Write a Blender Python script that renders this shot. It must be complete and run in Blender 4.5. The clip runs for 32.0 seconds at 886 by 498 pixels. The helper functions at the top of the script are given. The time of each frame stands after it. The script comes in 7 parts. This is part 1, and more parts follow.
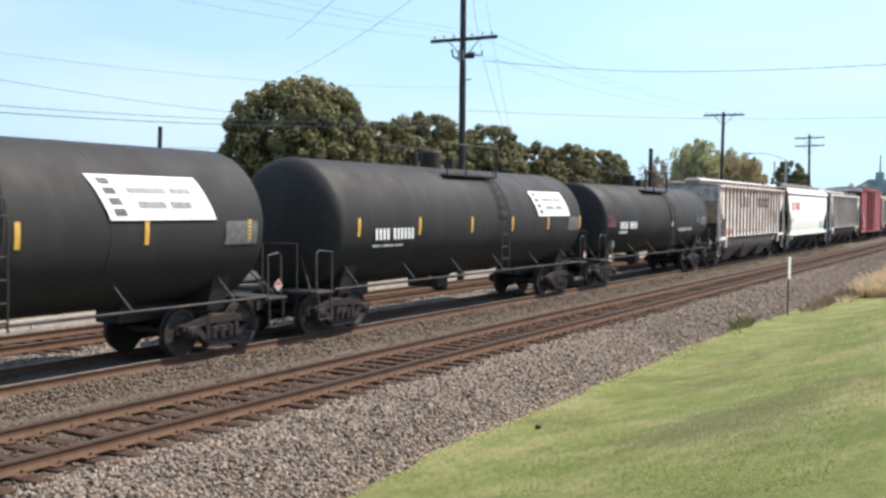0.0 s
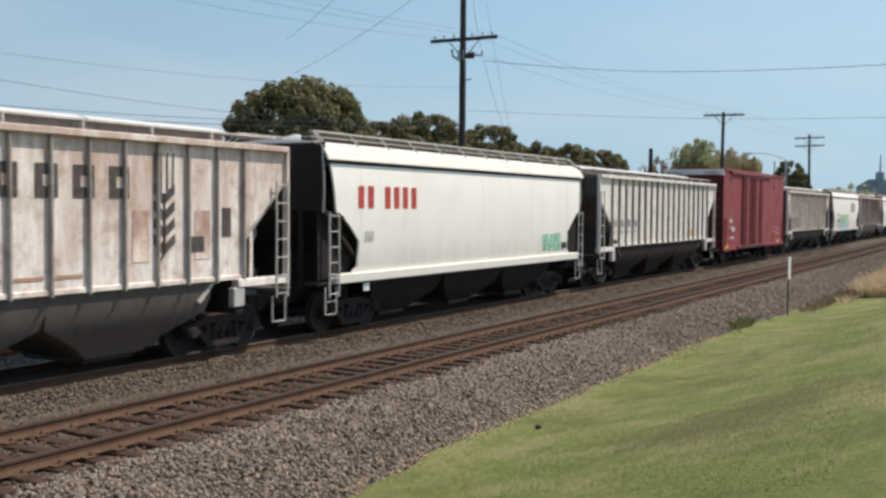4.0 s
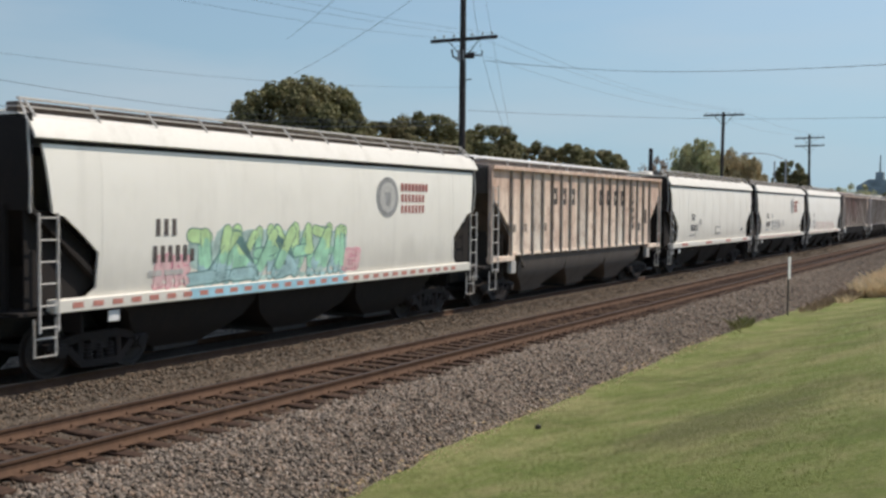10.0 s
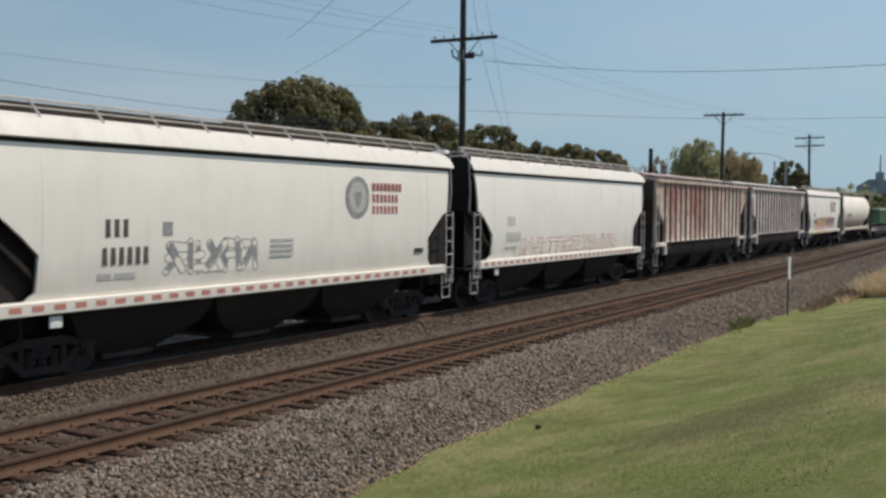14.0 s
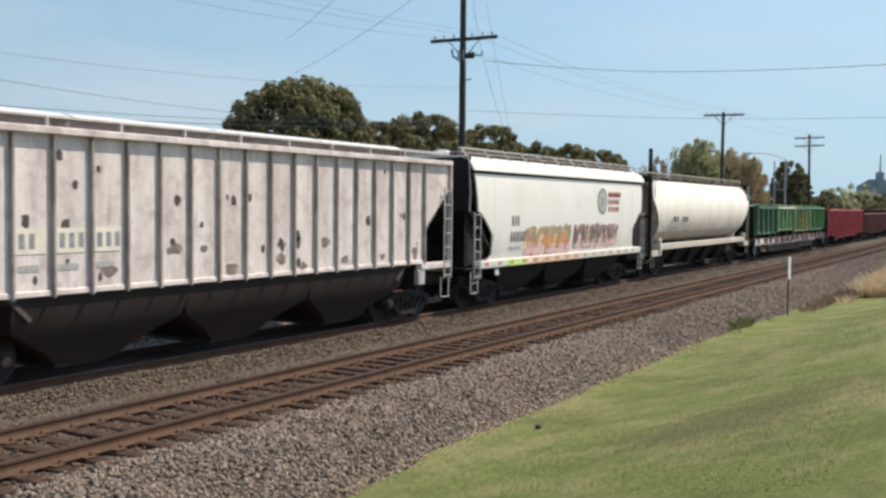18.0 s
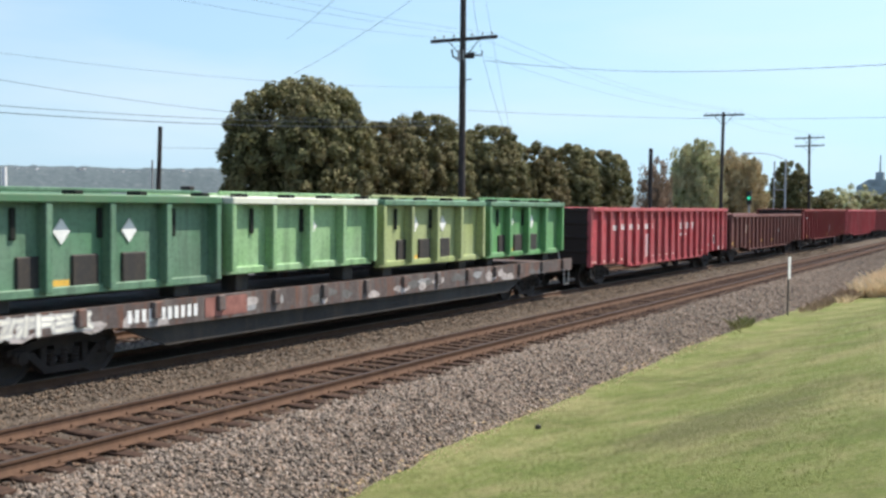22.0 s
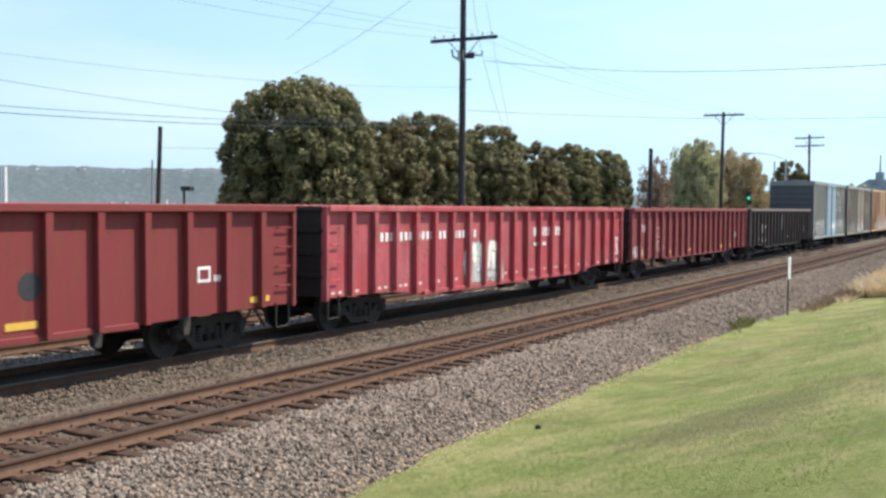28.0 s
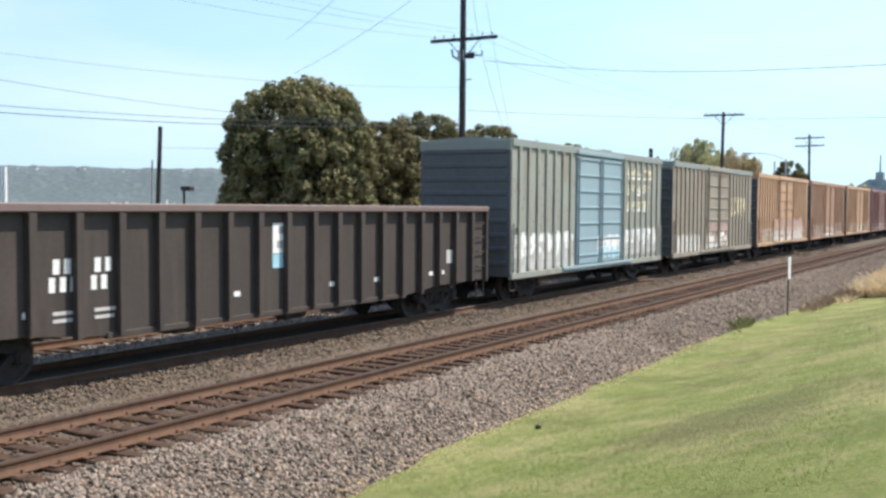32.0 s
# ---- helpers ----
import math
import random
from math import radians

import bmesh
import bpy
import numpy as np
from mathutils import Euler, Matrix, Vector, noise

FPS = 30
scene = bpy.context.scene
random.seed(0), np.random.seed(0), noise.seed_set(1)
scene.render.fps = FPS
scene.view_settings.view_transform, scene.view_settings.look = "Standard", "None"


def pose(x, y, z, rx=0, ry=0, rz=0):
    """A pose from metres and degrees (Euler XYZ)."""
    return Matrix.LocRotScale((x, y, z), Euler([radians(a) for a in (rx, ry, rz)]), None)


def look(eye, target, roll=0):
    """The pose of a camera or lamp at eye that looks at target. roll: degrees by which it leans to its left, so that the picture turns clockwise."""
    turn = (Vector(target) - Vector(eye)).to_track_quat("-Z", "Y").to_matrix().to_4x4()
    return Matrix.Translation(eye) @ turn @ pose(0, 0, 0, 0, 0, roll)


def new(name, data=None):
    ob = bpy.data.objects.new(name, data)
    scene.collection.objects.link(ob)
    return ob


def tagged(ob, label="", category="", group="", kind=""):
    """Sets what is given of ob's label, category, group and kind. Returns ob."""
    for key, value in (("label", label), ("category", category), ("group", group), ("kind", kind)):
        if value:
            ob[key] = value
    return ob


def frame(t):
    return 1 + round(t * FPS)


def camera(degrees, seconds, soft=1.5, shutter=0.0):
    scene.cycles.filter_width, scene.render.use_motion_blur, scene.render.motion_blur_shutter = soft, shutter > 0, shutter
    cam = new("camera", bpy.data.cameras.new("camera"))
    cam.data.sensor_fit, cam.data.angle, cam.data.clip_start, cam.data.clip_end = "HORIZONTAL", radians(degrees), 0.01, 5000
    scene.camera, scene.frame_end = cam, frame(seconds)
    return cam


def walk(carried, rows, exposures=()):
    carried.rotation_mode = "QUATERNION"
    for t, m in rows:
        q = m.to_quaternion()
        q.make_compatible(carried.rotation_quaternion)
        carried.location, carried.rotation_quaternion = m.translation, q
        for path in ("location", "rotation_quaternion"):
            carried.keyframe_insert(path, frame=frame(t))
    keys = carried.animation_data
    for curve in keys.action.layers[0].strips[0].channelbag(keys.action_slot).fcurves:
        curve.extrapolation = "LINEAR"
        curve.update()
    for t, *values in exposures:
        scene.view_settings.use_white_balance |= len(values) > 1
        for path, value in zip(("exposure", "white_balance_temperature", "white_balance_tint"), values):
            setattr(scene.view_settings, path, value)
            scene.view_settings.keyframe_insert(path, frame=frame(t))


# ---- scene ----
# A freight train passes on the middle one of three shore-side tracks. y runs along the track, z = 0 is the rail top.
cam = camera(46.156, 32.0, soft=2.75, shutter=0.1)
EYE = pose(0, 0, 3.02, 90 - 2.365, 0, 29.251) @ pose(0, 0, 0, 0, 0, 0.5)
# the camera's automatic exposure: darker while pale cars fill the view
STOPS = ((0, 0.58), (1, 0.58), (2, 0.48), (3, 0.08), (3.5, -0.10), (5.5, 0.0), (6, 0.09), (7, 0.31), (8, 0.28), (9, -0.15), (10, -0.25), (11, -0.07), (12, -0.12),
         (13, -0.32), (14, -0.46), (14.5, -0.46), (16.5, 0.13), (17, 0.17), (18, 0.03), (19, -0.20), (20, -0.28), (21, -0.05), (21.5, 0.2), (21.8, 0.5), (22.2, 0.5), (23, 0.58), (25, 0.63), (28, 0.66), (32, 0.70))
walk(cam, [(0, EYE), (32, EYE)], exposures=[(t, s + (0.0 if t < 21.5 else -0.04), 6630 if 2.5 < t < 21.5 else 6500, 10) for t, s in STOPS])

SPEED = 12.645          # metres a second, towards -y
TX = -14.9              # centre line of the train's track
NEAR_X, FAR_X = -11.05, -19.3
LIFT = 0.09             # the train's track lies a little higher than its neighbours
GAUGE = 0.7525          # half the distance between rail heads

# ---- light ----
SUN = Vector((0.47, 0.48, 1.0)).normalized()
world = bpy.data.worlds.new("sky")
scene.world = world
world.use_nodes = True
wn, wl = world.node_tree.nodes, world.node_tree.links
sky = wn.new("ShaderNodeTexSky")
sky.sky_type, sky.sun_disc = "NISHITA", False
sky.sun_elevation, sky.sun_rotation = math.asin(SUN.z), math.atan2(SUN.x, SUN.y)
sky.air_density, sky.dust_density, sky.ozone_density = 1.0, 0.35, 1.5
tc = wn.new("ShaderNodeTexCoord")
mp = wn.new("ShaderNodeMapping")
mp.inputs["Scale"].default_value = (1.0, 1.6, 6.0)
mp.inputs["Rotation"].default_value = (0.2, 0.1, 0.6)
nz = wn.new("ShaderNodeTexNoise")
nz.inputs["Scale"].default_value, nz.inputs["Detail"].default_value = 1.6, 5
rampw = wn.new("ShaderNodeValToRGB")
rampw.color_ramp.elements[0].position, rampw.color_ramp.elements[1].position = 0.38, 0.75
rampw.color_ramp.elements[1].color = (0.55, 0.55, 0.55, 1)
mixw = wn.new("ShaderNodeMixRGB")
mixw.inputs["Color2"].default_value = (2.34, 3.68, 4.74, 1)
wl.new(tc.outputs["Generated"], mp.inputs["Vector"])
wl.new(mp.outputs["Vector"], nz.inputs["Vector"])
wl.new(nz.outputs["Fac"], rampw.inputs["Fac"])
# thin haze that whitens the sky towards the horizon, added to the thin cloud
sep = wn.new("ShaderNodeSeparateXYZ")
haze = wn.new("ShaderNodeMapRange")
haze.interpolation_type = "SMOOTHSTEP"
haze.inputs["From Min"].default_value, haze.inputs["From Max"].default_value = 0.50, -0.02
haze.inputs["To Min"].default_value, haze.inputs["To Max"].default_value = 0.0, 0.92
both = wn.new("ShaderNodeMath")
both.operation, both.use_clamp = "MAXIMUM", True
wl.new(tc.outputs["Generated"], sep.inputs[0])
wl.new(sep.outputs["Z"], haze.inputs["Value"])
wl.new(haze.outputs["Result"], both.inputs[0])
both.inputs[1].default_value = 0.0
wl.new(both.outputs[0], mixw.inputs["Fac"])
wl.new(sky.outputs["Color"], mixw.inputs["Color1"])
cirrus = wn.new("ShaderNodeMixRGB")
cirrus.inputs["Color2"].default_value = (4.5, 4.9, 5.4, 1)
wl.new(rampw.outputs["Color"], cirrus.inputs["Fac"])
# the haze glows more on the sun's side
side = wn.new("ShaderNodeVectorMath")
side.operation = "DOT_PRODUCT"
side.inputs[1].default_value = Vector((SUN.x, SUN.y, 0)).normalized()
wl.new(tc.outputs["Generated"], side.inputs[0])
glow = wn.new("ShaderNodeMapRange")
glow.inputs["From Min"].default_value, glow.inputs["From Max"].default_value = -0.2, 0.75
glow.inputs["To Min"].default_value, glow.inputs["To Max"].default_value = 0.92, 1.16
wl.new(side.outputs["Value"], glow.inputs["Value"])
lit = wn.new("ShaderNodeVectorMath")
lit.operation = "SCALE"
wl.new(mixw.outputs["Color"], lit.inputs[0])
wl.new(glow.outputs["Result"], lit.inputs["Scale"])
wl.new(lit.outputs["Vector"], cirrus.inputs["Color1"])
wl.new(cirrus.outputs["Color"], wn["Background"].inputs["Color"])
wn["Background"].inputs["Strength"].default_value = 0.15

sun_data = bpy.data.lights.new("sun", "SUN")
sun_data.energy, sun_data.angle, sun_data.color = 5.0, radians(0.53), (1.0, 0.915, 0.80)
sun = new("sun", sun_data)
sun.matrix_world = look(SUN * 100, (0, 0, 0))


# ---- materials ----
def material(name):
    m = bpy.data.materials.new(name)
    m.use_nodes = True
    return m, m.node_tree.nodes, m.node_tree.links, m.node_tree.nodes["Principled BSDF"]


def coords(n, l, scale=(1, 1, 1), shift=True):
    """Object coordinates in metres, moved by each object's own random number."""
    t = n.new("ShaderNodeTexCoord")
    m = n.new("ShaderNodeMapping")
    m.inputs["Scale"].default_value = scale
    l.new(t.outputs["Object"], m.inputs["Vector"])
    if shift:
        o = n.new("ShaderNodeObjectInfo")
        k = n.new("ShaderNodeMath")
        k.operation = "MULTIPLY"
        k.inputs[1].default_value = 37.0
        l.new(o.outputs["Random"], k.inputs[0])
        l.new(k.outputs[0], m.inputs["Location"])
    return m.outputs["Vector"]


def tex(n, l, vec, scale, detail=4, rough=0.55):
    t = n.new("ShaderNodeTexNoise")
    t.inputs["Scale"].default_value, t.inputs["Detail"].default_value = scale, detail
    t.inputs["Roughness"].default_value = rough
    l.new(vec, t.inputs["Vector"])
    return t.outputs["Fac"]


def ramp(n, l, fac, stops):
    r = n.new("ShaderNodeValToRGB")
    e = r.color_ramp.elements
    while len(e) < len(stops):
        e.new(0.5)
    for k, (p, c) in zip(e, stops):
        k.position = p
        k.color = (*c, 1) if len(c) == 3 else c
    l.new(fac, r.inputs["Fac"])
    return r.outputs["Color"]


def mix(n, l, fac, a, b, mode="MIX"):
    m = n.new("ShaderNodeMixRGB")
    m.blend_type = mode
    for sock, v in ((m.inputs["Fac"], fac), (m.inputs["Color1"], a), (m.inputs["Color2"], b)):
        if hasattr(v, "is_linked"):
            l.new(v, sock)
        elif isinstance(v, (int, float)):
            sock.default_value = v
        else:
            sock.default_value = (*v, 1)
    return m.outputs["Color"]


def bump(n, l, p, height, strength=0.3, dist=0.01):
    b = n.new("ShaderNodeBump")
    b.inputs["Strength"].default_value, b.inputs["Distance"].default_value = strength, dist
    l.new(height, b.inputs["Height"])
    l.new(b.outputs["Normal"], p.inputs["Normal"])


GREY = lambda v: (v, v, v)


def paint(name, colour, rough=0.5, dirt=(0.10, 0.075, 0.05), grime=0.35, rust=0.0, fade=0.15, metal=0.0, streak=1.0, rust_colour=(0.16, 0.06, 0.03), gloss=0.5):
    """Weathered vehicle paint: blotches, streaks that run down, rust, fine grain."""
    m, n, l, p = material(name)
    v = coords(n, l)
    vs = coords(n, l, (0.9, 0.9, 0.12))
    big = tex(n, l, v, 0.7, 5)
    fine = tex(n, l, v, 14, 4)
    st = tex(n, l, vs, 3.2, 5, 0.62)
    pale = tuple(min(1, c * 0.75 + 0.25 * max(colour) + 0.02) for c in colour)
    c = mix(n, l, ramp(n, l, big, [(0.35, GREY(0)), (0.7, GREY(fade * 2))]), colour, pale)
    c = mix(n, l, ramp(n, l, st, [(0.48, GREY(0)), (0.72, GREY(grime * streak))]), c, dirt)
    c = mix(n, l, ramp(n, l, fine, [(0.45, GREY(0)), (0.75, GREY(grime * 0.6))]), c, dirt)
    if rust:
        r1 = tex(n, l, vs, 5.0, 6, 0.7)
        r2 = tex(n, l, v, 3.5, 6, 0.7)
        c = mix(n, l, ramp(n, l, r1, [(0.545 - 0.15 * rust, GREY(0)), (0.67 - 0.10 * rust, GREY(min(1, 0.55 + 0.4 * rust)))]), c, rust_colour)
        c = mix(n, l, ramp(n, l, r2, [(0.625 - 0.13 * rust, GREY(0)), (0.70 - 0.11 * rust, GREY(0.85))]), c, tuple(k * 0.75 for k in rust_colour))
    l.new(c, p.inputs["Base Color"])
    l.new(ramp(n, l, big, [(0.3, GREY(max(0.05, rough - 0.12))), (0.7, GREY(min(1, rough + 0.18)))]), p.inputs["Roughness"])
    p.inputs["Metallic"].default_value = metal
    p.inputs["Specular IOR Level"].default_value = gloss
    bump(n, l, p, tex(n, l, v, 3.0, 6, 0.7), 0.25, 0.02)
    return m


def plain(name, colour, rough=0.6, metal=0.0, spread=0.25, scale=9):
    m, n, l, p = material(name)
    f = tex(n, l, coords(n, l), scale, 5, 0.6)
    l.new(ramp(n, l, f, [(0.3, tuple(c * (1 - spread) for c in colour)), (0.7, tuple(min(1, c * (1 + spread)) for c in colour))]), p.inputs["Base Color"])
    p.inputs["Roughness"].default_value, p.inputs["Metallic"].default_value = rough, metal
    p.inputs["Specular IOR Level"].default_value = 0.5 if rough < 0.65 else 0.15
    bump(n, l, p, f, 0.2, 0.01)
    return m


def ground_mix(name, stops, scale, fine_scale, big_tint, rough=0.95, bump_d=0.03, bump_s=0.6, shift=False):
    m, n, l, p = material(name)
    v = coords(n, l, shift=shift)
    f = tex(n, l, v, fine_scale, 3, 0.7)
    b = tex(n, l, v, scale, 5, 0.6)
    c = ramp(n, l, f, stops)
    c = mix(n, l, ramp(n, l, b, [(0.40, GREY(0)), (0.66, GREY(0.75))]), c, big_tint)
    l.new(c, p.inputs["Base Color"])
    p.inputs["Roughness"].default_value = rough
    p.inputs["Specular IOR Level"].default_value = 0.12
    bump(n, l, p, f, bump_s, bump_d)
    return m


def stone_material(name, dark, light, brown):
    m, n, l, p = material(name)
    g = n.new("ShaderNodeNewGeometry")
    c = ramp(n, l, g.outputs["Random Per Island"], [(0.0, dark), (0.55, light), (0.85, brown), (1.0, tuple(1.5 * k for k in light))])
    f = tex(n, l, coords(n, l, shift=False), 30, 3)
    c = mix(n, l, ramp(n, l, f, [(0.35, GREY(0)), (0.75, GREY(0.5))]), c, tuple(k * 0.55 for k in dark))
    l.new(c, p.inputs["Base Color"])
    p.inputs["Roughness"].default_value = 0.9
    p.inputs["Specular IOR Level"].default_value = 0.15
    return m


def lawn_material():
    m, n, l, p = material("mown_grass")
    v = coords(n, l, shift=False)
    f = tex(n, l, v, 26, 5, 0.8)
    c = ramp(n, l, f, [(0.30, (0.092, 0.122, 0.032)), (0.50, (0.170, 0.202, 0.060)), (0.72, (0.268, 0.290, 0.110))])
    mid = tex(n, l, coords(n, l, (1, 0.8, 1), False), 0.60, 7, 0.66)
    c = mix(n, l, ramp(n, l, mid, [(0.45, GREY(0)), (0.61, GREY(0.58))]), c, (0.325, 0.29, 0.145))
    lush = tex(n, l, coords(n, l, (0.8, 1, 1), False), 0.55, 6, 0.62)
    c = mix(n, l, ramp(n, l, lush, [(0.50, GREY(0)), (0.62, GREY(0.55))]), c, (0.125, 0.175, 0.042))
    dk = tex(n, l, coords(n, l, (0.7, 1, 1), False), 0.42, 7, 0.68)
    c = mix(n, l, ramp(n, l, dk, [(0.49, GREY(0)), (0.61, GREY(0.55))]), c, (0.108, 0.112, 0.042))
    straw = tex(n, l, v, 1.7, 8, 0.78)
    c = mix(n, l, ramp(n, l, straw, [(0.49, GREY(0)), (0.63, GREY(0.40))]), c, (0.33, 0.285, 0.15))
    # one worn brownish patch of thin grass
    pm = n.new("ShaderNodeMapping")
    pm.inputs["Location"].default_value, pm.inputs["Scale"].default_value = (3.4 * 0.34, -14.0 * 0.26, 0), (0.34, 0.26, 0)
    tcn = n.new("ShaderNodeTexCoord")
    l.new(tcn.outputs["Object"], pm.inputs["Vector"])
    far = n.new("ShaderNodeVectorMath")
    far.operation = "LENGTH"
    l.new(pm.outputs["Vector"], far.inputs[0])
    wob = n.new("ShaderNodeMath")
    l.new(far.outputs["Value"], wob.inputs[0])
    l.new(tex(n, l, v, 1.6, 5, 0.7), wob.inputs[1])
    c = mix(n, l, ramp(n, l, wob.outputs[0], [(0.75, GREY(0.72)), (1.65, GREY(0))]), c, (0.128, 0.128, 0.058))
    sp = tex(n, l, v, 7.0, 5, 0.75)
    c = mix(n, l, ramp(n, l, sp, [(0.53, GREY(0)), (0.72, GREY(0.6))]), c, (0.09, 0.088, 0.032))
    l.new(c, p.inputs["Base Color"])
    p.inputs["Roughness"].default_value = 0.9
    p.inputs["Specular IOR Level"].default_value = 0.12
    bump(n, l, p, f, 0.9, 0.04)
    return m


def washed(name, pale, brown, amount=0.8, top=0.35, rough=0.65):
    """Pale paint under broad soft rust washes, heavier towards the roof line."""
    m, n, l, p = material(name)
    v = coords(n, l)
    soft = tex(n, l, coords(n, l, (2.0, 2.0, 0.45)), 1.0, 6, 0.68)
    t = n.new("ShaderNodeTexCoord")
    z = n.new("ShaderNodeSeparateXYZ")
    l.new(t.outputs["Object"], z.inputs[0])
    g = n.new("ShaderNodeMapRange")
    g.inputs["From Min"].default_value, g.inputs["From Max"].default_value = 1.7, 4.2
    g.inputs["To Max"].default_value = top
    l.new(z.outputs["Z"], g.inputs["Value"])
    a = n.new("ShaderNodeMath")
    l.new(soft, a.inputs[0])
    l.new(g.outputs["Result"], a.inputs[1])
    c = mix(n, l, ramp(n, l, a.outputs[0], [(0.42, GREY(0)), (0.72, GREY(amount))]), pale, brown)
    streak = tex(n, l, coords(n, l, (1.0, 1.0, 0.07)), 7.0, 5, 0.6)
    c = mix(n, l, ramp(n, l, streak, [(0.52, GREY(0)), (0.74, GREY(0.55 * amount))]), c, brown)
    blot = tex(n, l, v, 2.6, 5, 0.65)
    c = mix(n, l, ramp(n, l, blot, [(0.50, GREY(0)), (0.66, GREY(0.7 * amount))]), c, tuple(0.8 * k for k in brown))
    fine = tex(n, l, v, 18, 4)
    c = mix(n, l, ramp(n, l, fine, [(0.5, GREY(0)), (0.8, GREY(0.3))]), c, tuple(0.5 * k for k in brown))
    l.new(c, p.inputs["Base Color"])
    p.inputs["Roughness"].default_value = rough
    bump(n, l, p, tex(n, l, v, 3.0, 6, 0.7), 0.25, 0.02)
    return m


def stained(name, colour, dirt, z0, z1, amount):
    """Smooth pale paint with soft stains that run down and road grime splashed up from below."""
    m, n, l, p = material(name)
    v = coords(n, l)
    t = n.new("ShaderNodeTexCoord")
    z = n.new("ShaderNodeSeparateXYZ")
    l.new(t.outputs["Object"], z.inputs[0])
    g = n.new("ShaderNodeMapRange")
    g.inputs["From Min"].default_value, g.inputs["From Max"].default_value = z1, z0
    g.inputs["To Max"].default_value = 0.55
    l.new(z.outputs["Z"], g.inputs["Value"])
    a = n.new("ShaderNodeMath")
    l.new(tex(n, l, coords(n, l, (1.2, 1.2, 0.5)), 1.3, 6, 0.65), a.inputs[0])
    l.new(g.outputs["Result"], a.inputs[1])
    c = mix(n, l, ramp(n, l, a.outputs[0], [(0.55, GREY(0)), (1.05, GREY(amount))]), colour, dirt)
    run = tex(n, l, coords(n, l, (1.0, 1.0, 0.05)), 2.6, 5, 0.6)
    c = mix(n, l, ramp(n, l, run, [(0.52, GREY(0)), (0.78, GREY(0.45 * amount))]), c, dirt)
    soft = tex(n, l, v, 0.8, 4, 0.5)
    c = mix(n, l, ramp(n, l, soft, [(0.4, GREY(0)), (0.75, GREY(0.12))]), c, dirt)
    l.new(c, p.inputs["Base Color"])
    l.new(ramp(n, l, soft, [(0.3, GREY(0.40)), (0.7, GREY(0.58))]), p.inputs["Roughness"])
    bump(n, l, p, tex(n, l, v, 1.6, 4, 0.5), 0.12, 0.02)
    return m


def leaf_material(name, dark, light, warm):
    m, n, l, p = material(name)
    g = n.new("ShaderNodeNewGeometry")
    c = ramp(n, l, g.outputs["Random Per Island"], [(0.0, dark), (0.6, light), (0.93, light), (1.0, warm)])
    b = tex(n, l, coords(n, l), 0.6, 3)
    c = mix(n, l, ramp(n, l, b, [(0.45, GREY(0)), (0.7, GREY(0.5))]), c, warm)
    l.new(c, p.inputs["Base Color"])
    p.inputs["Roughness"].default_value = 0.8
    t = n.new("ShaderNodeBsdfTranslucent")
    l.new(c, t.inputs["Color"])
    s = n.new("ShaderNodeMixShader")
    s.inputs["Fac"].default_value = 0.26
    l.new(p.outputs["BSDF"], s.inputs[1])
    l.new(t.outputs["BSDF"], s.inputs[2])
    l.new(s.outputs["Shader"], n["Material Output"].inputs["Surface"])
    return m


def water_material():
    m, n, l, p = material("sea_water")
    f = tex(n, l, coords(n, l, (0.25, 1, 1), False), 0.6, 4, 0.6)
    p.inputs["Base Color"].default_value = (0.05, 0.11, 0.14, 1)
    p.inputs["Roughness"].default_value = 0.28
    bump(n, l, p, f, 0.5, 0.25)
    return m


LAWN = lawn_material()


BALLAST = ground_mix("ballast_bed", [(0.30, (0.018, 0.014, 0.012)), (0.5, (0.090, 0.074, 0.060)), (0.74, (0.27, 0.225, 0.185))], 0.5, 24, (0.100, 0.079, 0.061), 0.95, 0.03, 0.7)
STONE = stone_material("crushed_stone", (0.016, 0.013, 0.011), (0.305, 0.258, 0.216), (0.285, 0.205, 0.152))
STONE_DUSTY = stone_material("brown_dusted_stone", (0.034, 0.027, 0.021), (0.185, 0.148, 0.114), (0.185, 0.128, 0.088))
# lightened stone: paints sunlight where the train's shadow falls too far
STONE_PALE = stone_material("sunlit_pale_stone", (0.11, 0.098, 0.085), (0.36, 0.325, 0.28), (0.32, 0.27, 0.21))
STONE_BROWN = stone_material("rust_dusted_stone", (0.05, 0.034, 0.025), (0.135, 0.092, 0.066), (0.20, 0.125, 0.078))
SOIL = ground_mix("dry_soil_and_grass", [(0.3, (0.12, 0.098, 0.075)), (0.6, (0.21, 0.175, 0.135)), (0.8, (0.29, 0.245, 0.20))], 0.06, 4, (0.16, 0.14, 0.085))
ASPHALT = ground_mix("asphalt", [(0.3, (0.04, 0.04, 0.04)), (0.7, (0.075, 0.073, 0.07))], 0.15, 40, (0.09, 0.088, 0.085))
RAIL = paint("rusty_rail", (0.108, 0.060, 0.036), 0.85, (0.055, 0.031, 0.021), 0.6, 0.0, gloss=0.2)
RAIL_DULL = plain("rusted_rail_head", (0.032, 0.021, 0.017), 0.6, 0.0, 0.3)
RAIL_TOP = plain("worn_rail_head", (0.17, 0.145, 0.13), 0.5, 0.4, 0.2)
TIE = plain("creosoted_timber", (0.058, 0.036, 0.026), 0.9, 0, 0.5, 6)
POLE = plain("weathered_pole_wood", (0.050, 0.045, 0.044), 0.9, 0, 0.35, 5)
WIRE = plain("wire", (0.05, 0.06, 0.08), 0.6, 0.3)
GLASSY = plain("glazed_insulator", (0.30, 0.32, 0.33), 0.2)
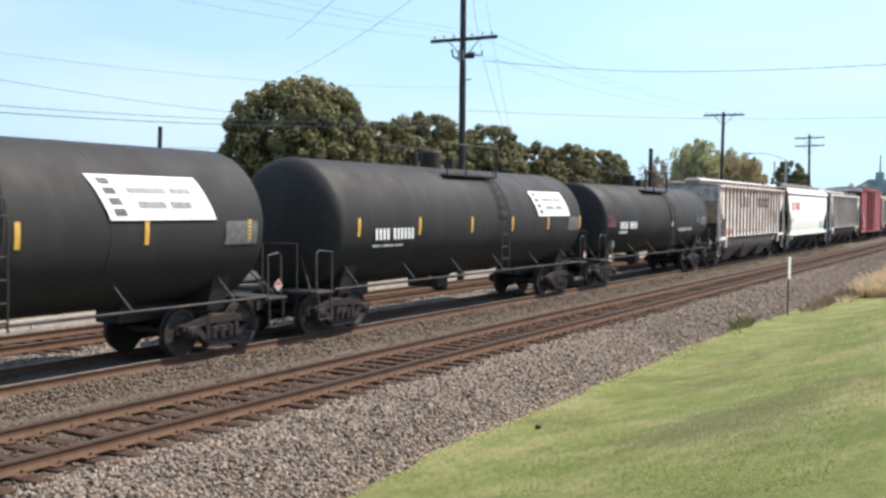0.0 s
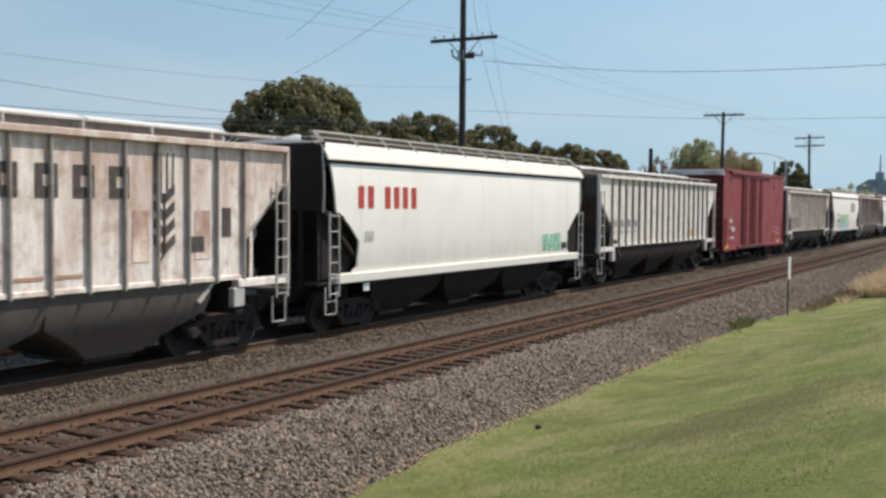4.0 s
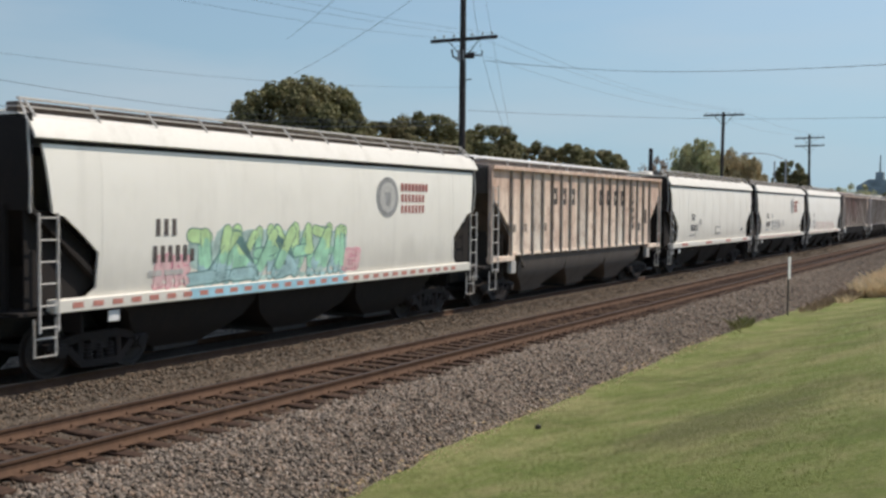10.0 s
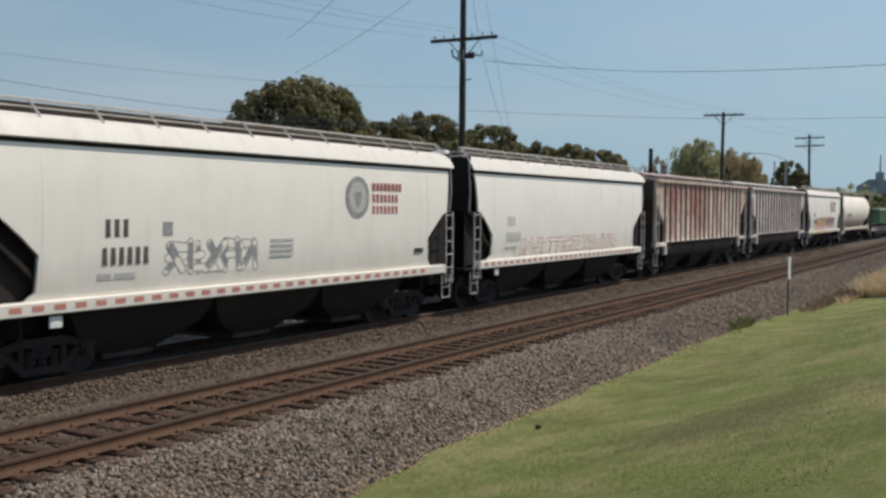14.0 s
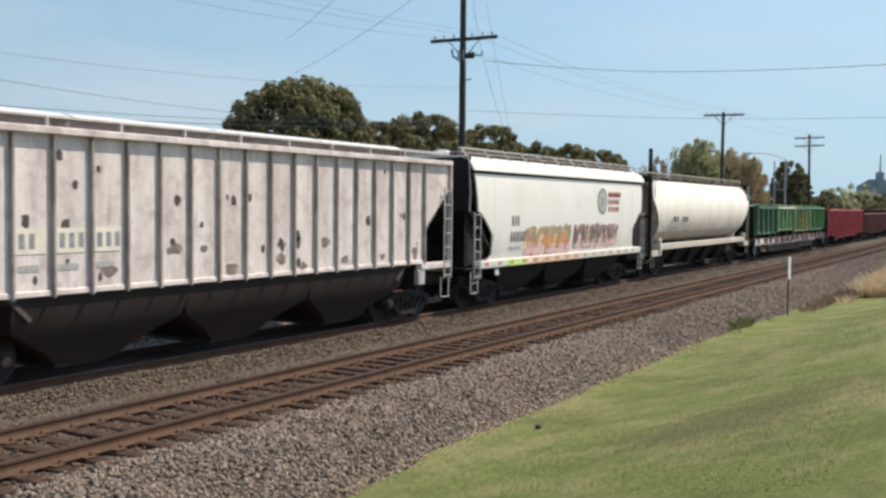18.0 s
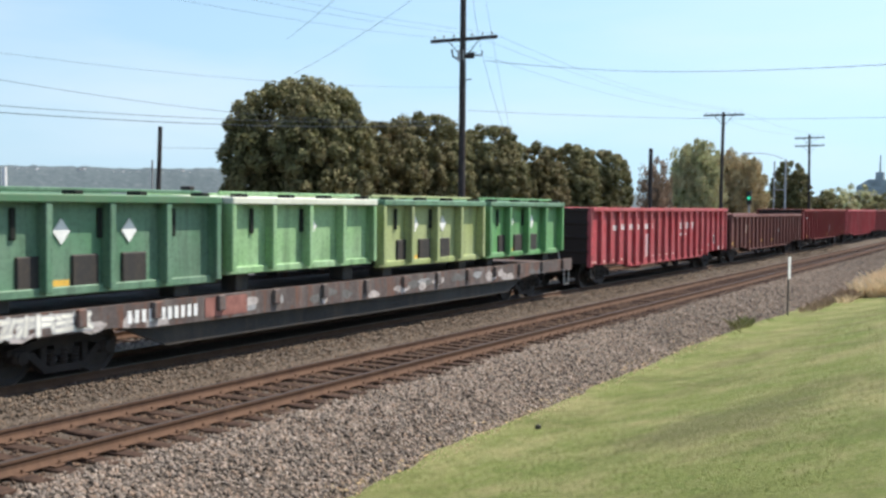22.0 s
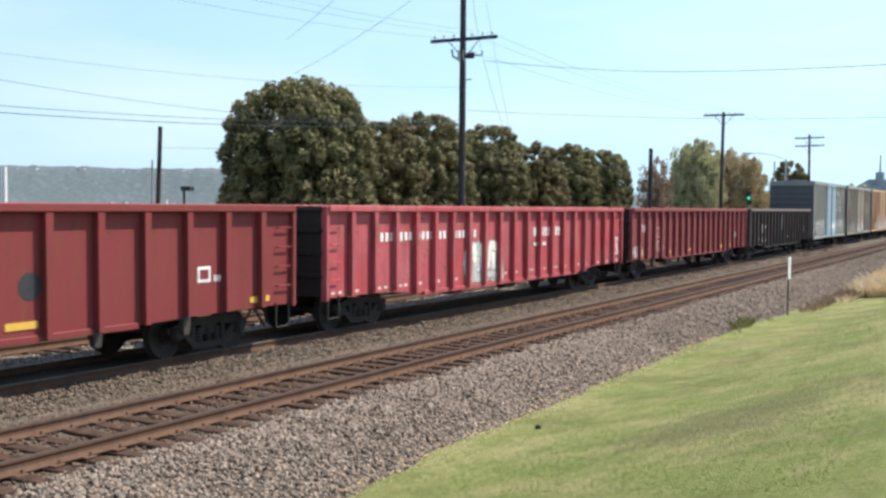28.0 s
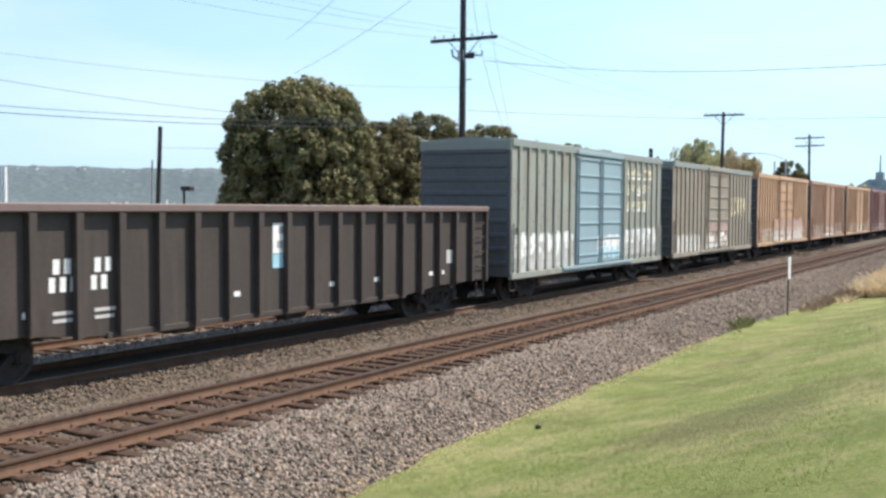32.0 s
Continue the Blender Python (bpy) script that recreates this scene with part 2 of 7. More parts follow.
LEAF = leaf_material("dark_green_leaves", (0.050, 0.052, 0.020), (0.178, 0.176, 0.072), (0.26, 0.20, 0.10))
LEAF_BROWN = leaf_material("turning_leaves", (0.055, 0.055, 0.022), (0.175, 0.160, 0.068), (0.27, 0.185, 0.095))
LEAF_OCHRE = leaf_material("ochre_leaves", (0.20, 0.17, 0.09), (0.44, 0.37, 0.20), (0.50, 0.35, 0.21))
LEAF_PALE = leaf_material("pale_green_leaves", (0.22, 0.24, 0.11), (0.46, 0.47, 0.25), (0.50, 0.40, 0.25))
LEAF_BARE = leaf_material("sparse_brown_leaves", (0.12, 0.09, 0.06), (0.30, 0.22, 0.15), (0.38, 0.25, 0.17))
STRAW = leaf_material("dry_grass_straw", (0.56, 0.44, 0.27), (0.78, 0.64, 0.42), (0.68, 0.48, 0.32))
BLADE = leaf_material("green_blades", (0.11, 0.15, 0.032), (0.19, 0.235, 0.06), (0.33, 0.29, 0.13))
WEED = leaf_material("dark_weeds", (0.08, 0.10, 0.03), (0.16, 0.19, 0.06), (0.28, 0.21, 0.11))
BARK = plain("bark", (0.07, 0.055, 0.04), 0.9, 0, 0.4)
WATER = water_material()
# distance haze is mixed into the slope's blue-grey base colours
HILL = ground_mix("haze_tinted_wooded_slope", [(0.3, (0.082, 0.108, 0.118)), (0.6, (0.120, 0.146, 0.155)), (0.8, (0.185, 0.203, 0.206))], 0.004, 0.05, (0.094, 0.122, 0.130), 1.0, 1.0, 0.3)
WHITE = paint("white_paint", (0.72, 0.72, 0.70), 0.5, grime=0.2)
DARK_STEEL = paint("dark_steel", (0.024, 0.022, 0.021), 0.72, (0.09, 0.065, 0.045), 0.5)
TRUCK_STEEL = paint("greasy_cast_steel", (0.020, 0.016, 0.015), 0.75, (0.055, 0.038, 0.032), 0.6, gloss=0.3)
DULL_STEEL = paint("dull_grey_handrail", (0.06, 0.055, 0.052), 0.7, (0.05, 0.04, 0.03), 0.5)
WHEEL = paint("wheel_steel", (0.020, 0.016, 0.014), 0.7, (0.05, 0.033, 0.026), 0.5)
GREY_STEEL = plain("galvanised_steel", (0.36, 0.37, 0.38), 0.5, 0.5)


# ---- mesh helpers ----
class Shape:
    """Collects the faces of one part."""

    def __init__(self):
        self.v, self.f = [], []

    def add(self, verts, faces):
        k = len(self.v)
        self.v += [tuple(p) for p in verts]
        self.f += [tuple(i + k for i in q) for q in faces]
        return self

    def box(self, x0, x1, y0, y1, z0, z1, c=0.0):
        """A box, its edges chamfered by c."""
        if c <= 0:
            v = [(x, y, z) for x in (x0, x1) for y in (y0, y1) for z in (z0, z1)]
            return self.add(v, [(0, 1, 3, 2), (4, 6, 7, 5), (0, 4, 5, 1), (2, 3, 7, 6), (0, 2, 6, 4), (1, 5, 7, 3)])
        v, idx = [], {}
        for i, (x, sx) in enumerate(((x0, 1), (x1, -1))):
            for j, (y, sy) in enumerate(((y0, 1), (y1, -1))):
                for k, (z, sz) in enumerate(((z0, 1), (z1, -1))):
                    for a, p in enumerate(((x, y + sy * c, z + sz * c), (x + sx * c, y, z + sz * c), (x + sx * c, y + sy * c, z))):
                        idx[i, j, k, a] = len(v)
                        v.append(p)
        f = []
        for i in (0, 1):
            f.append((idx[i, 0, 0, 0], idx[i, 0, 1, 0], idx[i, 1, 1, 0], idx[i, 1, 0, 0]))
            f.append((idx[0, i, 0, 1], idx[0, i, 1, 1], idx[1, i, 1, 1], idx[1, i, 0, 1]))
            f.append((idx[0, 0, i, 2], idx[0, 1, i, 2], idx[1, 1, i, 2], idx[1, 0, i, 2]))
            for j in (0, 1):
                f.append((idx[i, j, 0, 0], idx[i, j, 1, 0], idx[i, j, 1, 1], idx[i, j, 0, 1]))
                f.append((idx[i, 0, j, 0], idx[i, 1, j, 0], idx[i, 1, j, 2], idx[i, 0, j, 2]))
                f.append((idx[0, i, j, 1], idx[1, i, j, 1], idx[1, i, j, 2], idx[0, i, j, 2]))
                for k in (0, 1):
                    f.append((idx[i, j, k, 0], idx[i, j, k, 1], idx[i, j, k, 2]))
        return self.add(v, f)

    def prism(self, pts, lo, hi, axis="x"):
        """An outline drawn across the other two axes, drawn out from lo to hi along one axis."""
        put = {"x": lambda a, b, t: (t, a, b), "y": lambda a, b, t: (a, t, b), "z": lambda a, b, t: (a, b, t)}[axis]
        n = len(pts)
        v = [put(a, b, lo) for a, b in pts] + [put(a, b, hi) for a, b in pts]
        return self.add(v, [tuple(range(n)), tuple(range(2 * n - 1, n - 1, -1))] + [(i, (i + 1) % n, n + (i + 1) % n, n + i) for i in range(n)])

    def rod(self, a, b, r, n=6, r2=None):
        a, b = Vector(a), Vector(b)
        q = (b - a).to_track_quat("Z", "Y")
        ring = [Vector((math.cos(2 * math.pi * i / n), math.sin(2 * math.pi * i / n), 0)) for i in range(n)]
        v = [a + q @ (p * r) for p in ring] + [b + q @ (p * (r if r2 is None else r2)) for p in ring]
        return self.add(v, [tuple(range(n)), tuple(range(2 * n - 1, n - 1, -1))] + [(i, (i + 1) % n, n + (i + 1) % n, n + i) for i in range(n)])

    def path(self, pts, r, n=6):
        """One bent rod through all the points."""
        pts = [Vector(p) for p in pts]
        v, f, m = [], [], len(pts)
        q = (pts[1] - pts[0]).to_track_quat("Z", "Y")
        for j, p in enumerate(pts):
            way = (pts[min(j + 1, m - 1)] - pts[max(j - 1, 0)]).normalized()
            q = (q @ Vector((0, 0, 1))).rotation_difference(way) @ q
            v += [p + q @ Vector((r * math.cos(2 * math.pi * i / n), r * math.sin(2 * math.pi * i / n), 0)) for i in range(n)]
        for j in range(m - 1):
            f += [(j * n + i, j * n + (i + 1) % n, (j + 1) * n + (i + 1) % n, (j + 1) * n + i) for i in range(n)]
        return self.add(v, f + [tuple(range(n)), tuple(range(m * n - 1, (m - 1) * n - 1, -1))])

    def lathe(self, prof, centre, axis="x", n=24):
        """prof: (along, radius) pairs, turned about an axis through centre."""
        put = {"x": lambda t, a, b: (t, a, b), "y": lambda t, a, b: (a, t, b), "z": lambda t, a, b: (a, b, t)}[axis]
        v, f, m = [], [], len(prof)
        for t, r in prof:
            for i in range(n):
                w = 2 * math.pi * i / n
                v.append(Vector(centre) + Vector(put(t, r * math.cos(w), r * math.sin(w))))
        for j in range(m - 1):
            for i in range(n):
                k = (i + 1) % n
                f.append((j * n + i, j * n + k, (j + 1) * n + k, (j + 1) * n + i))
        f += [tuple(range(n)), tuple(range((m - 1) * n, m * n))]
        return self.add(v, f)

    def sheet(self, rows):
        """A grid of points, row by row."""
        m = len(rows[0])
        v = [p for r in rows for p in r]
        return self.add(v, [(j * m + i, j * m + i + 1, (j + 1) * m + i + 1, (j + 1) * m + i) for j in range(len(rows) - 1) for i in range(m - 1)])

    def slab(self, rows, off):
        """Two sheets, one moved by off, closed round the rim."""
        back = [[Vector(p) + Vector(off) for p in r] for r in rows]
        m, k = len(rows[0]), len(rows)
        base = len(self.v)
        self.sheet(rows)
        second = len(self.v)
        self.sheet(back)
        rim = [i for i in range(m)] + [j * m + m - 1 for j in range(1, k)] + [(k - 1) * m + i for i in range(m - 2, -1, -1)] + [j * m for j in range(k - 2, 0, -1)]
        for a, b in zip(rim, rim[1:] + rim[:1]):
            self.f.append((base + a, base + b, second + b, second + a))
        return self

    def mesh(self, name, mat, smooth=False):
        me = bpy.data.meshes.new(name)
        me.from_pydata(self.v, [], self.f)
        bm = bmesh.new()
        bm.from_mesh(me)
        bmesh.ops.recalc_face_normals(bm, faces=bm.faces)
        bm.to_mesh(me)
        bm.free()
        me.materials.append(mat)
        if smooth:
            me.polygons.foreach_set("use_smooth", [True] * len(me.polygons))
            me.set_sharp_from_angle(angle=radians(38))
        return me


def part(name, shape, mat, parent, label="", smooth=False):
    """One mesh under a thing or under a part."""
    ob = new(name, shape if isinstance(shape, bpy.types.Mesh) else shape.mesh(name, mat, smooth))
    ob.parent = parent
    return tagged(ob, label)


def thing(name, m, label, category, group="", kind=""):
    ob = new(name)
    ob.empty_display_size = 0.3
    ob.matrix_basis = m
    return tagged(ob, label, category, group, kind)


def solid(name, shape, mat, label, category, group="", kind="", smooth=False, m=None):
    ob = new(name, shape.mesh(name, mat, smooth))
    if m is not None:
        ob.matrix_basis = m
    return tagged(ob, label, category, group, kind)


def big_mesh(name, verts, faces, mat):
    """A mesh from two arrays, all faces with the same number of corners."""
    me = bpy.data.meshes.new(name)
    k = faces.shape[1]
    me.vertices.add(len(verts))
    me.vertices.foreach_set("co", verts.astype(np.float32).ravel())
    me.loops.add(faces.size)
    me.loops.foreach_set("vertex_index", faces.astype(np.int32).ravel())
    me.polygons.add(len(faces))
    me.polygons.foreach_set("loop_start", np.arange(0, faces.size, k, dtype=np.int32))
    me.update(calc_edges=True)
    me.validate()
    me.materials.append(mat)
    return me


# ---- the ground ----
def smooth_step(a, b, x):
    t = max(0.0, min(1.0, (x - a) / (b - a)))
    return t * t * (3 - 2 * t)


def toe(y):
    """x of the line where the lawn meets the ballast."""
    return -7.55 + 0.5 * smooth_step(14, 7.5, y) + 1.9 * smooth_step(28, 62, y)


def lawn_height(x, y):
    t = toe(y)
    rise = smooth_step(0, 9, x - t)
    return -0.62 + 1.75 * rise * (1 - 0.55 * smooth_step(25, 60, y)) + 0.05 * noise.noise((x * 0.35, y * 0.25, 0))


def grid(xs, ys, height):
    return [[(x, y, height(x, y)) for x in xs] for y in ys]


def spread(a, b, n, power=1.0):
    return [a + (b - a) * (i / (n - 1)) ** power for i in range(n)]


ground_sheet = Shape()
XS = [-75, -66, -62, -56, -40, -26, -23, -21.8] + spread(-21, -9.5, 4) + [-7, -3, 2, 12, 40, 160, 900]
YS = [-400, -60, -10, 0, 15, 30, 45, 60, 80, 110, 160, 260, 500, 1200, 4000]


def base_height(x, y):
    if x < -22.5:
        return -0.75 - 3.4 * smooth_step(-60, -68, x) + 0.0
    if x < -8:
        return -0.62
    return -0.95 + 1.65 * smooth_step(-6, 3, x) * (1 - 0.55 * smooth_step(25, 60, y))


ground_sheet.sheet(grid(XS, YS, base_height))
solid("ground", ground_sheet, SOIL, "dry soil and rough grass beside the tracks", "ground", kind="structure")

lawn = Shape()
lawn_rows = []
for y in spread(-12, 62, 150):
    e = toe(y) + 0.20 * noise.noise((y * 0.8, 3.3, 0)) + 0.16 * noise.noise((y * 4.0, 9.1, 0))
    lawn_rows.append([(e + (22 - e) * (i / 44) ** 2.0, y, lawn_height(e + (22 - e) * (i / 44) ** 2.0, y) + (0.02 if i else -0.03)) for i in range(45)])
lawn.sheet(lawn_rows)
solid("lawn", lawn, LAWN, "mown green lawn with dry straw-coloured patches", "lawn", kind="structure", smooth=True)


def bed_height(x, y):
    z = -0.24
    z -= 0.62 * smooth_step(-9.3, -6.6, x) * 1.0
    z -= 0.45 * smooth_step(-21.6, -23.2, x)
    for c in (NEAR_X, TX, FAR_X):
        z += (0.19 if c == TX else 0.02) * smooth_step(1.8, 1.2, abs(x - c))
    z -= 0.07 * smooth_step(0.5, 0, abs(x + 13.0) - 0.3)
    return z + 0.035 * noise.noise((x * 1.3, y * 1.3, 1.0))


bed = Shape()
bed.sheet(grid(spread(-23.4, -5.9, 60), spread(-30, 60, 150) + spread(63, 420, 60), bed_height))
solid("ballast_bed", bed, BALLAST, "grey crushed-stone railway ballast", "ballast", kind="structure", smooth=True)
solid("sea", Shape().sheet([[(-6500, -3000, -3.6), (-62, -3000, -3.6)], [(-6500, 9000, -3.6), (-62, 9000, -3.6)]]), WATER, "pale blue calm sea water of a wide sound", "water", kind="structure")


def far_shore():
    """A wooded ridge across the water, some four kilometres off."""
    rows = []
    for j in range(10):
        row = []
        for i in range(420):
            w = radians(-12 + 110 * i / 419)          # angle left of +y
            d = 3800 + 40 * j
            top = 10 + 122 * smooth_step(0.25, 0.42, w) + 12 * noise.noise((w * 5, 0.3, 0)) + 7 * noise.noise((w * 22, 1.3, 0)) + 5 * noise.noise((w * 90, 2.3, 0)) + 4 * noise.noise((w * 310, 4.3, 0)) + 14 * smooth_step(0.6, 1.0, w)
            k = smooth_step(-0.5, 8, j)
            row.append((-d * math.sin(w), d * math.cos(w), -6 + (top + 6) * k + (4 * noise.noise((w * 60, j * 0.9, 5)) if j else 0)))
        rows.append(row)
    return Shape().sheet(rows)


solid("backdrop", far_shore(), HILL, "wooded ridge across the water, tinted blue for haze", "hills", kind="structure", smooth=True)


def ridge_houses():
    """Pale houses scattered along the crest of the far ridge and its shore."""
    rng = random.Random(8)
    s = Shape()
    for i in range(190):
        w = radians(rng.uniform(26, 62))
        top = 10 + 122 * smooth_step(0.25, 0.42, w) + 12 * noise.noise((w * 5, 0.3, 0)) + 7 * noise.noise((w * 22, 1.3, 0)) + 14 * smooth_step(0.6, 1.0, w)
        low = i % 4 == 0
        d = 3795 if low else 4060
        z = rng.uniform(-3, 3) if low else top * rng.uniform(0.78, 0.90)
        x, y, k = -d * math.sin(w), d * math.cos(w), rng.uniform(3, 8)
        s.box(x - k, x + k, y - k, y + k, z - 5, z + rng.uniform(2, 5))
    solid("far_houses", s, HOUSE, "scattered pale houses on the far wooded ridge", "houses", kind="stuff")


# wall colour already greyed by the haze over the water
HOUSE = plain("haze_tinted_house_walls", (0.42, 0.42, 0.43), 0.8, 0, 0.3, 0.02)
ridge_houses()


# ---- tracks ----
def rail_profile():
    half = [(0.07, -0.172), (0.07, -0.158), (0.040, -0.135), (0.018, -0.105), (0.018, -0.060), (0.034, -0.034), (0.036, -0.004), (0.030, 0)]
    return half + [(-a, b) for a, b in reversed(half)]


TIE_MESHES = []
for k in range(5):
    random.seed(k)
    s = Shape().box(-1.28 + random.uniform(-0.05, 0.05), 1.28 + random.uniform(-0.05, 0.05), -0.115, 0.115, -0.36, -0.172, 0.012)
    TIE_MESHES.append(s.mesh("tie", TIE))
PLATE_MESH = Shape().box(-0.18, 0.18, -0.09, 0.09, -0.172, -0.158, 0.004).box(-0.11, -0.085, -0.06, -0.035, -0.16, -0.115).box(0.085, 0.11, 0.035, 0.06, -0.16, -0.115).mesh("tie_plate", RAIL)


def track(name, x, y0, y1, label, tie_from, tie_to, plates):
    t = thing(name, pose(x, 0, LIFT if x == TX else 0), label, "railway track", "parallel tracks")
    for s in (-GAUGE, GAUGE):
        part("rail", Shape().prism([(s + a, b) for a, b in rail_profile()], y0, y1, "y"), RAIL, t, "rust-brown steel rail")
        part("rail_head", Shape().box(s - 0.033, s + 0.033, y0, y1, -0.010, 0.004, 0.003), RAIL_TOP if x == TX else RAIL_DULL, t, "worn bright running surface" if x == TX else "dull brown running surface")
    rest = Shape()
    y, k = y0, 0
    random.seed(int(-x * 10))
    while y < y1:
        if tie_from < y < tie_to:
            ob = part("tie", TIE_MESHES[random.randrange(5)], None, t)
            ob.matrix_basis = pose(random.uniform(-0.04, 0.04), y, random.uniform(-0.015, 0.006), 0, 0, random.uniform(-1.5, 1.5))
            if plates and y < 32:
                for s in (-GAUGE, GAUGE):
                    part("tie_plate", PLATE_MESH, None, t).matrix_basis = pose(s, y, 0)
        elif y < 230:
            rest.box(-1.28, 1.28, y - 0.115, y + 0.115, -0.3, -0.172)
        y += 0.52 + random.uniform(-0.03, 0.03)
    tagged(part("far_ties", rest, TIE, t, "row of dark timber ties"), kind="stuff")
    return t


track("near_track", NEAR_X, -20, 420, "empty track of rusty rails on dark timber ties", 5, 75, True)
track("train_track", TX, -20, 420, "track of brown rails under the freight train", 6, 70, False)
track("far_track", FAR_X, -20, 420, "rusty rails of a side track beyond the train", 8, 60, False)


def stones(seed, mat, spread_out, label):
    """Loose crushed stones over the ballast where one can tell them apart."""
    rng = np.random.default_rng(seed)
    spots = []
    for x0, x1, y0, y1, density in spread_out:
        k = int((x1 - x0) * (y1 - y0) * density)
        spots.append(np.stack([rng.uniform(x0, x1, k), rng.uniform(y0, y1, k)], 1))
    xy = np.concatenate(spots)
    xy = xy[np.array([x < toe(y) + 0.35 for x, y in xy])]
    n = len(xy)
    z = np.array([bed_height(x, y) for x, y in xy])
    octa = np.array([(1, 0, 0), (-1, 0, 0), (0, 1, 0), (0, -1, 0), (0, 0, 1), (0, 0, -1)], float)
    tri = np.array([(0, 2, 4), (2, 1, 4), (1, 3, 4), (3, 0, 4), (2, 0, 5), (1, 2, 5), (3, 1, 5), (0, 3, 5)])
    size = rng.uniform(0.015, 0.044, (n, 1, 1)) * rng.uniform(0.6, 1.3, (n, 6, 1))
    w = rng.uniform(0, 6.28, n)
    p = octa[None] * size + rng.uniform(-0.008, 0.008, (n, 6, 3))
    c, s = np.cos(w)[:, None], np.sin(w)[:, None]
    q = np.stack([p[..., 0] * c - p[..., 1] * s, p[..., 0] * s + p[..., 1] * c, p[..., 2] * 0.95], -1)
    q += np.stack([xy[:, 0], xy[:, 1], z + 0.008], 1)[:, None]
    faces = (tri[None] + 6 * np.arange(n)[:, None, None]).reshape(-1, 3)
    ob = new("ballast_stones", big_mesh("ballast_stones", q.reshape(-1, 3), faces, mat))
    tagged(ob, label, "stones", kind="stuff")


stones(4, STONE, ((-9.9, -6.3, 7.5, 26, 560), (-9.9, -5.6, 26, 60, 240), (-9.9, -4.4, 60, 100, 60), ), "loose grey and brown crushed ballast stones")
stones(7, STONE_DUSTY, ((-13.95, -12.2, 8, 48, 400), (-13.95, -12.2, 48, 95, 120)), "dull brown-grey stones between the two nearer tracks")
# paler stones make the strip beyond the train read as sunlit
stones(6, STONE_PALE, ((-18.4, -16.2, 9, 48, 210), (-22.8, -20.2, 10, 45, 60)), "stones paled to look sunlit between the train track and the side track")
stones(5, STONE_BROWN, ((-12.3, -9.9, 6, 45, 130),), "rust-dusted brown stones between the rails")


def blades(name, boxes, mat, label, seed, lean=0.35):
    """Upright grass blades: boxes of (x0, x1, y0, y1, count, height)."""
    rng = np.random.default_rng(seed)
    verts, faces, k = [], [], 0
    for x0, x1, y0, y1, count, h in boxes:
        for _ in range(count):
            x, y = rng.uniform(x0, x1), rng.uniform(y0, y1)
            z = max(lawn_height(x, y), bed_height(x, y)) if x < -5.9 else lawn_height(x, y)
            w, hh = rng.uniform(0, 6.28), h * rng.uniform(0.5, 1.2)
            wide = 0.004 + 0.010 * min(1, h)
            dx, dy = math.cos(w) * wide, math.sin(w) * wide
            lx, ly = rng.normal(0, lean) * hh, rng.normal(0, lean) * hh
            verts += [(x - dx, y - dy, z - 0.02), (x + dx, y + dy, z - 0.02), (x + lx * 0.4 + dx * 0.7, y + ly * 0.4 + dy * 0.7, z + hh * 0.6), (x + lx, y + ly, z + hh)]
            faces.append((k, k + 1, k + 2, k + 3))
            k += 4
    ob = new(name, big_mesh(name, np.array(verts), np.array(faces), mat))
    return tagged(ob, label, "grass", kind="stuff")


# ---- poles and wires ----
POLE_X = -21.5


def utility_pole(y, top, arms, label, lean=0.0):
    p = thing("utility_pole", pose(POLE_X, y, -0.7, 0, lean), label, "utility pole", "line of utility poles")
    part("pole", Shape().rod((0, 0, 0), (0, 0, top + 0.7), 0.17, 10, 0.12), POLE, p, smooth=True)
    for z in arms:
        a = part("crossarm", Shape().box(-1.6, 1.65, -0.06, 0.06, z + 0.7 - 0.07, z + 0.7 + 0.07, 0.01), POLE, p)
        for s in (-1, 1):
            part("brace", Shape().path([(0, 0.09, z - 0.15), (s * 0.75, 0.09, z + 0.66)], 0.022, 5), POLE, a)
        for x in (-1.4, -0.95, -0.45, 0.45, 0.95, 1.4):
            part("insulator", Shape().lathe([(0, 0.02), (0.06, 0.02), (0.07, 0.05), (0.12, 0.055), (0.16, 0.03)], (x, 0, z + 0.77), "z", 8), GLASSY, a, "pale insulator")
    return p


p0 = utility_pole(40.0, 14.5, (10.25,), "tall dark wooden utility pole with one crossarm")
part("bracket", Shape().path([(-0.55, 0, 10.55), (-0.5, 0, 10.25), (0, 0, 9.95)], 0.04, 5).path([(0, 0, 10.3), (0.9, 0, 10.2), (0.95, 0, 10.4)], 0.035, 5).box(0.2, 0.55, -0.08, 0.08, 10.1, 10.36, 0.03).path([(0, 0, 10.2), (0.55, 0, 10.15), (0.55, 0, 10.35)], 0.03, 5).path([(0, 0, 9.2), (0.45, 0, 9.2)], 0.025, 5), POLE, p0)
part("transformer_hardware", Shape().box(-0.22, 0.1, -0.12, 0.12, 10.0, 10.5, 0.03), GREY_STEEL, p0)
utility_pole(84.0, 10.75, (10.5,), "dark wooden utility pole with one crossarm", 0.6)
utility_pole(123.5, 11.5, (11.1, 10.2), "distant wooden utility pole with two crossarms", -0.8)


def bare_pole(name, x, y, top, r, label, lean=(0, 0), mat=None):
    p = thing(name, pose(x, y, -0.8, lean[0], lean[1]), label, "pole")
    part("pole", Shape().rod((0, 0, 0), (0, 0, top + 0.8), r, 10, r * 0.85), mat or POLE, p, smooth=True)
    return p


bare_pole("wooden_pole", -23.2, 71.3, 7.2, 0.17, "short dark wooden pole without wires")
bare_pole("wooden_pole", -33.0, 33.3, 6.35, 0.11, "leaning dark wooden pole near the shore", (0, 2.6))
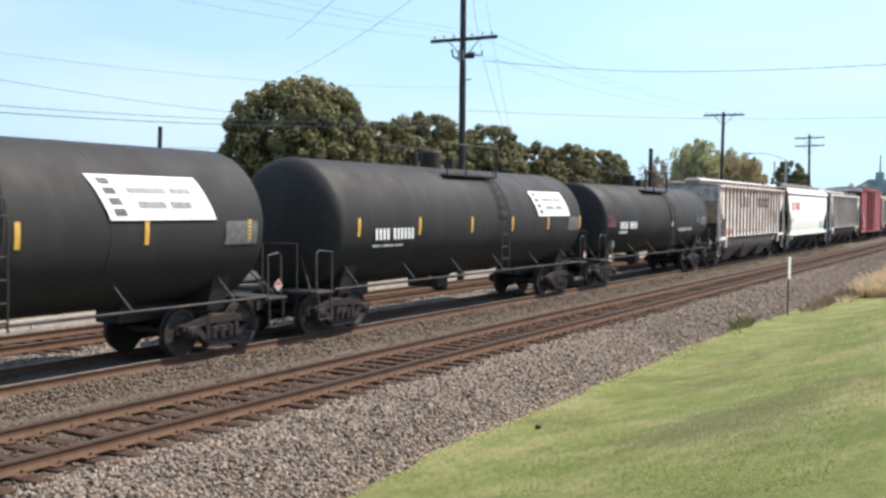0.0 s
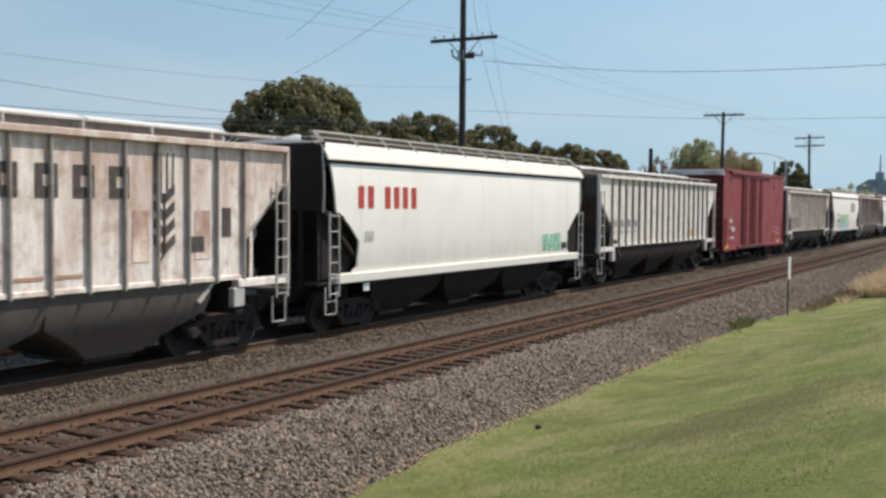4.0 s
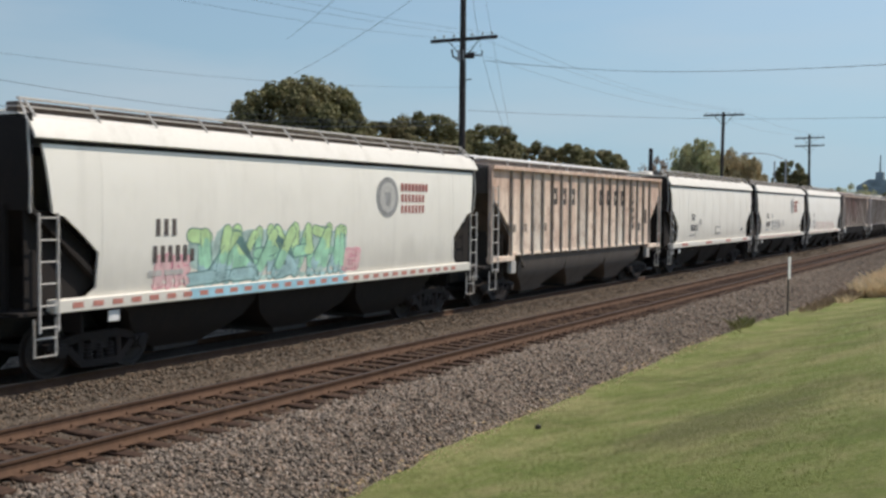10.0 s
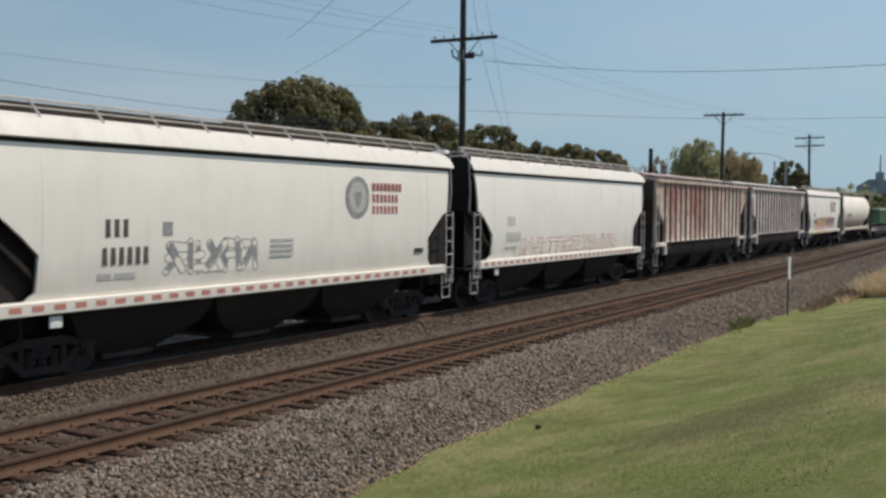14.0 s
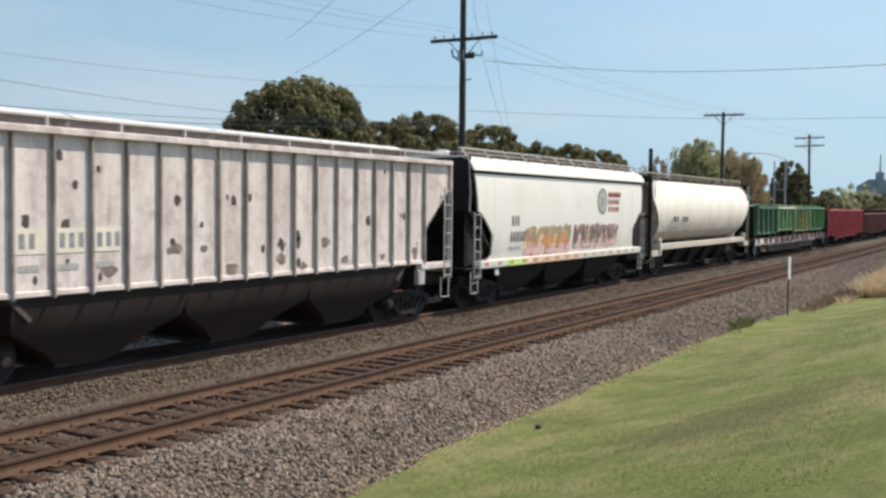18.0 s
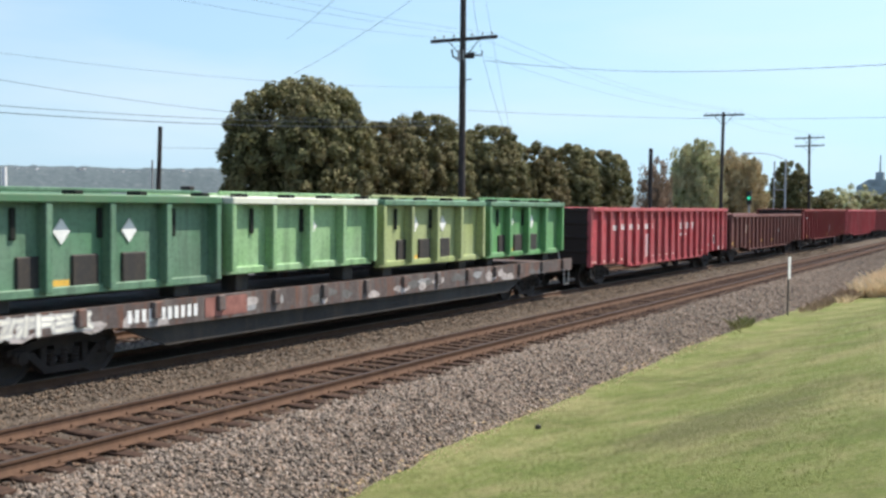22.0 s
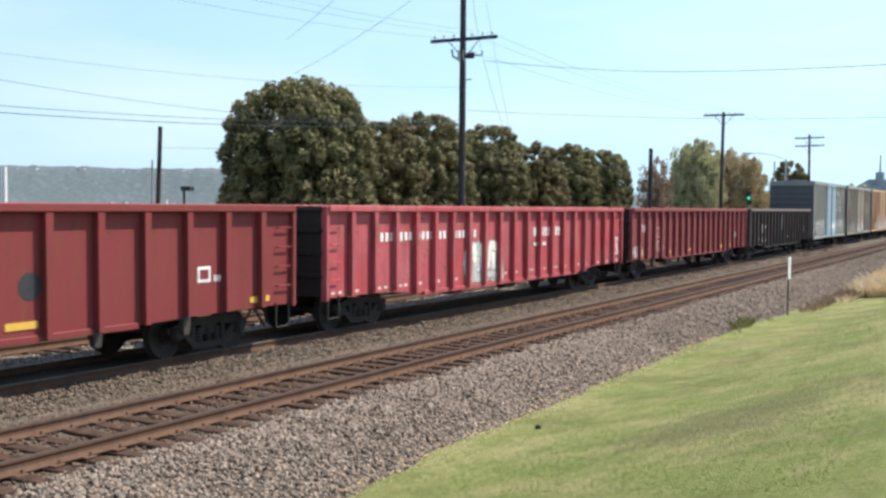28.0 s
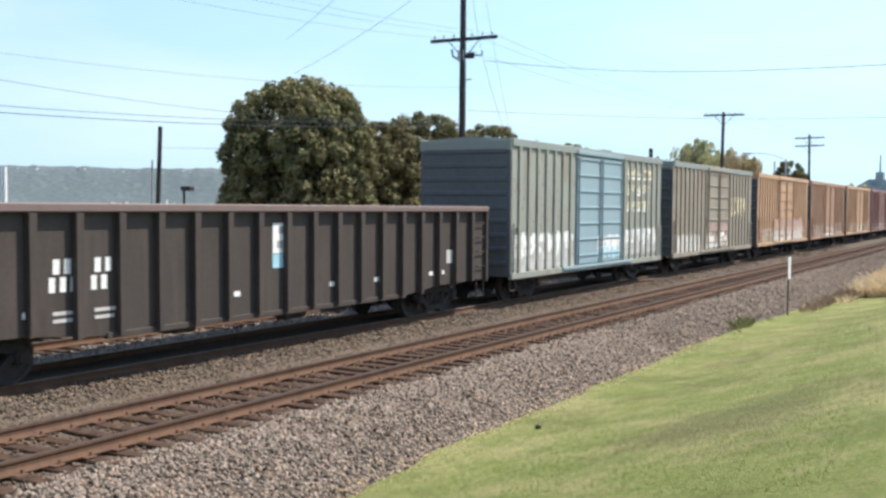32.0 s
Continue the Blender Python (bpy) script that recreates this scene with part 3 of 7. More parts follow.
bare_pole("signal_pole", -33.4, 33.4, 4.9, 0.05, "thin grey metal pole", (0, 1.5), GREY_STEEL)
bare_pole("flag_pole", -47.3, 36.8, 4.9, 0.16, "white metal pole near the pier", (0, 0), WHITE)


def wire(pts, r, label="thin dark overhead wire across the sky"):
    """A sagging wire through three or more points."""
    out = []
    a, b, c = [Vector(p) for p in pts]
    for i in range(25):
        t = i / 24
        out.append(a * (1 - t) * (1 - 2 * t) + b * 4 * t * (1 - t) + c * t * (2 * t - 1))
    solid("overhead_wire", Shape().path(out, r * 0.68, 5), WIRE, label, "wire", "overhead wires")


WIRES = (
    ((-21.5, 42.2, 9.6), (-18.1, 57.2, 10.67), (-4.35, 44.8, 8.78), 0.020),
    ((-21.5, 40.5, 7.22), (-16.8, 59.7, 8.2), (-5.3, 54.8, 7.51), 0.013),
    ((-21.05, 40.0, 10.42), (-21.05, 62, 10.1), (-21.05, 84, 10.9), 0.008),
    ((-20.1, 40.0, 10.42), (-20.1, 62, 10.0), (-20.1, 84, 10.9), 0.008),
    ((-22.9, 40.0, 10.42), (-22.9, 62, 10.1), (-22.9, 84, 10.9), 0.008),
    ((-20.1, 84, 10.9), (-20.1, 104, 10.7), (-20.1, 123.5, 11.5), 0.010),
    ((-22.9, 84, 10.9), (-22.9, 104, 10.7), (-22.9, 123.5, 11.5), 0.010),
    ((-22.9, -3, 8.4), (-22.5, 18, 6.06), (-21.6, 40, 6.75), 0.009),
    ((-21.9, -3, 5.6), (-21.7, 18, 5.38), (-21.6, 40, 6.75), 0.012),
    ((-21.5, -3, 5.4), (-21.5, 18, 5.2), (-21.5, 40, 6.60), 0.015),
    ((-22.9, -3, 7.4), (-22.4, 18, 6.75), (-21.55, 40, 8.2), 0.006),
    ((-20.1, -3, 9.6), (-20.1, 18, 9.1), (-20.1, 40, 10.42), 0.007),
    ((-21.05, -3, 9.6), (-21.05, 18, 9.1), (-21.05, 40, 10.42), 0.007),
    ((-22.9, -3, 9.6), (-22.9, 18, 9.1), (-22.9, 40, 10.42), 0.007),
    ((-15.5, 25.7, 8.9), (-19.2, 28.1, 8.34), (-23.1, 30.2, 7.74), 0.009),
    ((-17.35, 24.5, 8.85), (-20.4, 27.2, 8.79), (-22.1, 28.4, 8.63), 0.009),
    ((-20.5, 39.0, 11.67), (-20.9, 41.0, 9.11), (-21.8, 45.0, 6.42), 0.011),
    ((-20.0, 39.2, 11.67), (-20.4, 41.2, 9.11), (-21.65, 45.1, 6.69), 0.009),
    ((-35.0, 35.7, 5.6), (-34.0, 36.7, 5.62), (-32.8, 37.7, 5.61), 0.012),
)
for a, b, c, r in WIRES:
    wire((a, b, c), r)


# ---- trees ----
def tree(x, y, top, width, mat, label, seed, lumps=110, leaf=0.15, per=70, low=0.4, name="tree", ry=None, open_crown=0.0, feather=0.0):
    """A tapered trunk with limbs, and a crown of small leaves gathered in lumps."""
    rng = np.random.default_rng(seed)
    lumps = int(lumps * 1.5)
    base = -0.75
    h = top - base
    t = thing(name, pose(x, y, base), label, "tree", "trees along the shore")
    tr = Shape()
    for i in range(4):
        tr.rod((0.05 * i, 0.03 * i, h * 0.14 * i), (0.05 * (i + 1), 0.03 * (i + 1), h * 0.14 * (i + 1)), 0.24 * (1 - 0.17 * i), 8, 0.24 * (1 - 0.17 * (i + 1)))
    part("trunk", tr, BARK, t, smooth=True)
    for i in range(6):
        w = i * 1.05 + rng.uniform(-0.3, 0.3)
        z0 = h * rng.uniform(0.18, 0.45)
        p1 = (0.55 * width / 2 * math.cos(w), 0.55 * width / 2 * math.sin(w), z0 + h * rng.uniform(0.15, 0.3))
        part("limb", Shape().rod((0.1, 0.05, z0), p1, 0.10, 6, 0.045), BARK, t)
    rz = (h - low) / 2
    cz = low + rz
    rx = width / 2
    rdy = rx if ry is None else ry
    # the crown is a heap of uneven lobes, each covered with lumps of leaves
    lobes = [(0.0, 0.0, cz, 0.93, 0.97)]
    for i in range(7):
        w = i * 2.4 + rng.uniform(-0.5, 0.5)
        q = rng.uniform(0.34, 0.46)
        lobes.append((rx * q * math.cos(w), rdy * q * math.sin(w), cz + rz * rng.uniform(-0.50, 0.18), rng.uniform(0.50, 0.62), rng.uniform(0.46, 0.58)))
    pick = rng.choice(len(lobes), lumps, p=np.array([9.0] + [1.0] * 7) / 16.0)
    lb = np.array(lobes)[pick]
    u = rng.normal(size=(lumps, 3))
    u /= np.linalg.norm(u, axis=1)[:, None]
    u = np.sign(u) * np.abs(u) ** 0.80
    rad = rng.uniform(0.86, 0.96, lumps)[:, None] * (1 - open_crown * rng.uniform(0, 0.35, lumps)[:, None])
    c = lb[:, :3] + u * rad * np.stack([rx * lb[:, 3], rdy * lb[:, 3], rz * lb[:, 4]], 1)
    c[:, 2] = np.maximum(c[:, 2], low * 0.6)
    size = rng.uniform(0.22, 0.44, lumps) * (width / 6.5) ** 0.6
    fill = lumps // 4
    inner = rng.uniform(-1, 1, (fill, 3)) * np.array([rx, rdy, rz]) * 0.56 + np.array([0, 0, cz])
    c = np.concatenate([c, inner])
    size = np.concatenate([size, rng.uniform(0.6, 1.0, fill) * (width / 6.5) ** 0.6])
    k = len(c)
    v = rng.normal(size=(k, per, 3))
    v /= np.linalg.norm(v, axis=2)[..., None]
    pos = (c[:, None] + v * np.array([1, 1, 1 + feather]) * size[:, None, None] * rng.uniform(0.66, 1.08 + 0.7 * feather, (k, per, 1))).reshape(-1, 3)
    nrm = (v + rng.normal(0, 0.42, v.shape)).reshape(-1, 3)
    nrm /= np.linalg.norm(nrm, axis=1)[:, None]
    side = np.cross(nrm, rng.normal(size=nrm.shape))
    side /= np.linalg.norm(side, axis=1)[:, None]
    if feather:
        side = rng.normal(0, 0.35, side.shape) + np.array([0, 0, 1.0]) + 0.5 * (pos - np.array([0, 0, cz])) / width
        side *= (1 + feather) / np.linalg.norm(side, axis=1)[:, None]
    other = np.cross(nrm, side)
    s = leaf * rng.uniform(0.6, 1.3, (len(pos), 1))
    quad = np.stack([pos - side * s, pos + other * s * 0.55, pos + side * s, pos - other * s * 0.55], 1).reshape(-1, 3)
    faces = np.arange(len(quad)).reshape(-1, 4)
    part("crown", big_mesh("crown", quad, faces, mat), None, t, "dense leafy crown")
    return t


tree(-27.9, 36.8, 8.65, 6.95, LEAF, "large rounded dark green tree", 1, 560, 0.10, 125, 0.2)
tree(-28.2, 43.6, 7.45, 5.4, LEAF_BROWN, "green tree with browning leaves", 2, 300, 0.10, 125, 0.3)
tree(-28.2, 48.2, 8.15, 5.6, LEAF, "dark green broad-leaved tree", 3, 340, 0.10, 125, 0.3)
tree(-28.0, 55.4, 8.0, 5.2, LEAF, "tall dark green broad-leaved tree", 4, 320, 0.10, 125, 0.3)
tree(-28.1, 61.6, 7.3, 5.2, LEAF_BROWN, "green tree with browning leaves", 5, 260, 0.10, 125, 0.3)
tree(-28.0, 67.8, 7.55, 5.0, LEAF, "rounded dark green tree", 6, 280, 0.11, 125, 0.4)
tree(-28.0, 74.3, 7.55, 4.9, LEAF, "rounded olive green tree", 7, 260, 0.11, 125, 0.4)
tree(-28.0, 87.5, 7.6, 3.6, LEAF_BARE, "thin half-bare tree with few brown leaves", 8, 120, 0.09, 34, 0.8, open_crown=1.4, feather=0.5)
tree(-28.0, 100.6, 10.2, 6.2, LEAF_PALE, "tall pale green tree with a loose crown", 9, 300, 0.12, 60, 0.5, open_crown=1.0, feather=0.35)
tree(-28.0, 115.5, 10.0, 7.8, LEAF_OCHRE, "broad pale tree turning brown", 10, 300, 0.13, 60, 0.5, open_crown=1.0, feather=0.35)
tree(-28.0, 146.0, 9.7, 5.6, LEAF, "dark rounded tree beside the road", 11, 200, 0.17, 80, 0.4)
for i, (x, y, h, w) in enumerate(((-31, 150, 5.6, 8), (-29, 172, 6.2, 9), (-30, 195, 5.6, 11), (-27, 220, 6.0, 11), (-36, 262, 9.4, 16), (-30, 300, 7.6, 16))):
    tree(x, y, h, w, LEAF_PALE if i % 2 == 0 else LEAF, "distant bushy tree beyond the bend of the road", 20 + i, 60, 0.30, 50, 0.2)


# ---- the shore side ----
def lamp_post():
    p = thing("lamp_post", pose(-41.1, 43.7, -0.75), "black lamp post with a flat box head", "street lamp")
    part("post", Shape().rod((0, 0, 0), (0, 0, 4.6), 0.07, 8), DARK_STEEL, p, smooth=True)
    part("lamp_head", Shape().box(-0.1, 0.6, -0.2, 0.2, 4.5, 4.75, 0.03), DARK_STEEL, p)


lamp_post()


def pier():
    """Dark timber pier shelters at the water's edge."""
    p = thing("pier", pose(-74, 62, -3.6), "dark timber pier with open shelters over the water", "pier")
    part("deck", Shape().box(-6, 6, -12, 16, 3.2, 3.5, 0.03), POLE, p)
    for x in (-5, 0, 5):
        for y in (-11, -4, 3, 10):
            part("pile", Shape().rod((x, y, -1), (x, y, 3.3), 0.2, 8), POLE, p)
    for y0, y1, z in ((-8, 0, 5.5), (1, 5, 5.8), (6, 14, 5.3)):
        part("shelter_roof", Shape().box(-1.6, 1.6, y0, y1, z, z + 0.28, 0.05), DARK_STEEL, p)
        for y in (y0 + 0.5, y1 - 0.5):
            part("shelter_post", Shape().box(-0.12, 0.12, y - 0.12, y + 0.12, 3.5, z, 0.01), DARK_STEEL, p)


pier()


def sail_boat(x, y, h):
    b = thing("sail_boat", pose(x, y, -3.6), "small distant boat with a white sail", "boat", "boats on the sound")
    part("hull", Shape().prism([(-3.2, 0.9), (3.4, 1.0), (2.4, 0.0), (-2.8, 0.0)], -0.8, 0.8, "x"), WHITE, b)
    part("sail", Shape().prism([(-2.2, 1.6), (0.6, 1.6), (0.5, h)], -0.04, 0.04, "x"), WHITE, b)
    part("mast", Shape().rod((0, 0.65, 0.9), (0, 0.65, h + 0.3), 0.06, 6), GREY_STEEL, b)


sail_boat(-330, 340, 8.5)
sail_boat(-420, 404, 7.0)


KERB_PALE = paint("weathered_pale_timber", (0.42, 0.38, 0.34), 0.8, (0.16, 0.12, 0.10), 0.6)


def fence():
    """Low rail fence between the side track and the waterfront path."""
    f = thing("rail_fence", pose(-24.6, 0, -0.75), "low pale wooden guard rail beside the tracks", "fence")
    for i in range(30):
        part("post", Shape().box(-0.04, 0.04, 8 + i * 2.4 - 0.04, 8 + i * 2.4 + 0.04, 0, 0.44, 0.006), KERB_PALE, f)
    for z in (0.16, 0.40):
        part("fence_rail", Shape().box(-0.05, 0.05, 6, 80, z - 0.05, z + 0.05, 0.01), KERB_PALE, f)


fence()
solid("waterfront_road", Shape().sheet([[(-52, -60, -0.72), (-33, -60, -0.72)], [(-52, 200, -0.72), (-33, 200, -0.72)]]), ASPHALT, "grey asphalt waterfront road and parking", "road", kind="structure")


def car(x, y, mat, label, turn=0):
    """A parked car."""
    c = thing("car", pose(x, y, -0.72, 0, 0, turn), label, "car", "parked cars")
    part("body", Shape().prism([(-2.2, 0.35), (2.15, 0.35), (2.2, 0.75), (1.3, 0.92), (0.75, 1.42), (-0.95, 1.45), (-1.6, 0.98), (-2.2, 0.9)], -0.85, 0.85, "x"), mat, c)
    for s in (-1, 1):
        part("side_window", Shape().prism([(-1.35, 0.98), (1.0, 0.95), (0.66, 1.36), (-0.9, 1.38)], s * 0.852, s * 0.862, "x"), DARK_GLASS, c, "dark side glass")
        for y0 in (-1.35, 1.35):
            w = part("wheel", Shape().lathe([(-0.1, 0.2), (-0.1, 0.32), (0.1, 0.32), (0.1, 0.2)], (s * 0.76, y0, 0.32), "x", 16), DARK_STEEL, c)
            part("rim", Shape().lathe([(-0.105, 0.05), (-0.105, 0.19), (0.105, 0.19), (0.105, 0.05)], (s * 0.76, y0, 0.32), "x", 12), GREY_STEEL, w)


DARK_GLASS = plain("dark_glass", (0.02, 0.022, 0.025), 0.1, 0, 0.1)
car(-37, 28, WHITE, "white car parked on the waterfront road")
car(-37.5, 40, DARK_STEEL, "black car parked on the waterfront road")
car(-37.2, 34.0, GREY_STEEL, "silver car parked on the waterfront road")


def traffic_mast():
    m = thing("traffic_mast", pose(-19.4, 99.0, -0.6), "grey street light mast with a long curved arm", "street lamp")
    part("post", Shape().rod((0, 0, 0), (0, 0, 8.2), 0.11, 8, 0.08), GREY_STEEL, m, smooth=True)
    part("arm", Shape().path([(0, 0, 8.1), (-0.8, 0, 8.5), (-2.0, 0, 8.75), (-3.2, 0, 8.8)], 0.03, 6), GREY_STEEL, m)
    part("lamp_head", Shape().box(-3.9, -3.1, -0.15, 0.15, 8.7, 8.85, 0.03), GREY_STEEL, m)
    part("cross_rail", Shape().rod((-1.0, 0, 5.4), (0, 0, 5.4), 0.05, 6), GREY_STEEL, m)
    part("second_post", Shape().rod((-1.0, 0, 0), (-1.0, 0, 8.0), 0.07, 6), GREY_STEEL, m)


traffic_mast()


def traffic_signal():
    g, n, l, p = material("green_signal_light")
    p.inputs["Emission Color"].default_value, p.inputs["Emission Strength"].default_value = (0.05, 0.9, 0.5, 1), 0.6
    p.inputs["Base Color"].default_value = (0.02, 0.3, 0.15, 1)
    s = thing("traffic_signal", pose(-22.3, 97.5, -0.6), "traffic signal showing a green light", "traffic light")
    part("post", Shape().rod((0, 0, 0), (0, 0, 4.0), 0.08, 8), GREY_STEEL, s, smooth=True)
    h = part("housing", Shape().box(-0.2, 0.2, -0.15, 0.15, 4.0, 5.2, 0.03), DARK_STEEL, s)
    for k, z in enumerate((4.22, 4.6, 4.98)):
        part("lens", Shape().lathe([(-0.19, 0.13), (-0.16, 0.14), (-0.14, 0.14)], (0, 0, z), "y", 14), g if k == 1 else DARK_STEEL, h, "lit green lens" if k == 1 else "")


traffic_signal()


def house(x, y, w, d, h, ridge, label, wall=None):
    b = thing("building", pose(x, y, -0.75), label, "building")
    part("wall", Shape().box(-w / 2, w / 2, -d / 2, d / 2, 0, h, 0.02), wall or WHITE, b)
    part("roof", Shape().prism([(-w / 2 - 0.4, h), (w / 2 + 0.4, h), (0, ridge)], -d / 2 - 0.4, d / 2 + 0.4, "y"), GREY_STEEL, b)
    for i in (-1, 1):
        part("window", Shape().box(i * w / 4 - 0.5, i * w / 4 + 0.5, -d / 2 - 0.03, -d / 2 + 0.02, 1.0, 2.2, 0.01), DARK_GLASS, b)


house(-42, 144, 7, 8, 3.4, 5.0, "small white building with a grey pitched roof")


def harbour():
    """A harbour building with a mast, far along the shore, tinted grey-blue for haze."""
    b = thing("harbour_building", pose(-70, 595, -2), "distant grey-blue harbour building with a tall mast", "building")
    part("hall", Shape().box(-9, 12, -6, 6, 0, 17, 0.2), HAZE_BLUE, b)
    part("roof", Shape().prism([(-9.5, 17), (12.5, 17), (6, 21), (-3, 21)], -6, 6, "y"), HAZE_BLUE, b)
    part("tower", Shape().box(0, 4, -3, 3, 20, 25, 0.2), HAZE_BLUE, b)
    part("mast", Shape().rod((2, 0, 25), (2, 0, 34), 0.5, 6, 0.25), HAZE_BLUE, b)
    part("window_band", Shape().box(-7, 10, -6.1, -5.9, 12, 13.5), GREY_STEEL, b, "pale band of windows")


# the blue-grey holds the haze in front of the harbour building
HAZE_BLUE = plain("haze_tinted_blue_grey", (0.26, 0.31, 0.33), 0.9, 0, 0.3, 0.2)
harbour()


def gantry():
    g = thing("sign_gantry", pose(-34, 115, -0.75), "pale horizontal beam on two posts before the trees", "gantry")
    part("beam", Shape().box(-3.0, 3.0, -0.15, 0.15, 5.3, 5.75, 0.02), GREY_STEEL, g)
    for s in (-2.8, 2.8):
        part("post", Shape().box(s - 0.1, s + 0.1, -0.1, 0.1, 0, 5.3, 0.01), GREY_STEEL, g)


gantry()


RAIL_TAN_POST = plain("weathered_grey_stake", (0.11, 0.10, 0.085), 0.8, 0, 0.3)


def marker_post():
    p = thing("marker_post", pose(-7.0, 36.6, -0.75, 0, 0, -14), "slim dark trackside post with a white top", "post")
    part("stake", Shape().box(-0.022, 0.022, -0.022, 0.022, 0, 1.75, 0.004), RAIL_TAN_POST, p)
    part("white_top", Shape().box(0.024, 0.034, -0.095, 0.095, 1.4, 2.15, 0.003), WHITE, p, "white reflective blade")


marker_post()
solid("clod", Shape().lathe([(-0.03, 0.01), (-0.02, 0.05), (0.03, 0.045), (0.05, 0.01)], (-6.8, 15.35, lawn_height(-6.8, 15.35) + 0.04), "z", 7), DARK_STEEL, "small dark clod lying on the lawn", "clod")
blades("dry_grass", ((-6.1, -4.4, 45, 66, 12000, 0.66), (-5.5, -2.4, 49, 75, 14000, 0.9), (-6.3, -5.8, 42, 47, 300, 0.30)), STRAW, "tall dry straw-coloured grass at the edge of the lawn", 5)
blades("brown_weeds", ((-6.9, -6.3, 37.5, 45, 700, 0.24), (-6.4, -5.8, 43, 47, 700, 0.42)), LEAF_BARE, "low brown weeds beside the dry grass", 8)
blades("green_weeds", ((-7.7, -7.3, 31.2, 33.2, 110, 0.30), (-7.5, -7.1, 30, 35, 70, 0.10)), WEED, "thin tuft of dark weeds where lawn meets ballast", 6, 0.5)
blades("lawn_fringe", ((-7.8, -7.2, 9, 30, 1500, 0.05),), STRAW, "ragged fringe of dry short grass along the ballast", 7, 0.8)


def fallen_leaves():
    """Yellow leaves scattered along the foot of the ballast."""
    rng = random.Random(23)
    s = Shape()
    for _ in range(70):
        y = rng.uniform(9.5, 27)
        x = toe(y) + rng.gauss(-0.12, 0.16)
        z = max(bed_height(x, y), lawn_height(x, y) if x > toe(y) else -9) + 0.045
        w, k = rng.uniform(0, 6.28), rng.uniform(0.02, 0.045)
        pts = [(x + k * math.cos(w + a), y + k * (0.7 if i % 2 else 1.2) * math.sin(w + a), z + rng.uniform(0, 0.02)) for i, a in enumerate((0, 1.57, 3.14, 4.71))]
        s.add(pts, [(0, 1, 2, 3)])
    solid("fallen_leaves", s, LEAF_YELLOW, "scattered fallen yellow leaves along the lawn edge", "leaves", kind="stuff")


LEAF_YELLOW = plain("fallen_yellow_leaf", (0.52, 0.37, 0.17), 0.7, 0, 0.4, 3)
fallen_leaves()


def lawn_blades():
    """Short mown blades over the part of the lawn that lies in view."""
    rng = np.random.default_rng(12)
    n = 30000
    y = 9.5 + 34 * rng.uniform(0, 1, n) ** 1.5
    t = np.array([toe(k) for k in y])
    x = t + (4.5 + 0.12 * y) * rng.uniform(0, 1, n)
    z = np.array([lawn_height(a, b) for a, b in zip(x, y)]) + 0.015
    w = rng.uniform(0, 6.28, n)
    h = rng.uniform(0.010, 0.026, n)
    wide = rng.uniform(0.004, 0.009, n)
    dx, dy = np.cos(w) * wide, np.sin(w) * wide
    lx, ly = rng.normal(0, 0.6, n) * h, rng.normal(0, 0.6, n) * h
    v = np.stack([np.stack([x - dx, y - dy, z], 1), np.stack([x + dx, y + dy, z], 1), np.stack([x + lx, y + ly, z + h], 1)], 1)
    ob = new("lawn_grass", big_mesh("lawn_grass", v.reshape(-1, 3), np.arange(3 * n).reshape(-1, 3), BLADE))
    tagged(ob, "short mown blades of green and straw-coloured grass", "grass", kind="stuff")


lawn_blades()


# ---- the train ----
MOVING = []             # (thing, y of its middle at 0 s)
WHEELSETS = []          # (wheelset, which axle of its truck)


def rolling(name, y, label, category, group="cars of the freight train", x=TX, z=0.0):
    t = thing(name, pose(x, y, z), label, category, group)
    MOVING.append((t, x, y, z))
    return t


def side_frame_shape():
    """Cast side frame of a three-piece truck, seen along x: bowed top, dropped middle, two openings, springs, axle boxes."""
    s = Shape()
    top = [(-1.12, 0.50), (-1.12, 0.60), (-0.80, 0.66), (-0.45, 0.74), (0.45, 0.74), (0.80, 0.66), (1.12, 0.60), (1.12, 0.50), (0.80, 0.53), (0.42, 0.60), (-0.42, 0.60), (-0.80, 0.53)]
    low = [(-0.80, 0.50), (-0.66, 0.54), (-0.36, 0.27), (0.36, 0.27), (0.66, 0.54), (0.80, 0.50), (0.42, 0.15), (-0.42, 0.15)]
    s.prism(top, -0.07, 0.07).prism(low, -0.08, 0.08)
    for k in (-1, 1):
        s.box(-0.07, 0.07, k * 0.42 - 0.06, k * 0.42 + 0.06, 0.25, 0.64, 0.015)
        s.box(-0.10, 0.12, k * 0.89 - 0.15, k * 0.89 + 0.15, 0.36, 0.60, 0.03)
        s.lathe([(0.10, 0.03), (0.10, 0.11), (0.15, 0.10), (0.16, 0.04)], (0, k * 0.89, 0.46), "x", 12)
    for y in (-0.24, 0.0, 0.24):
        for z in range(4):
            s.lathe([(0.28 + z * 0.065, 0.085), (0.31 + z * 0.065, 0.095), (0.335 + z * 0.065, 0.085)], (0.0, y, 0), "z", 10)
    return s


def wheelset_shape():
    s = Shape().rod((-1.0, 0, 0), (1.0, 0, 0), 0.075, 10)
    for k in (-1, 1):
        s.lathe([(k * 0.68, 0.10), (k * 0.685, 0.30), (k * 0.675, 0.485), (k * 0.705, 0.485), (k * 0.715, 0.458), (k * 0.81, 0.452), (k * 0.81, 0.385), (k * 0.775, 0.35), (k * 0.765, 0.17), (k * 0.83, 0.15), (k * 0.83, 0.09)], (0, 0, 0), "x", 28)
        for i in range(6):
            w = i * math.pi / 3
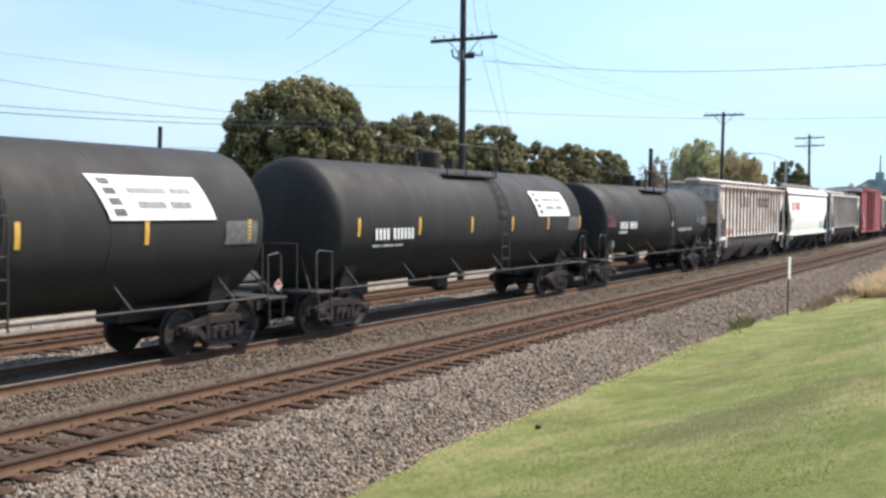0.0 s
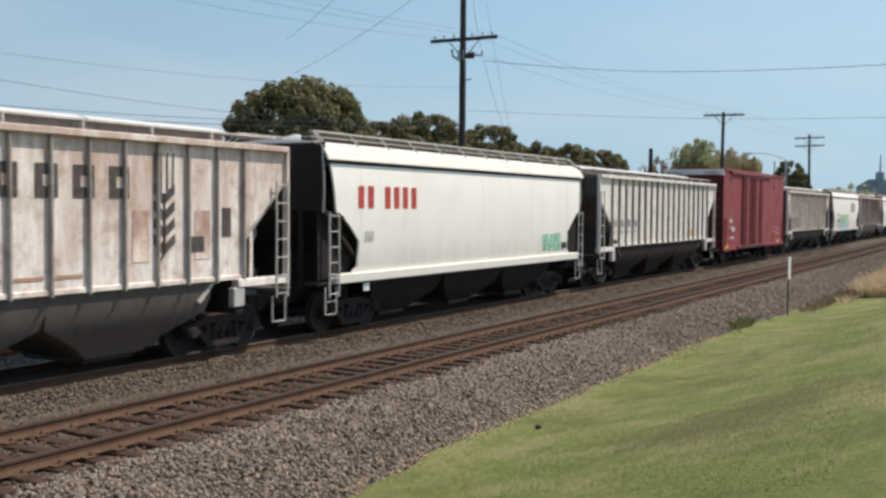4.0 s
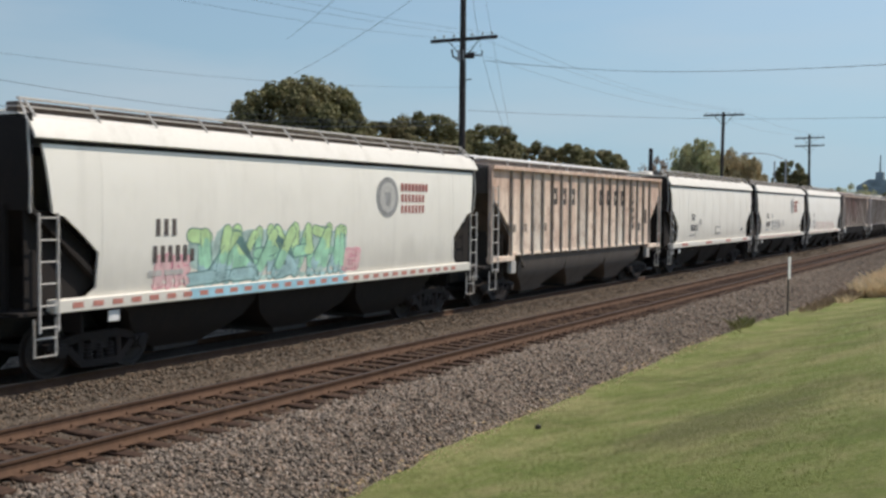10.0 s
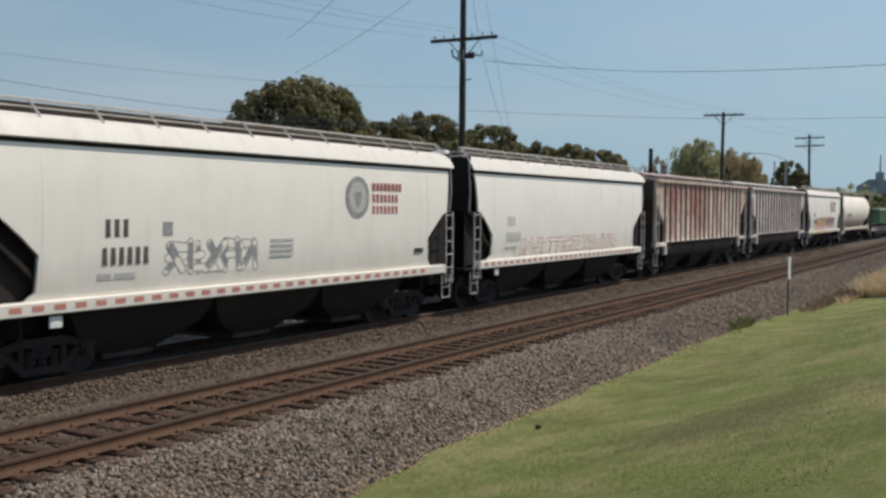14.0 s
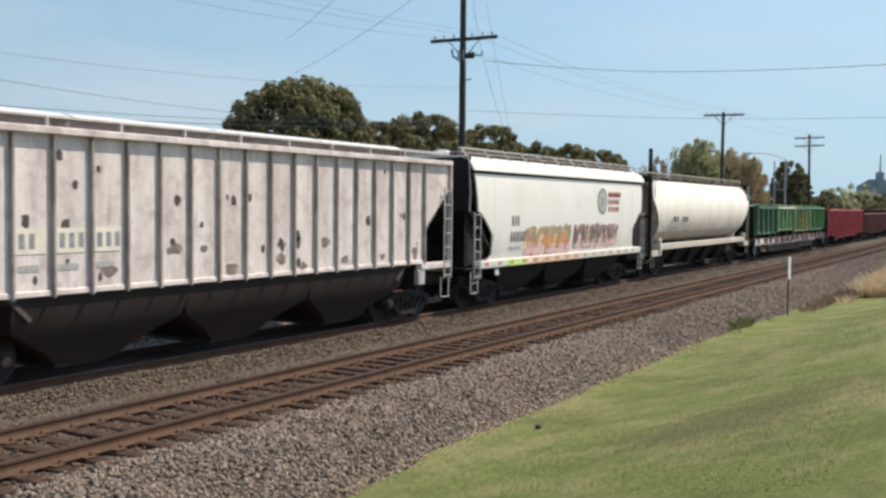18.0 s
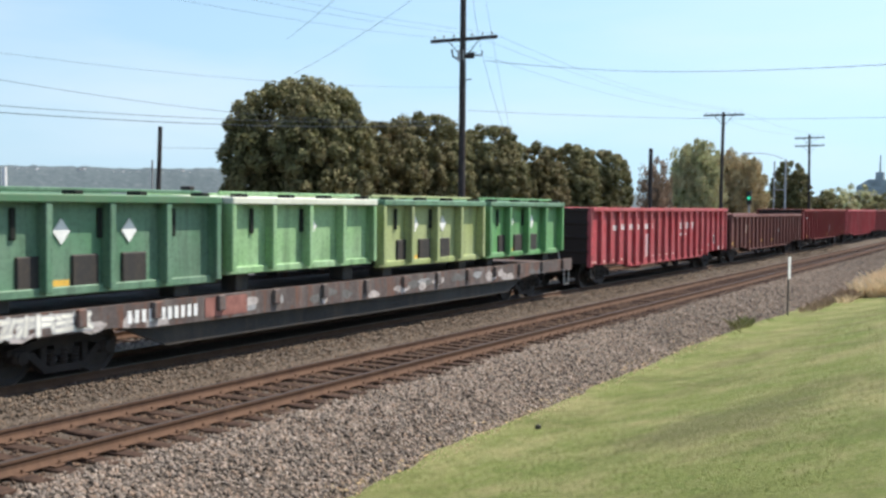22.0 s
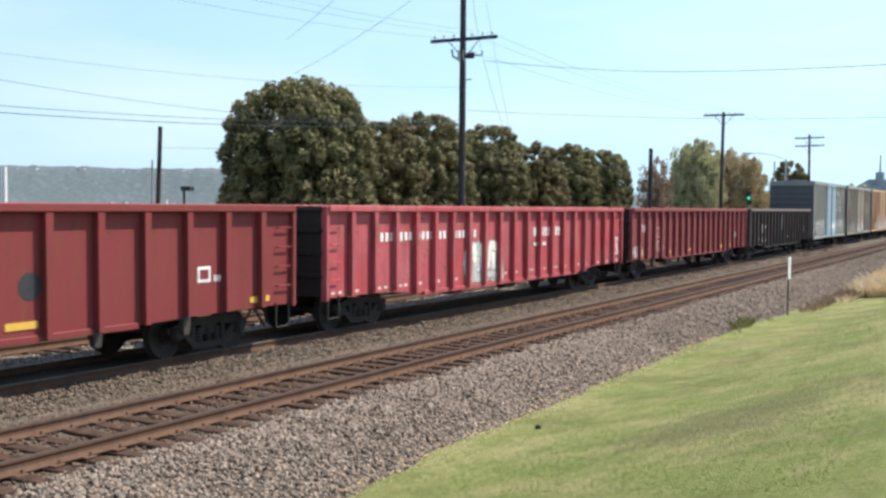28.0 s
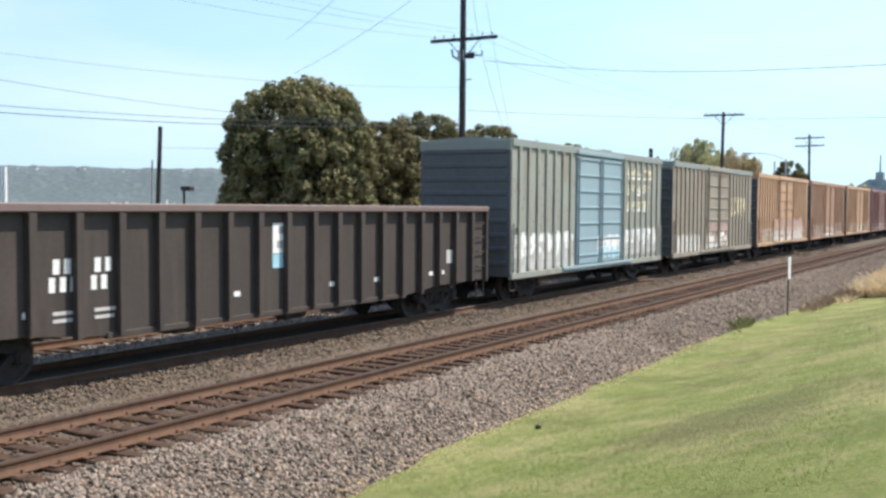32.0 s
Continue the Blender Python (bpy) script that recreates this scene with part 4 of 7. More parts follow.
            s.rod((k * 0.76, 0.26 * math.cos(w), 0.26 * math.sin(w)), (k * 0.785, 0.26 * math.cos(w), 0.26 * math.sin(w)), 0.03, 6)
    return s


SIDE_FRAME = side_frame_shape().mesh("side_frame", TRUCK_STEEL, True)
WHEELSET = wheelset_shape().mesh("wheelset", WHEEL, True)
BOLSTER = Shape().prism([(-1.05, 0.42), (-0.5, 0.36), (0.5, 0.36), (1.05, 0.42), (1.05, 0.62), (0.4, 0.72), (-0.4, 0.72), (-1.05, 0.62)], -0.2, 0.2, "y").mesh("truck", TRUCK_STEEL)
BRAKE_BEAM = Shape().box(-0.75, 0.75, -0.06, 0.06, 0.30, 0.40, 0.02).box(-0.82, -0.68, -0.09, 0.05, 0.30, 0.58, 0.02).box(0.68, 0.82, -0.09, 0.05, 0.30, 0.58, 0.02).mesh("brake_beam", TRUCK_STEEL)
COUPLER = Shape().box(-0.10, 0.10, -0.75, -0.12, 0.76, 0.98, 0.03).prism([(-0.17, -0.16), (0.15, -0.16), (0.20, 0.02), (0.10, 0.12), (0.02, 0.03), (-0.10, 0.05), (-0.14, 0.14), (-0.2, 0.1)], 0.70, 1.02, "z").mesh("coupler", TRUCK_STEEL)
HOSE = Shape().path([(0.35, -0.6, 0.85), (0.36, -0.3, 0.70), (0.34, -0.1, 0.45), (0.24, 0.1, 0.36), (0.1, 0.25, 0.42)], 0.028, 6).mesh("air_hose", DARK_STEEL)


def trucks(c, at, end):
    """Two trucks, and a coupler and air hose at each end."""
    for s in (-1, 1):
        t = part("truck", BOLSTER, None, c, "cast steel truck with two wheelsets")
        t.matrix_basis = pose(0, s * at, LIFT)
        for k in (-1, 1):
            part("side_frame", SIDE_FRAME, None, t).matrix_basis = pose(k * 1.0, 0, 0, 0, 0, 0 if k > 0 else 180)
            w = part("wheelset", WHEELSET, None, t)
            w.matrix_basis = pose(0, k * 0.89, 0.455)
            WHEELSETS.append((w, k))
            part("brake_beam", BRAKE_BEAM, None, t).matrix_basis = pose(0, k * 0.33, 0, 0, 0, 0 if k < 0 else 180)
        part("coupler", COUPLER, None, c).matrix_basis = pose(0, s * end, 0, 0, 0, 0 if s > 0 else 180)
        part("air_hose", HOSE, None, c).matrix_basis = pose(0, s * end, 0, 0, 0, 0 if s > 0 else 180)


def ladder_shape(x, y0, y1, z0, z1, rungs, r=0.016):
    s = Shape()
    for y in (y0, y1):
        s.box(x - 0.012, x + 0.03, y - 0.019, y + 0.019, z0, z1, 0.006)
    for i in range(rungs):
        z = z0 + 0.08 + (z1 - z0 - 0.16) * i / (rungs - 1)
        s.rod((x + 0.01, y0, z), (x + 0.01, y1, z), r, 6)
    return s


LETTER_BARS = {}


def lettering(c, y, z, h, groups, mat, x, label="painted lettering", w=0.62):
    """Bars the size of painted characters. groups: how many characters stand together."""
    key = (mat.name, round(h, 3), w)
    if key not in LETTER_BARS:
        k = h * w
        LETTER_BARS[key] = Shape().box(0, 0.005, 0, (0.56 if h >= 0.12 else 0.8) * k, 0, h).mesh("lettering_mark", mat)
    k = 0
    for g in groups:
        for _ in range(g):
            part("lettering_mark", LETTER_BARS[key], None, c, label).matrix_basis = pose(x, y + k * h * w, z)
            k += 1
        k += 0.8


def mark(c, y0, y1, z0, z1, mat, x, label, name="painted_mark"):
    return part(name, Shape().box(x, x + 0.005, y0, y1, z0, z1), mat, c, label)


BOWED = ((1.50, 1.48), (1.525, 1.62), (1.55, 2.20), (1.57, 2.50), (1.575, 2.86), (1.57, 3.30))


def side_x(z):
    """Half width of a smooth hopper's side at height z, for films that lie on it; the sill stands out below."""
    if z <= BOWED[0][1]:
        return BOWED[0][0]
    for (xa, za), (xb, zb) in zip(BOWED, BOWED[1:]):
        if z <= zb:
            return xa + (xb - xa) * (z - za) / (zb - za)
    return BOWED[-1][0]


def graffiti(c, y0, y1, z0, z1, mats, x, seed, label, letters=6, tall=0.25):
    """Sprayed forms, each one object: a cloud of ground colour, then angular strokes with a dark edge and a fill that changes upwards."""
    rng = random.Random(seed)
    w = (y1 - y0) / letters
    slots = []
    for m in mats:
        if m not in slots:
            slots.append(m)
    fill, line = mats[1:-1], mats[-1]
    forms = (((-0.38, -0.85), (-0.30, 0.9)), ((0.34, -0.85), (0.28, 0.85)), ((-0.36, 0.78), (0.36, 0.62)), ((-0.34, 0.0), (0.36, 0.10)), ((-0.38, -0.8), (0.36, 0.75)), ((-0.36, 0.8), (0.38, -0.75)), ((-0.38, -0.78), (0.38, -0.68)), ((0.0, -0.85), (0.08, 0.85)))
    for i in range(letters):
        s, index = Shape(), []
        base = 0.0006 * (i % 2)

        def film(pts, d, m):
            k = len(s.f)
            s.prism(pts, x, x + d + base)
            index.extend([slots.index(m)] * (len(s.f) - k))

        def stroke(a, b, half, d, m):
            (ya, za), (yb, zb) = a, b
            k = math.hypot(yb - ya, zb - za) or 1
            ny, nz = -(zb - za) / k * half, (yb - ya) / k * half
            w0 = math.atan2(nz, ny)
            film([(yb + half * math.cos(w0 - q * math.pi / 4), zb + half * math.sin(w0 - q * math.pi / 4)) for q in range(5)]
                 + [(ya + half * math.cos(w0 + math.pi - q * math.pi / 4), za + half * math.sin(w0 + math.pi - q * math.pi / 4)) for q in range(5)], d, m)

        cy, cz, hz = y0 + (i + 0.5) * w, (z0 + z1) / 2, (z1 - z0) / 2
        pts = []
        for q in range(12):
            a = 2 * math.pi * q / 12
            k = rng.uniform(0.85, 1.12)
            pts.append((cy + w * 0.62 * k * math.cos(a), cz + hz * (0.95 + tall * 0.2) * k * math.sin(a)))
        film(pts, 0.0025, mats[0])
        lean = rng.uniform(-0.12, 0.2) * w
        for n, (a, b) in enumerate(rng.sample(forms, 4)):
            up = 0.0014 * n
            A = (cy + (a[0] + rng.uniform(-0.08, 0.08)) * w * 1.12 + lean * a[1], cz + a[1] * hz * rng.uniform(0.85, 1.05))
            B = (cy + (b[0] + rng.uniform(-0.08, 0.08)) * w * 1.12 + lean * b[1], cz + b[1] * hz * rng.uniform(0.85, 1.05))
            half = min(w, hz) * rng.uniform(0.15, 0.24)
            stroke(A, B, half + 0.024, 0.0036 + up, line)
            for q in range(5):
                P = tuple(A[e] + (B[e] - A[e]) * q / 5 for e in (0, 1))
                Q = tuple(A[e] + (B[e] - A[e]) * (q + 1.02) / 5 for e in (0, 1))
                level = ((P[1] + Q[1]) / 2 - z0) / (z1 - z0) + rng.uniform(-0.14, 0.14)
                stroke(P, Q, half, 0.0040 + up + 0.00018 * q, fill[max(0, min(len(fill) - 1, int((1 - level) * len(fill))))])
        if c.name.startswith("covered_hopper"):
            s.v = [(p[0] - x + side_x(p[2]), p[1], p[2]) for p in s.v]
        me = s.mesh("sprayed_letter", slots[0])
        for m in slots[1:]:
            me.materials.append(m)
        me.polygons.foreach_set("material_index", index)
        part("sprayed_letter", me, None, c, label)


def reflectors(c, ys, z, x, mats, w=0.45, h=0.10):
    for i, y in enumerate(ys):
        m = mats[i % len(mats)]
        part("reflector", Shape().box(x, x + 0.006, y - w / 2, y + w / 2, z, z + h), m, c, "small reflective strip")


ROOF_GRIME = paint("rusty_roof_grime", (0.10, 0.078, 0.066), 0.85, (0.06, 0.04, 0.032), 0.6)
ROOF_MID = paint("rust_dusted_roof", (0.30, 0.25, 0.21), 0.8, (0.11, 0.075, 0.058), 0.7)
SILL_CREAM = paint("weathered_cream_sill", (0.60, 0.54, 0.44), 0.65, (0.30, 0.24, 0.18), 0.5)
# ivory darkened by road grime and by the belly's shade, both as colour
BELLY = paint("shaded_grimed_ivory", (0.55, 0.48, 0.40), 0.7, (0.26, 0.21, 0.17), 0.5)
ROOF_DUST = paint("dusty_white_roof", (0.72, 0.69, 0.63), 0.6, (0.42, 0.38, 0.32), 0.26)
# gondola ends: their shadow is painted as this near-black
GON_END = paint("shade_black_end", (0.034, 0.025, 0.023), 0.85, (0.02, 0.016, 0.014), 0.6, gloss=0.2)
# dark enough to carry the shade of ends turned from the sun
END_SHADE = paint("end_shade_paint", (0.105, 0.088, 0.077), 0.85, (0.045, 0.034, 0.028), 0.7, gloss=0.2)
P_WHITE = plain("lettering_white", (0.75, 0.75, 0.73), 0.6, 0, 0.12)
P_PLACARD = plain("dull_placard", (0.42, 0.32, 0.31), 0.7, 0, 0.2)
P_BLACK = plain("lettering_black", (0.03, 0.03, 0.035), 0.6, 0, 0.3)
P_GREY = plain("lettering_grey", (0.30, 0.30, 0.30), 0.7, 0, 0.3)
P_FAINT = plain("faded_lettering", (0.48, 0.47, 0.45), 0.7, 0, 0.15)
P_DIM = plain("dull_grey_panel", (0.14, 0.135, 0.13), 0.7, 0, 0.35)
P_PINKISH = plain("faded_pink_spray", (0.13, 0.055, 0.06), 0.7, 0, 0.5, 4)
P_MAROON = plain("faded_maroon_spray", (0.060, 0.030, 0.034), 0.7, 0, 0.5, 4)
P_RED = plain("lettering_red", (0.50, 0.05, 0.04), 0.6, 0, 0.2)
P_RUST_RED = plain("faded_lettering_red", (0.36, 0.09, 0.075), 0.6, 0, 0.3)
P_REDDISH = plain("dull_red_brown", (0.26, 0.12, 0.10), 0.7, 0, 0.35, 3)
P_YELLOW = plain("reflective_yellow", (0.66, 0.39, 0.07), 0.4, 0, 0.1)
P_ORANGE = plain("faded_orange", (0.65, 0.28, 0.10), 0.6, 0, 0.2)
P_PEEL = plain("pale_orange_patch", (0.74, 0.55, 0.36), 0.7, 0, 0.2, 4)
P_DAB = plain("pinkish_reflective_dab", (0.72, 0.55, 0.47), 0.5, 0, 0.3)
P_WORN = plain("scraped_pale_paint", (0.40, 0.36, 0.34), 0.7, 0, 0.5, 5)
P_TAN = plain("tan_overpaint", (0.50, 0.43, 0.35), 0.7, 0, 0.2, 4)
P_GHOST = plain("ghosted_cream", (0.50, 0.38, 0.31), 0.7, 0, 0.3)
P_SALMON = plain("faded_red_reflector", (0.50, 0.21, 0.17), 0.5, 0, 0.2)
G_GREEN = plain("spray_green", (0.16, 0.34, 0.24), 0.6, 0, 0.4, 3)
G_MINT = plain("spray_mint", (0.34, 0.62, 0.44), 0.6, 0, 0.3, 3)
G_SKY = plain("spray_light_blue", (0.35, 0.60, 0.70), 0.6, 0, 0.2, 3)
G_ORANGE = plain("spray_orange", (0.66, 0.30, 0.12), 0.6, 0, 0.35, 3)
G_PEACH = plain("spray_peach", (0.75, 0.50, 0.32), 0.6, 0, 0.3, 3)
G_LIME = plain("spray_lime", (0.55, 0.80, 0.20), 0.6, 0, 0.3, 3)
G_TAUPE = plain("spray_brown_grey", (0.36, 0.24, 0.20), 0.6, 0, 0.35, 3)
G_PINK = plain("spray_pink", (0.65, 0.25, 0.32), 0.6, 0, 0.3, 3)
G_CREAM = plain("spray_cream", (0.72, 0.70, 0.62), 0.6, 0, 0.25, 3)


def underframe(c, L, end):
    part("centre_sill", Shape().box(-0.30, 0.30, -L / 2 - 0.15, L / 2 + 0.15, 0.78, 1.12, 0.02), DARK_STEEL, c)


def brake_wheel(c, x, y, z, mat):
    s = Shape()
    ring = [(x + 0.28 * math.cos(a * math.pi / 8), y, z + 0.28 * math.sin(a * math.pi / 8)) for a in range(17)]
    s.path(ring, 0.018, 5)
    for a in range(4):
        s.rod((x, y, z), (x + 0.27 * math.cos(a * math.pi / 2), y, z + 0.27 * math.sin(a * math.pi / 2)), 0.014, 5)
    part("brake_wheel", s, mat, c, "round hand brake wheel")


def ribbed_hopper(f, r, label, body, under, hatch, rail, sheet_mats=None, posts=None, ends=None):
    """Three-bay covered hopper with outside posts. f, r: y of its body's ends at 0 s."""
    L = r - f
    h = L / 2
    c = rolling("covered_hopper", (f + r) / 2, label, "hopper car")
    top, sill, cut = 4.16, 1.62, 1.36
    n = 17
    pitch = (L - 2 * cut) / n
    rib = Shape().box(1.5, 1.585, -0.026, 0.026, sill - 0.10, top - 0.06, 0.008).mesh("post", posts or body)
    for s in (1, -1):
        outline = [(-h, top), (h, top), (h, 3.45), (h - cut, 2.36), (h - cut, sill), (-h + cut, sill), (-h + cut, 2.36), (-h, 3.45)]
        side = part("side_sheet", Shape().prism(outline, s * 1.46, s * 1.50), body, c)
        if sheet_mats and s > 0:
            for i in range(n):
                m = sheet_mats[i % len(sheet_mats)]
                if m is not None:
                    part("panel", Shape().box(1.497, 1.506, -h + cut + i * pitch + 0.03, -h + cut + (i + 1) * pitch - 0.03, sill + 0.01, top - 0.02), m, side)
        for i in range(n + 1):
            part("post", rib, None, c).matrix_basis = pose(0, -h + cut + i * pitch, 0, 0, 0, 0) if s > 0 else Matrix.Translation((0, -h + cut + i * pitch, 0)) @ pose(0, 0, 0, 0, 0, 180)
        part("top_chord", Shape().box(min(s * 1.44, s * 1.62), max(s * 1.44, s * 1.62), -h, h, top - 0.07, top + 0.05, 0.015), body, c)
        part("side_sill", Shape().box(min(s * 1.42, s * 1.53), max(s * 1.42, s * 1.53), -h + cut, h - cut, sill - 0.07, sill + 0.02, 0.01), body, c)
        for e in (-1, 1):
            part("end_side_sill", Shape().box(min(s * 1.40, s * 1.58), max(s * 1.40, s * 1.58), min(e * h, e * (h - cut - 0.2)), max(e * h, e * (h - cut - 0.2)), sill - 0.22, sill - 0.06, 0.015), body, c)
        board = part("running_board", Shape().box(min(s * 0.98, s * 1.34), max(s * 0.98, s * 1.34), -h + 0.1, h - 0.1, 4.37, 4.405, 0.006), rail, c)
        for i in range(0, n + 1, 2):
            y = -h + cut + i * pitch
            part("board_bracket", Shape().box(min(s * 1.36, s * 1.42), max(s * 1.36, s * 1.42), y - 0.025, y + 0.025, top, 4.385, 0.006), rail, board)
        for e in (-1, 1):
            y0, y1 = sorted((e * h, e * (h - 0.42)))
            part("ladder", ladder_shape(s * 1.575, y0 + 0.03, y1 - 0.03, 1.12, 3.62 if e < 0 else 3.5, 7), rail, c)
            part("step", Shape().path([(s * 1.5, y0, 1.15), (s * 1.5, y0, 0.62), (s * 1.5, y1, 0.62), (s * 1.5, y1, 1.15)], 0.022, 5), rail, c)
            part("corner_post", Shape().box(min(s * 1.46, s * 1.58), max(s * 1.46, s * 1.58), e * h - 0.045, e * h + 0.045, 1.36, top, 0.01), body, c)
            part("jacking_pad", Shape().box(min(s * 1.42, s * 1.56), max(s * 1.42, s * 1.56), e * (h - cut - 0.15) - 0.17, e * (h - cut - 0.15) + 0.17, 1.02, 1.40, 0.02), rail, c)
    for e in (-1, 1):
        slope = [(e * h, top), (e * h, 3.40), (e * (h - 2.5), 1.15), (e * (h - 2.56), 1.20), (e * (h - 0.06), 3.46), (e * (h - 0.06), top)]
        # the end's shade comes from this dark paint unless ends is given
        part("end_sheet", Shape().prism(slope, -1.46, 1.46), ends or END_SHADE, c, "sloping end sheet with shade and grime in its colour")
        part("end_platform", Shape().box(-1.45, 1.45, e * h - 0.25, e * h + 0.25, 1.24, 1.30, 0.01), under, c)
        # added plate: keeps the bright background from showing under the slope
        part("end_bulkhead", Shape().box(-1.3, 1.3, e * (h - 1.3) - 0.03, e * (h - 1.3) + 0.03, 0.85, 2.35, 0.01), DARK_STEEL, c, "added dark plate that closes the view under the end")
        for x in (-0.55, 0.55):
            part("end_post", Shape().box(x - 0.05, x + 0.05, e * h - 0.06, e * h + 0.06, 1.28, 3.5, 0.01), body, c)
    brake_wheel(c, -0.6, -h - 0.16, 2.5, rail)
    part("roof", Shape().prism([(-1.5, top + 0.02), (-0.8, 4.28), (0, 4.34), (0.8, 4.28), (1.5, top + 0.02), (1.5, top - 0.03), (-1.5, top - 0.03)], -h, h, "y"), ROOF_MID, c, "grimy roof sheet")
    part("hatch_coaming", Shape().box(-0.36, 0.36, -h + 0.6, h - 0.6, 4.30, 4.46, 0.01), ROOF_MID, c)
    q = (L - 1.2) / 4
    for i in range(4):
        part("hatch_cover", Shape().prism([(-0.42, 4.45), (-0.42, 4.51), (-0.2, 4.58), (0.2, 4.58), (0.42, 4.51), (0.42, 4.45)], -h + 0.6 + i * q + 0.04, -h + 0.6 + (i + 1) * q - 0.04, "y"), hatch, c, "long roof hatch cover")
    bay = (L - 4.4) / 3
    for i in range(3):
        m = -h + 2.2 + (i + 0.5) * bay
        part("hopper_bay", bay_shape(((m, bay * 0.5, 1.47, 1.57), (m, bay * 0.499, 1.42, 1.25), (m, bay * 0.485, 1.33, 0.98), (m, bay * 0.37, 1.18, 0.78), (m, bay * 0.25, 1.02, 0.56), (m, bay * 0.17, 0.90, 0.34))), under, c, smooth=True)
        part("outlet_gate", Shape().box(-0.8, 0.8, m - 0.58, m + 0.58, 0.24, 0.36, 0.02), DARK_STEEL, c)
    underframe(c, L, h)
    trucks(c, h - 1.42, h + 0.62)
    return c, h


def bay_shape(rings):
    """A hopper bay: rings of (middle y, half length, half width, height) from the top down."""
    s = Shape()
    v = [(a, m + b, z) for m, half, x, z in rings for a, b in ((-x, -half), (x, -half), (x, half), (-x, half))]
    f = [(0, 1, 2, 3), tuple(range(len(v) - 4, len(v)))]
    for k in range(len(rings) - 1):
        f += [(4 * k + i, 4 * k + (i + 1) % 4, 4 * k + 4 + (i + 1) % 4, 4 * k + 4 + i) for i in range(4)]
    return s.add(v, f)


def hopper_shape(m, top_half, low_half, z1, z0, x1, x0):
    v = [(-x1, m - top_half, z1), (x1, m - top_half, z1), (x1, m + top_half, z1), (-x1, m + top_half, z1), (-x0, m - low_half, z0), (x0, m - low_half, z0), (x0, m + low_half, z0), (-x0, m + low_half, z0)]
    return Shape().add(v, [(0, 1, 2, 3), (4, 7, 6, 5), (0, 4, 5, 1), (1, 5, 6, 2), (2, 6, 7, 3), (3, 7, 4, 0)])


def smooth_hopper(f, r, label, body, under, rail, seams=9):
    """Covered hopper with smooth, gently bowed sides."""
    L = r - f
    h = L / 2
    c = rolling("covered_hopper", (f + r) / 2, label, "hopper car")
    prof = ((1.50, 1.48, 1.04), (1.525, 1.62, 1.24), (1.55, 2.20, 1.28), (1.57, 2.50, 0.94), (1.575, 2.80, 0.56), (1.575, 2.86, 0.34), (1.57, 3.30, 0.28), (1.55, 3.65, 0.23), (1.515, 3.94, 0.18))
    for s in (1, -1):
        rows = [[(s * x, -h + e, z), (s * x, h - e, z)] for x, z, e in prof]
        part("side_sheet", Shape().slab(rows, (-s * 0.05, 0, 0)), body, c, smooth=True)
        for i in range(seams):
            y = -h + 1.35 + (L - 2.7) * i / (seams - 1)
            part("seam", Shape().slab([[(s * (x + 0.004), y - 0.012, z), (s * (x + 0.004), y + 0.012, z)] for x, z, e in prof[1:]], (-s * 0.02, 0, 0)), body, c)
        part("side_sill", Shape().box(min(s * 1.38, s * 1.60), max(s * 1.38, s * 1.60), -h + 0.35, h - 0.35, 1.26, 1.48, 0.02), body, c)
        # near-black chord: the eave's shadow line is put into its colour
        part("top_chord", Shape().box(min(s * 1.40, s * 1.46), max(s * 1.40, s * 1.46), -h, h, 3.92, 4.06), under, c)
        part("roof_edge", Shape().slab([[(s * 1.60, -h, 4.03), (s * 1.60, h, 4.03)], [(s * 1.56, -h, 4.12), (s * 1.56, h, 4.12)], [(s * 1.42, -h, 4.34), (s * 1.42, h, 4.34)], [(s * 1.15, -h, 4.43), (s * 1.15, h, 4.43)]], (-s * 0.04, 0, -0.02)), ROOF_DUST, c, "dusty roof edge", smooth=True)
        part("roof_walk", Shape().box(min(s * 0.72, s * 0.98), max(s * 0.72, s * 0.98), -h + 0.15, h - 0.15, 4.42, 4.62, 0.01), ROOF_GRIME, c, "dark grating of the roof walk")
        rl = part("roof_railing", Shape().box(min(s * 1.02, s * 1.10), max(s * 1.02, s * 1.10), -h + 0.1, h - 0.1, 4.64, 4.68, 0.006).box(min(s * 0.75, s * 1.08), max(s * 0.75, s * 1.08), -h + 0.1, h - 0.1, 4.53, 4.55, 0.004), rail, c)
        for i in range(12):
            y = -h + 0.2 + (L - 0.4) * i / 11
            part("railing_post", Shape().path([(s * 1.36, y, 4.36), (s * 1.08, y, 4.66)], 0.022, 5), rail, rl)
        for e in (-1, 1):
            y0, y1 = sorted((e * (h - 0.02), e * (h - 0.44)))
            part("ladder", ladder_shape(s * 1.585, y0 + 0.03, y1 - 0.03, 0.98, 2.86, 6), rail, c)
            part("step", Shape().path([(s * 1.5, y0, 1.2), (s * 1.5, y0, 0.6), (s * 1.5, y1, 0.6), (s * 1.5, y1, 1.2)], 0.022, 5).rod((s * 1.5, y0, 0.88), (s * 1.5, y1, 0.88), 0.018, 5), rail, c)
            part("grab_rail", Shape().path([(s * 1.45, e * h, 2.86), (s * 1.5, e * (h + 0.03), 3.4), (s * 1.45, e * (h + 0.03), 4.3), (s * 1.1, e * (h - 0.1), 4.66)], 0.022, 5), rail, c)
            # added dark sheet that paints the shaded hollow behind the side's cut corner
            part("gusset", Shape().prism([(e * h, 1.34), (e * (h - 1.12), 1.48), (e * (h - 1.34), 1.66), (e * (h - 1.34), 2.2), (e * (h - 0.5), 2.9), (e * h, 2.9)], s * 1.28, s * 1.31), under, c, "dark sheet for the shade inside the end cutout")
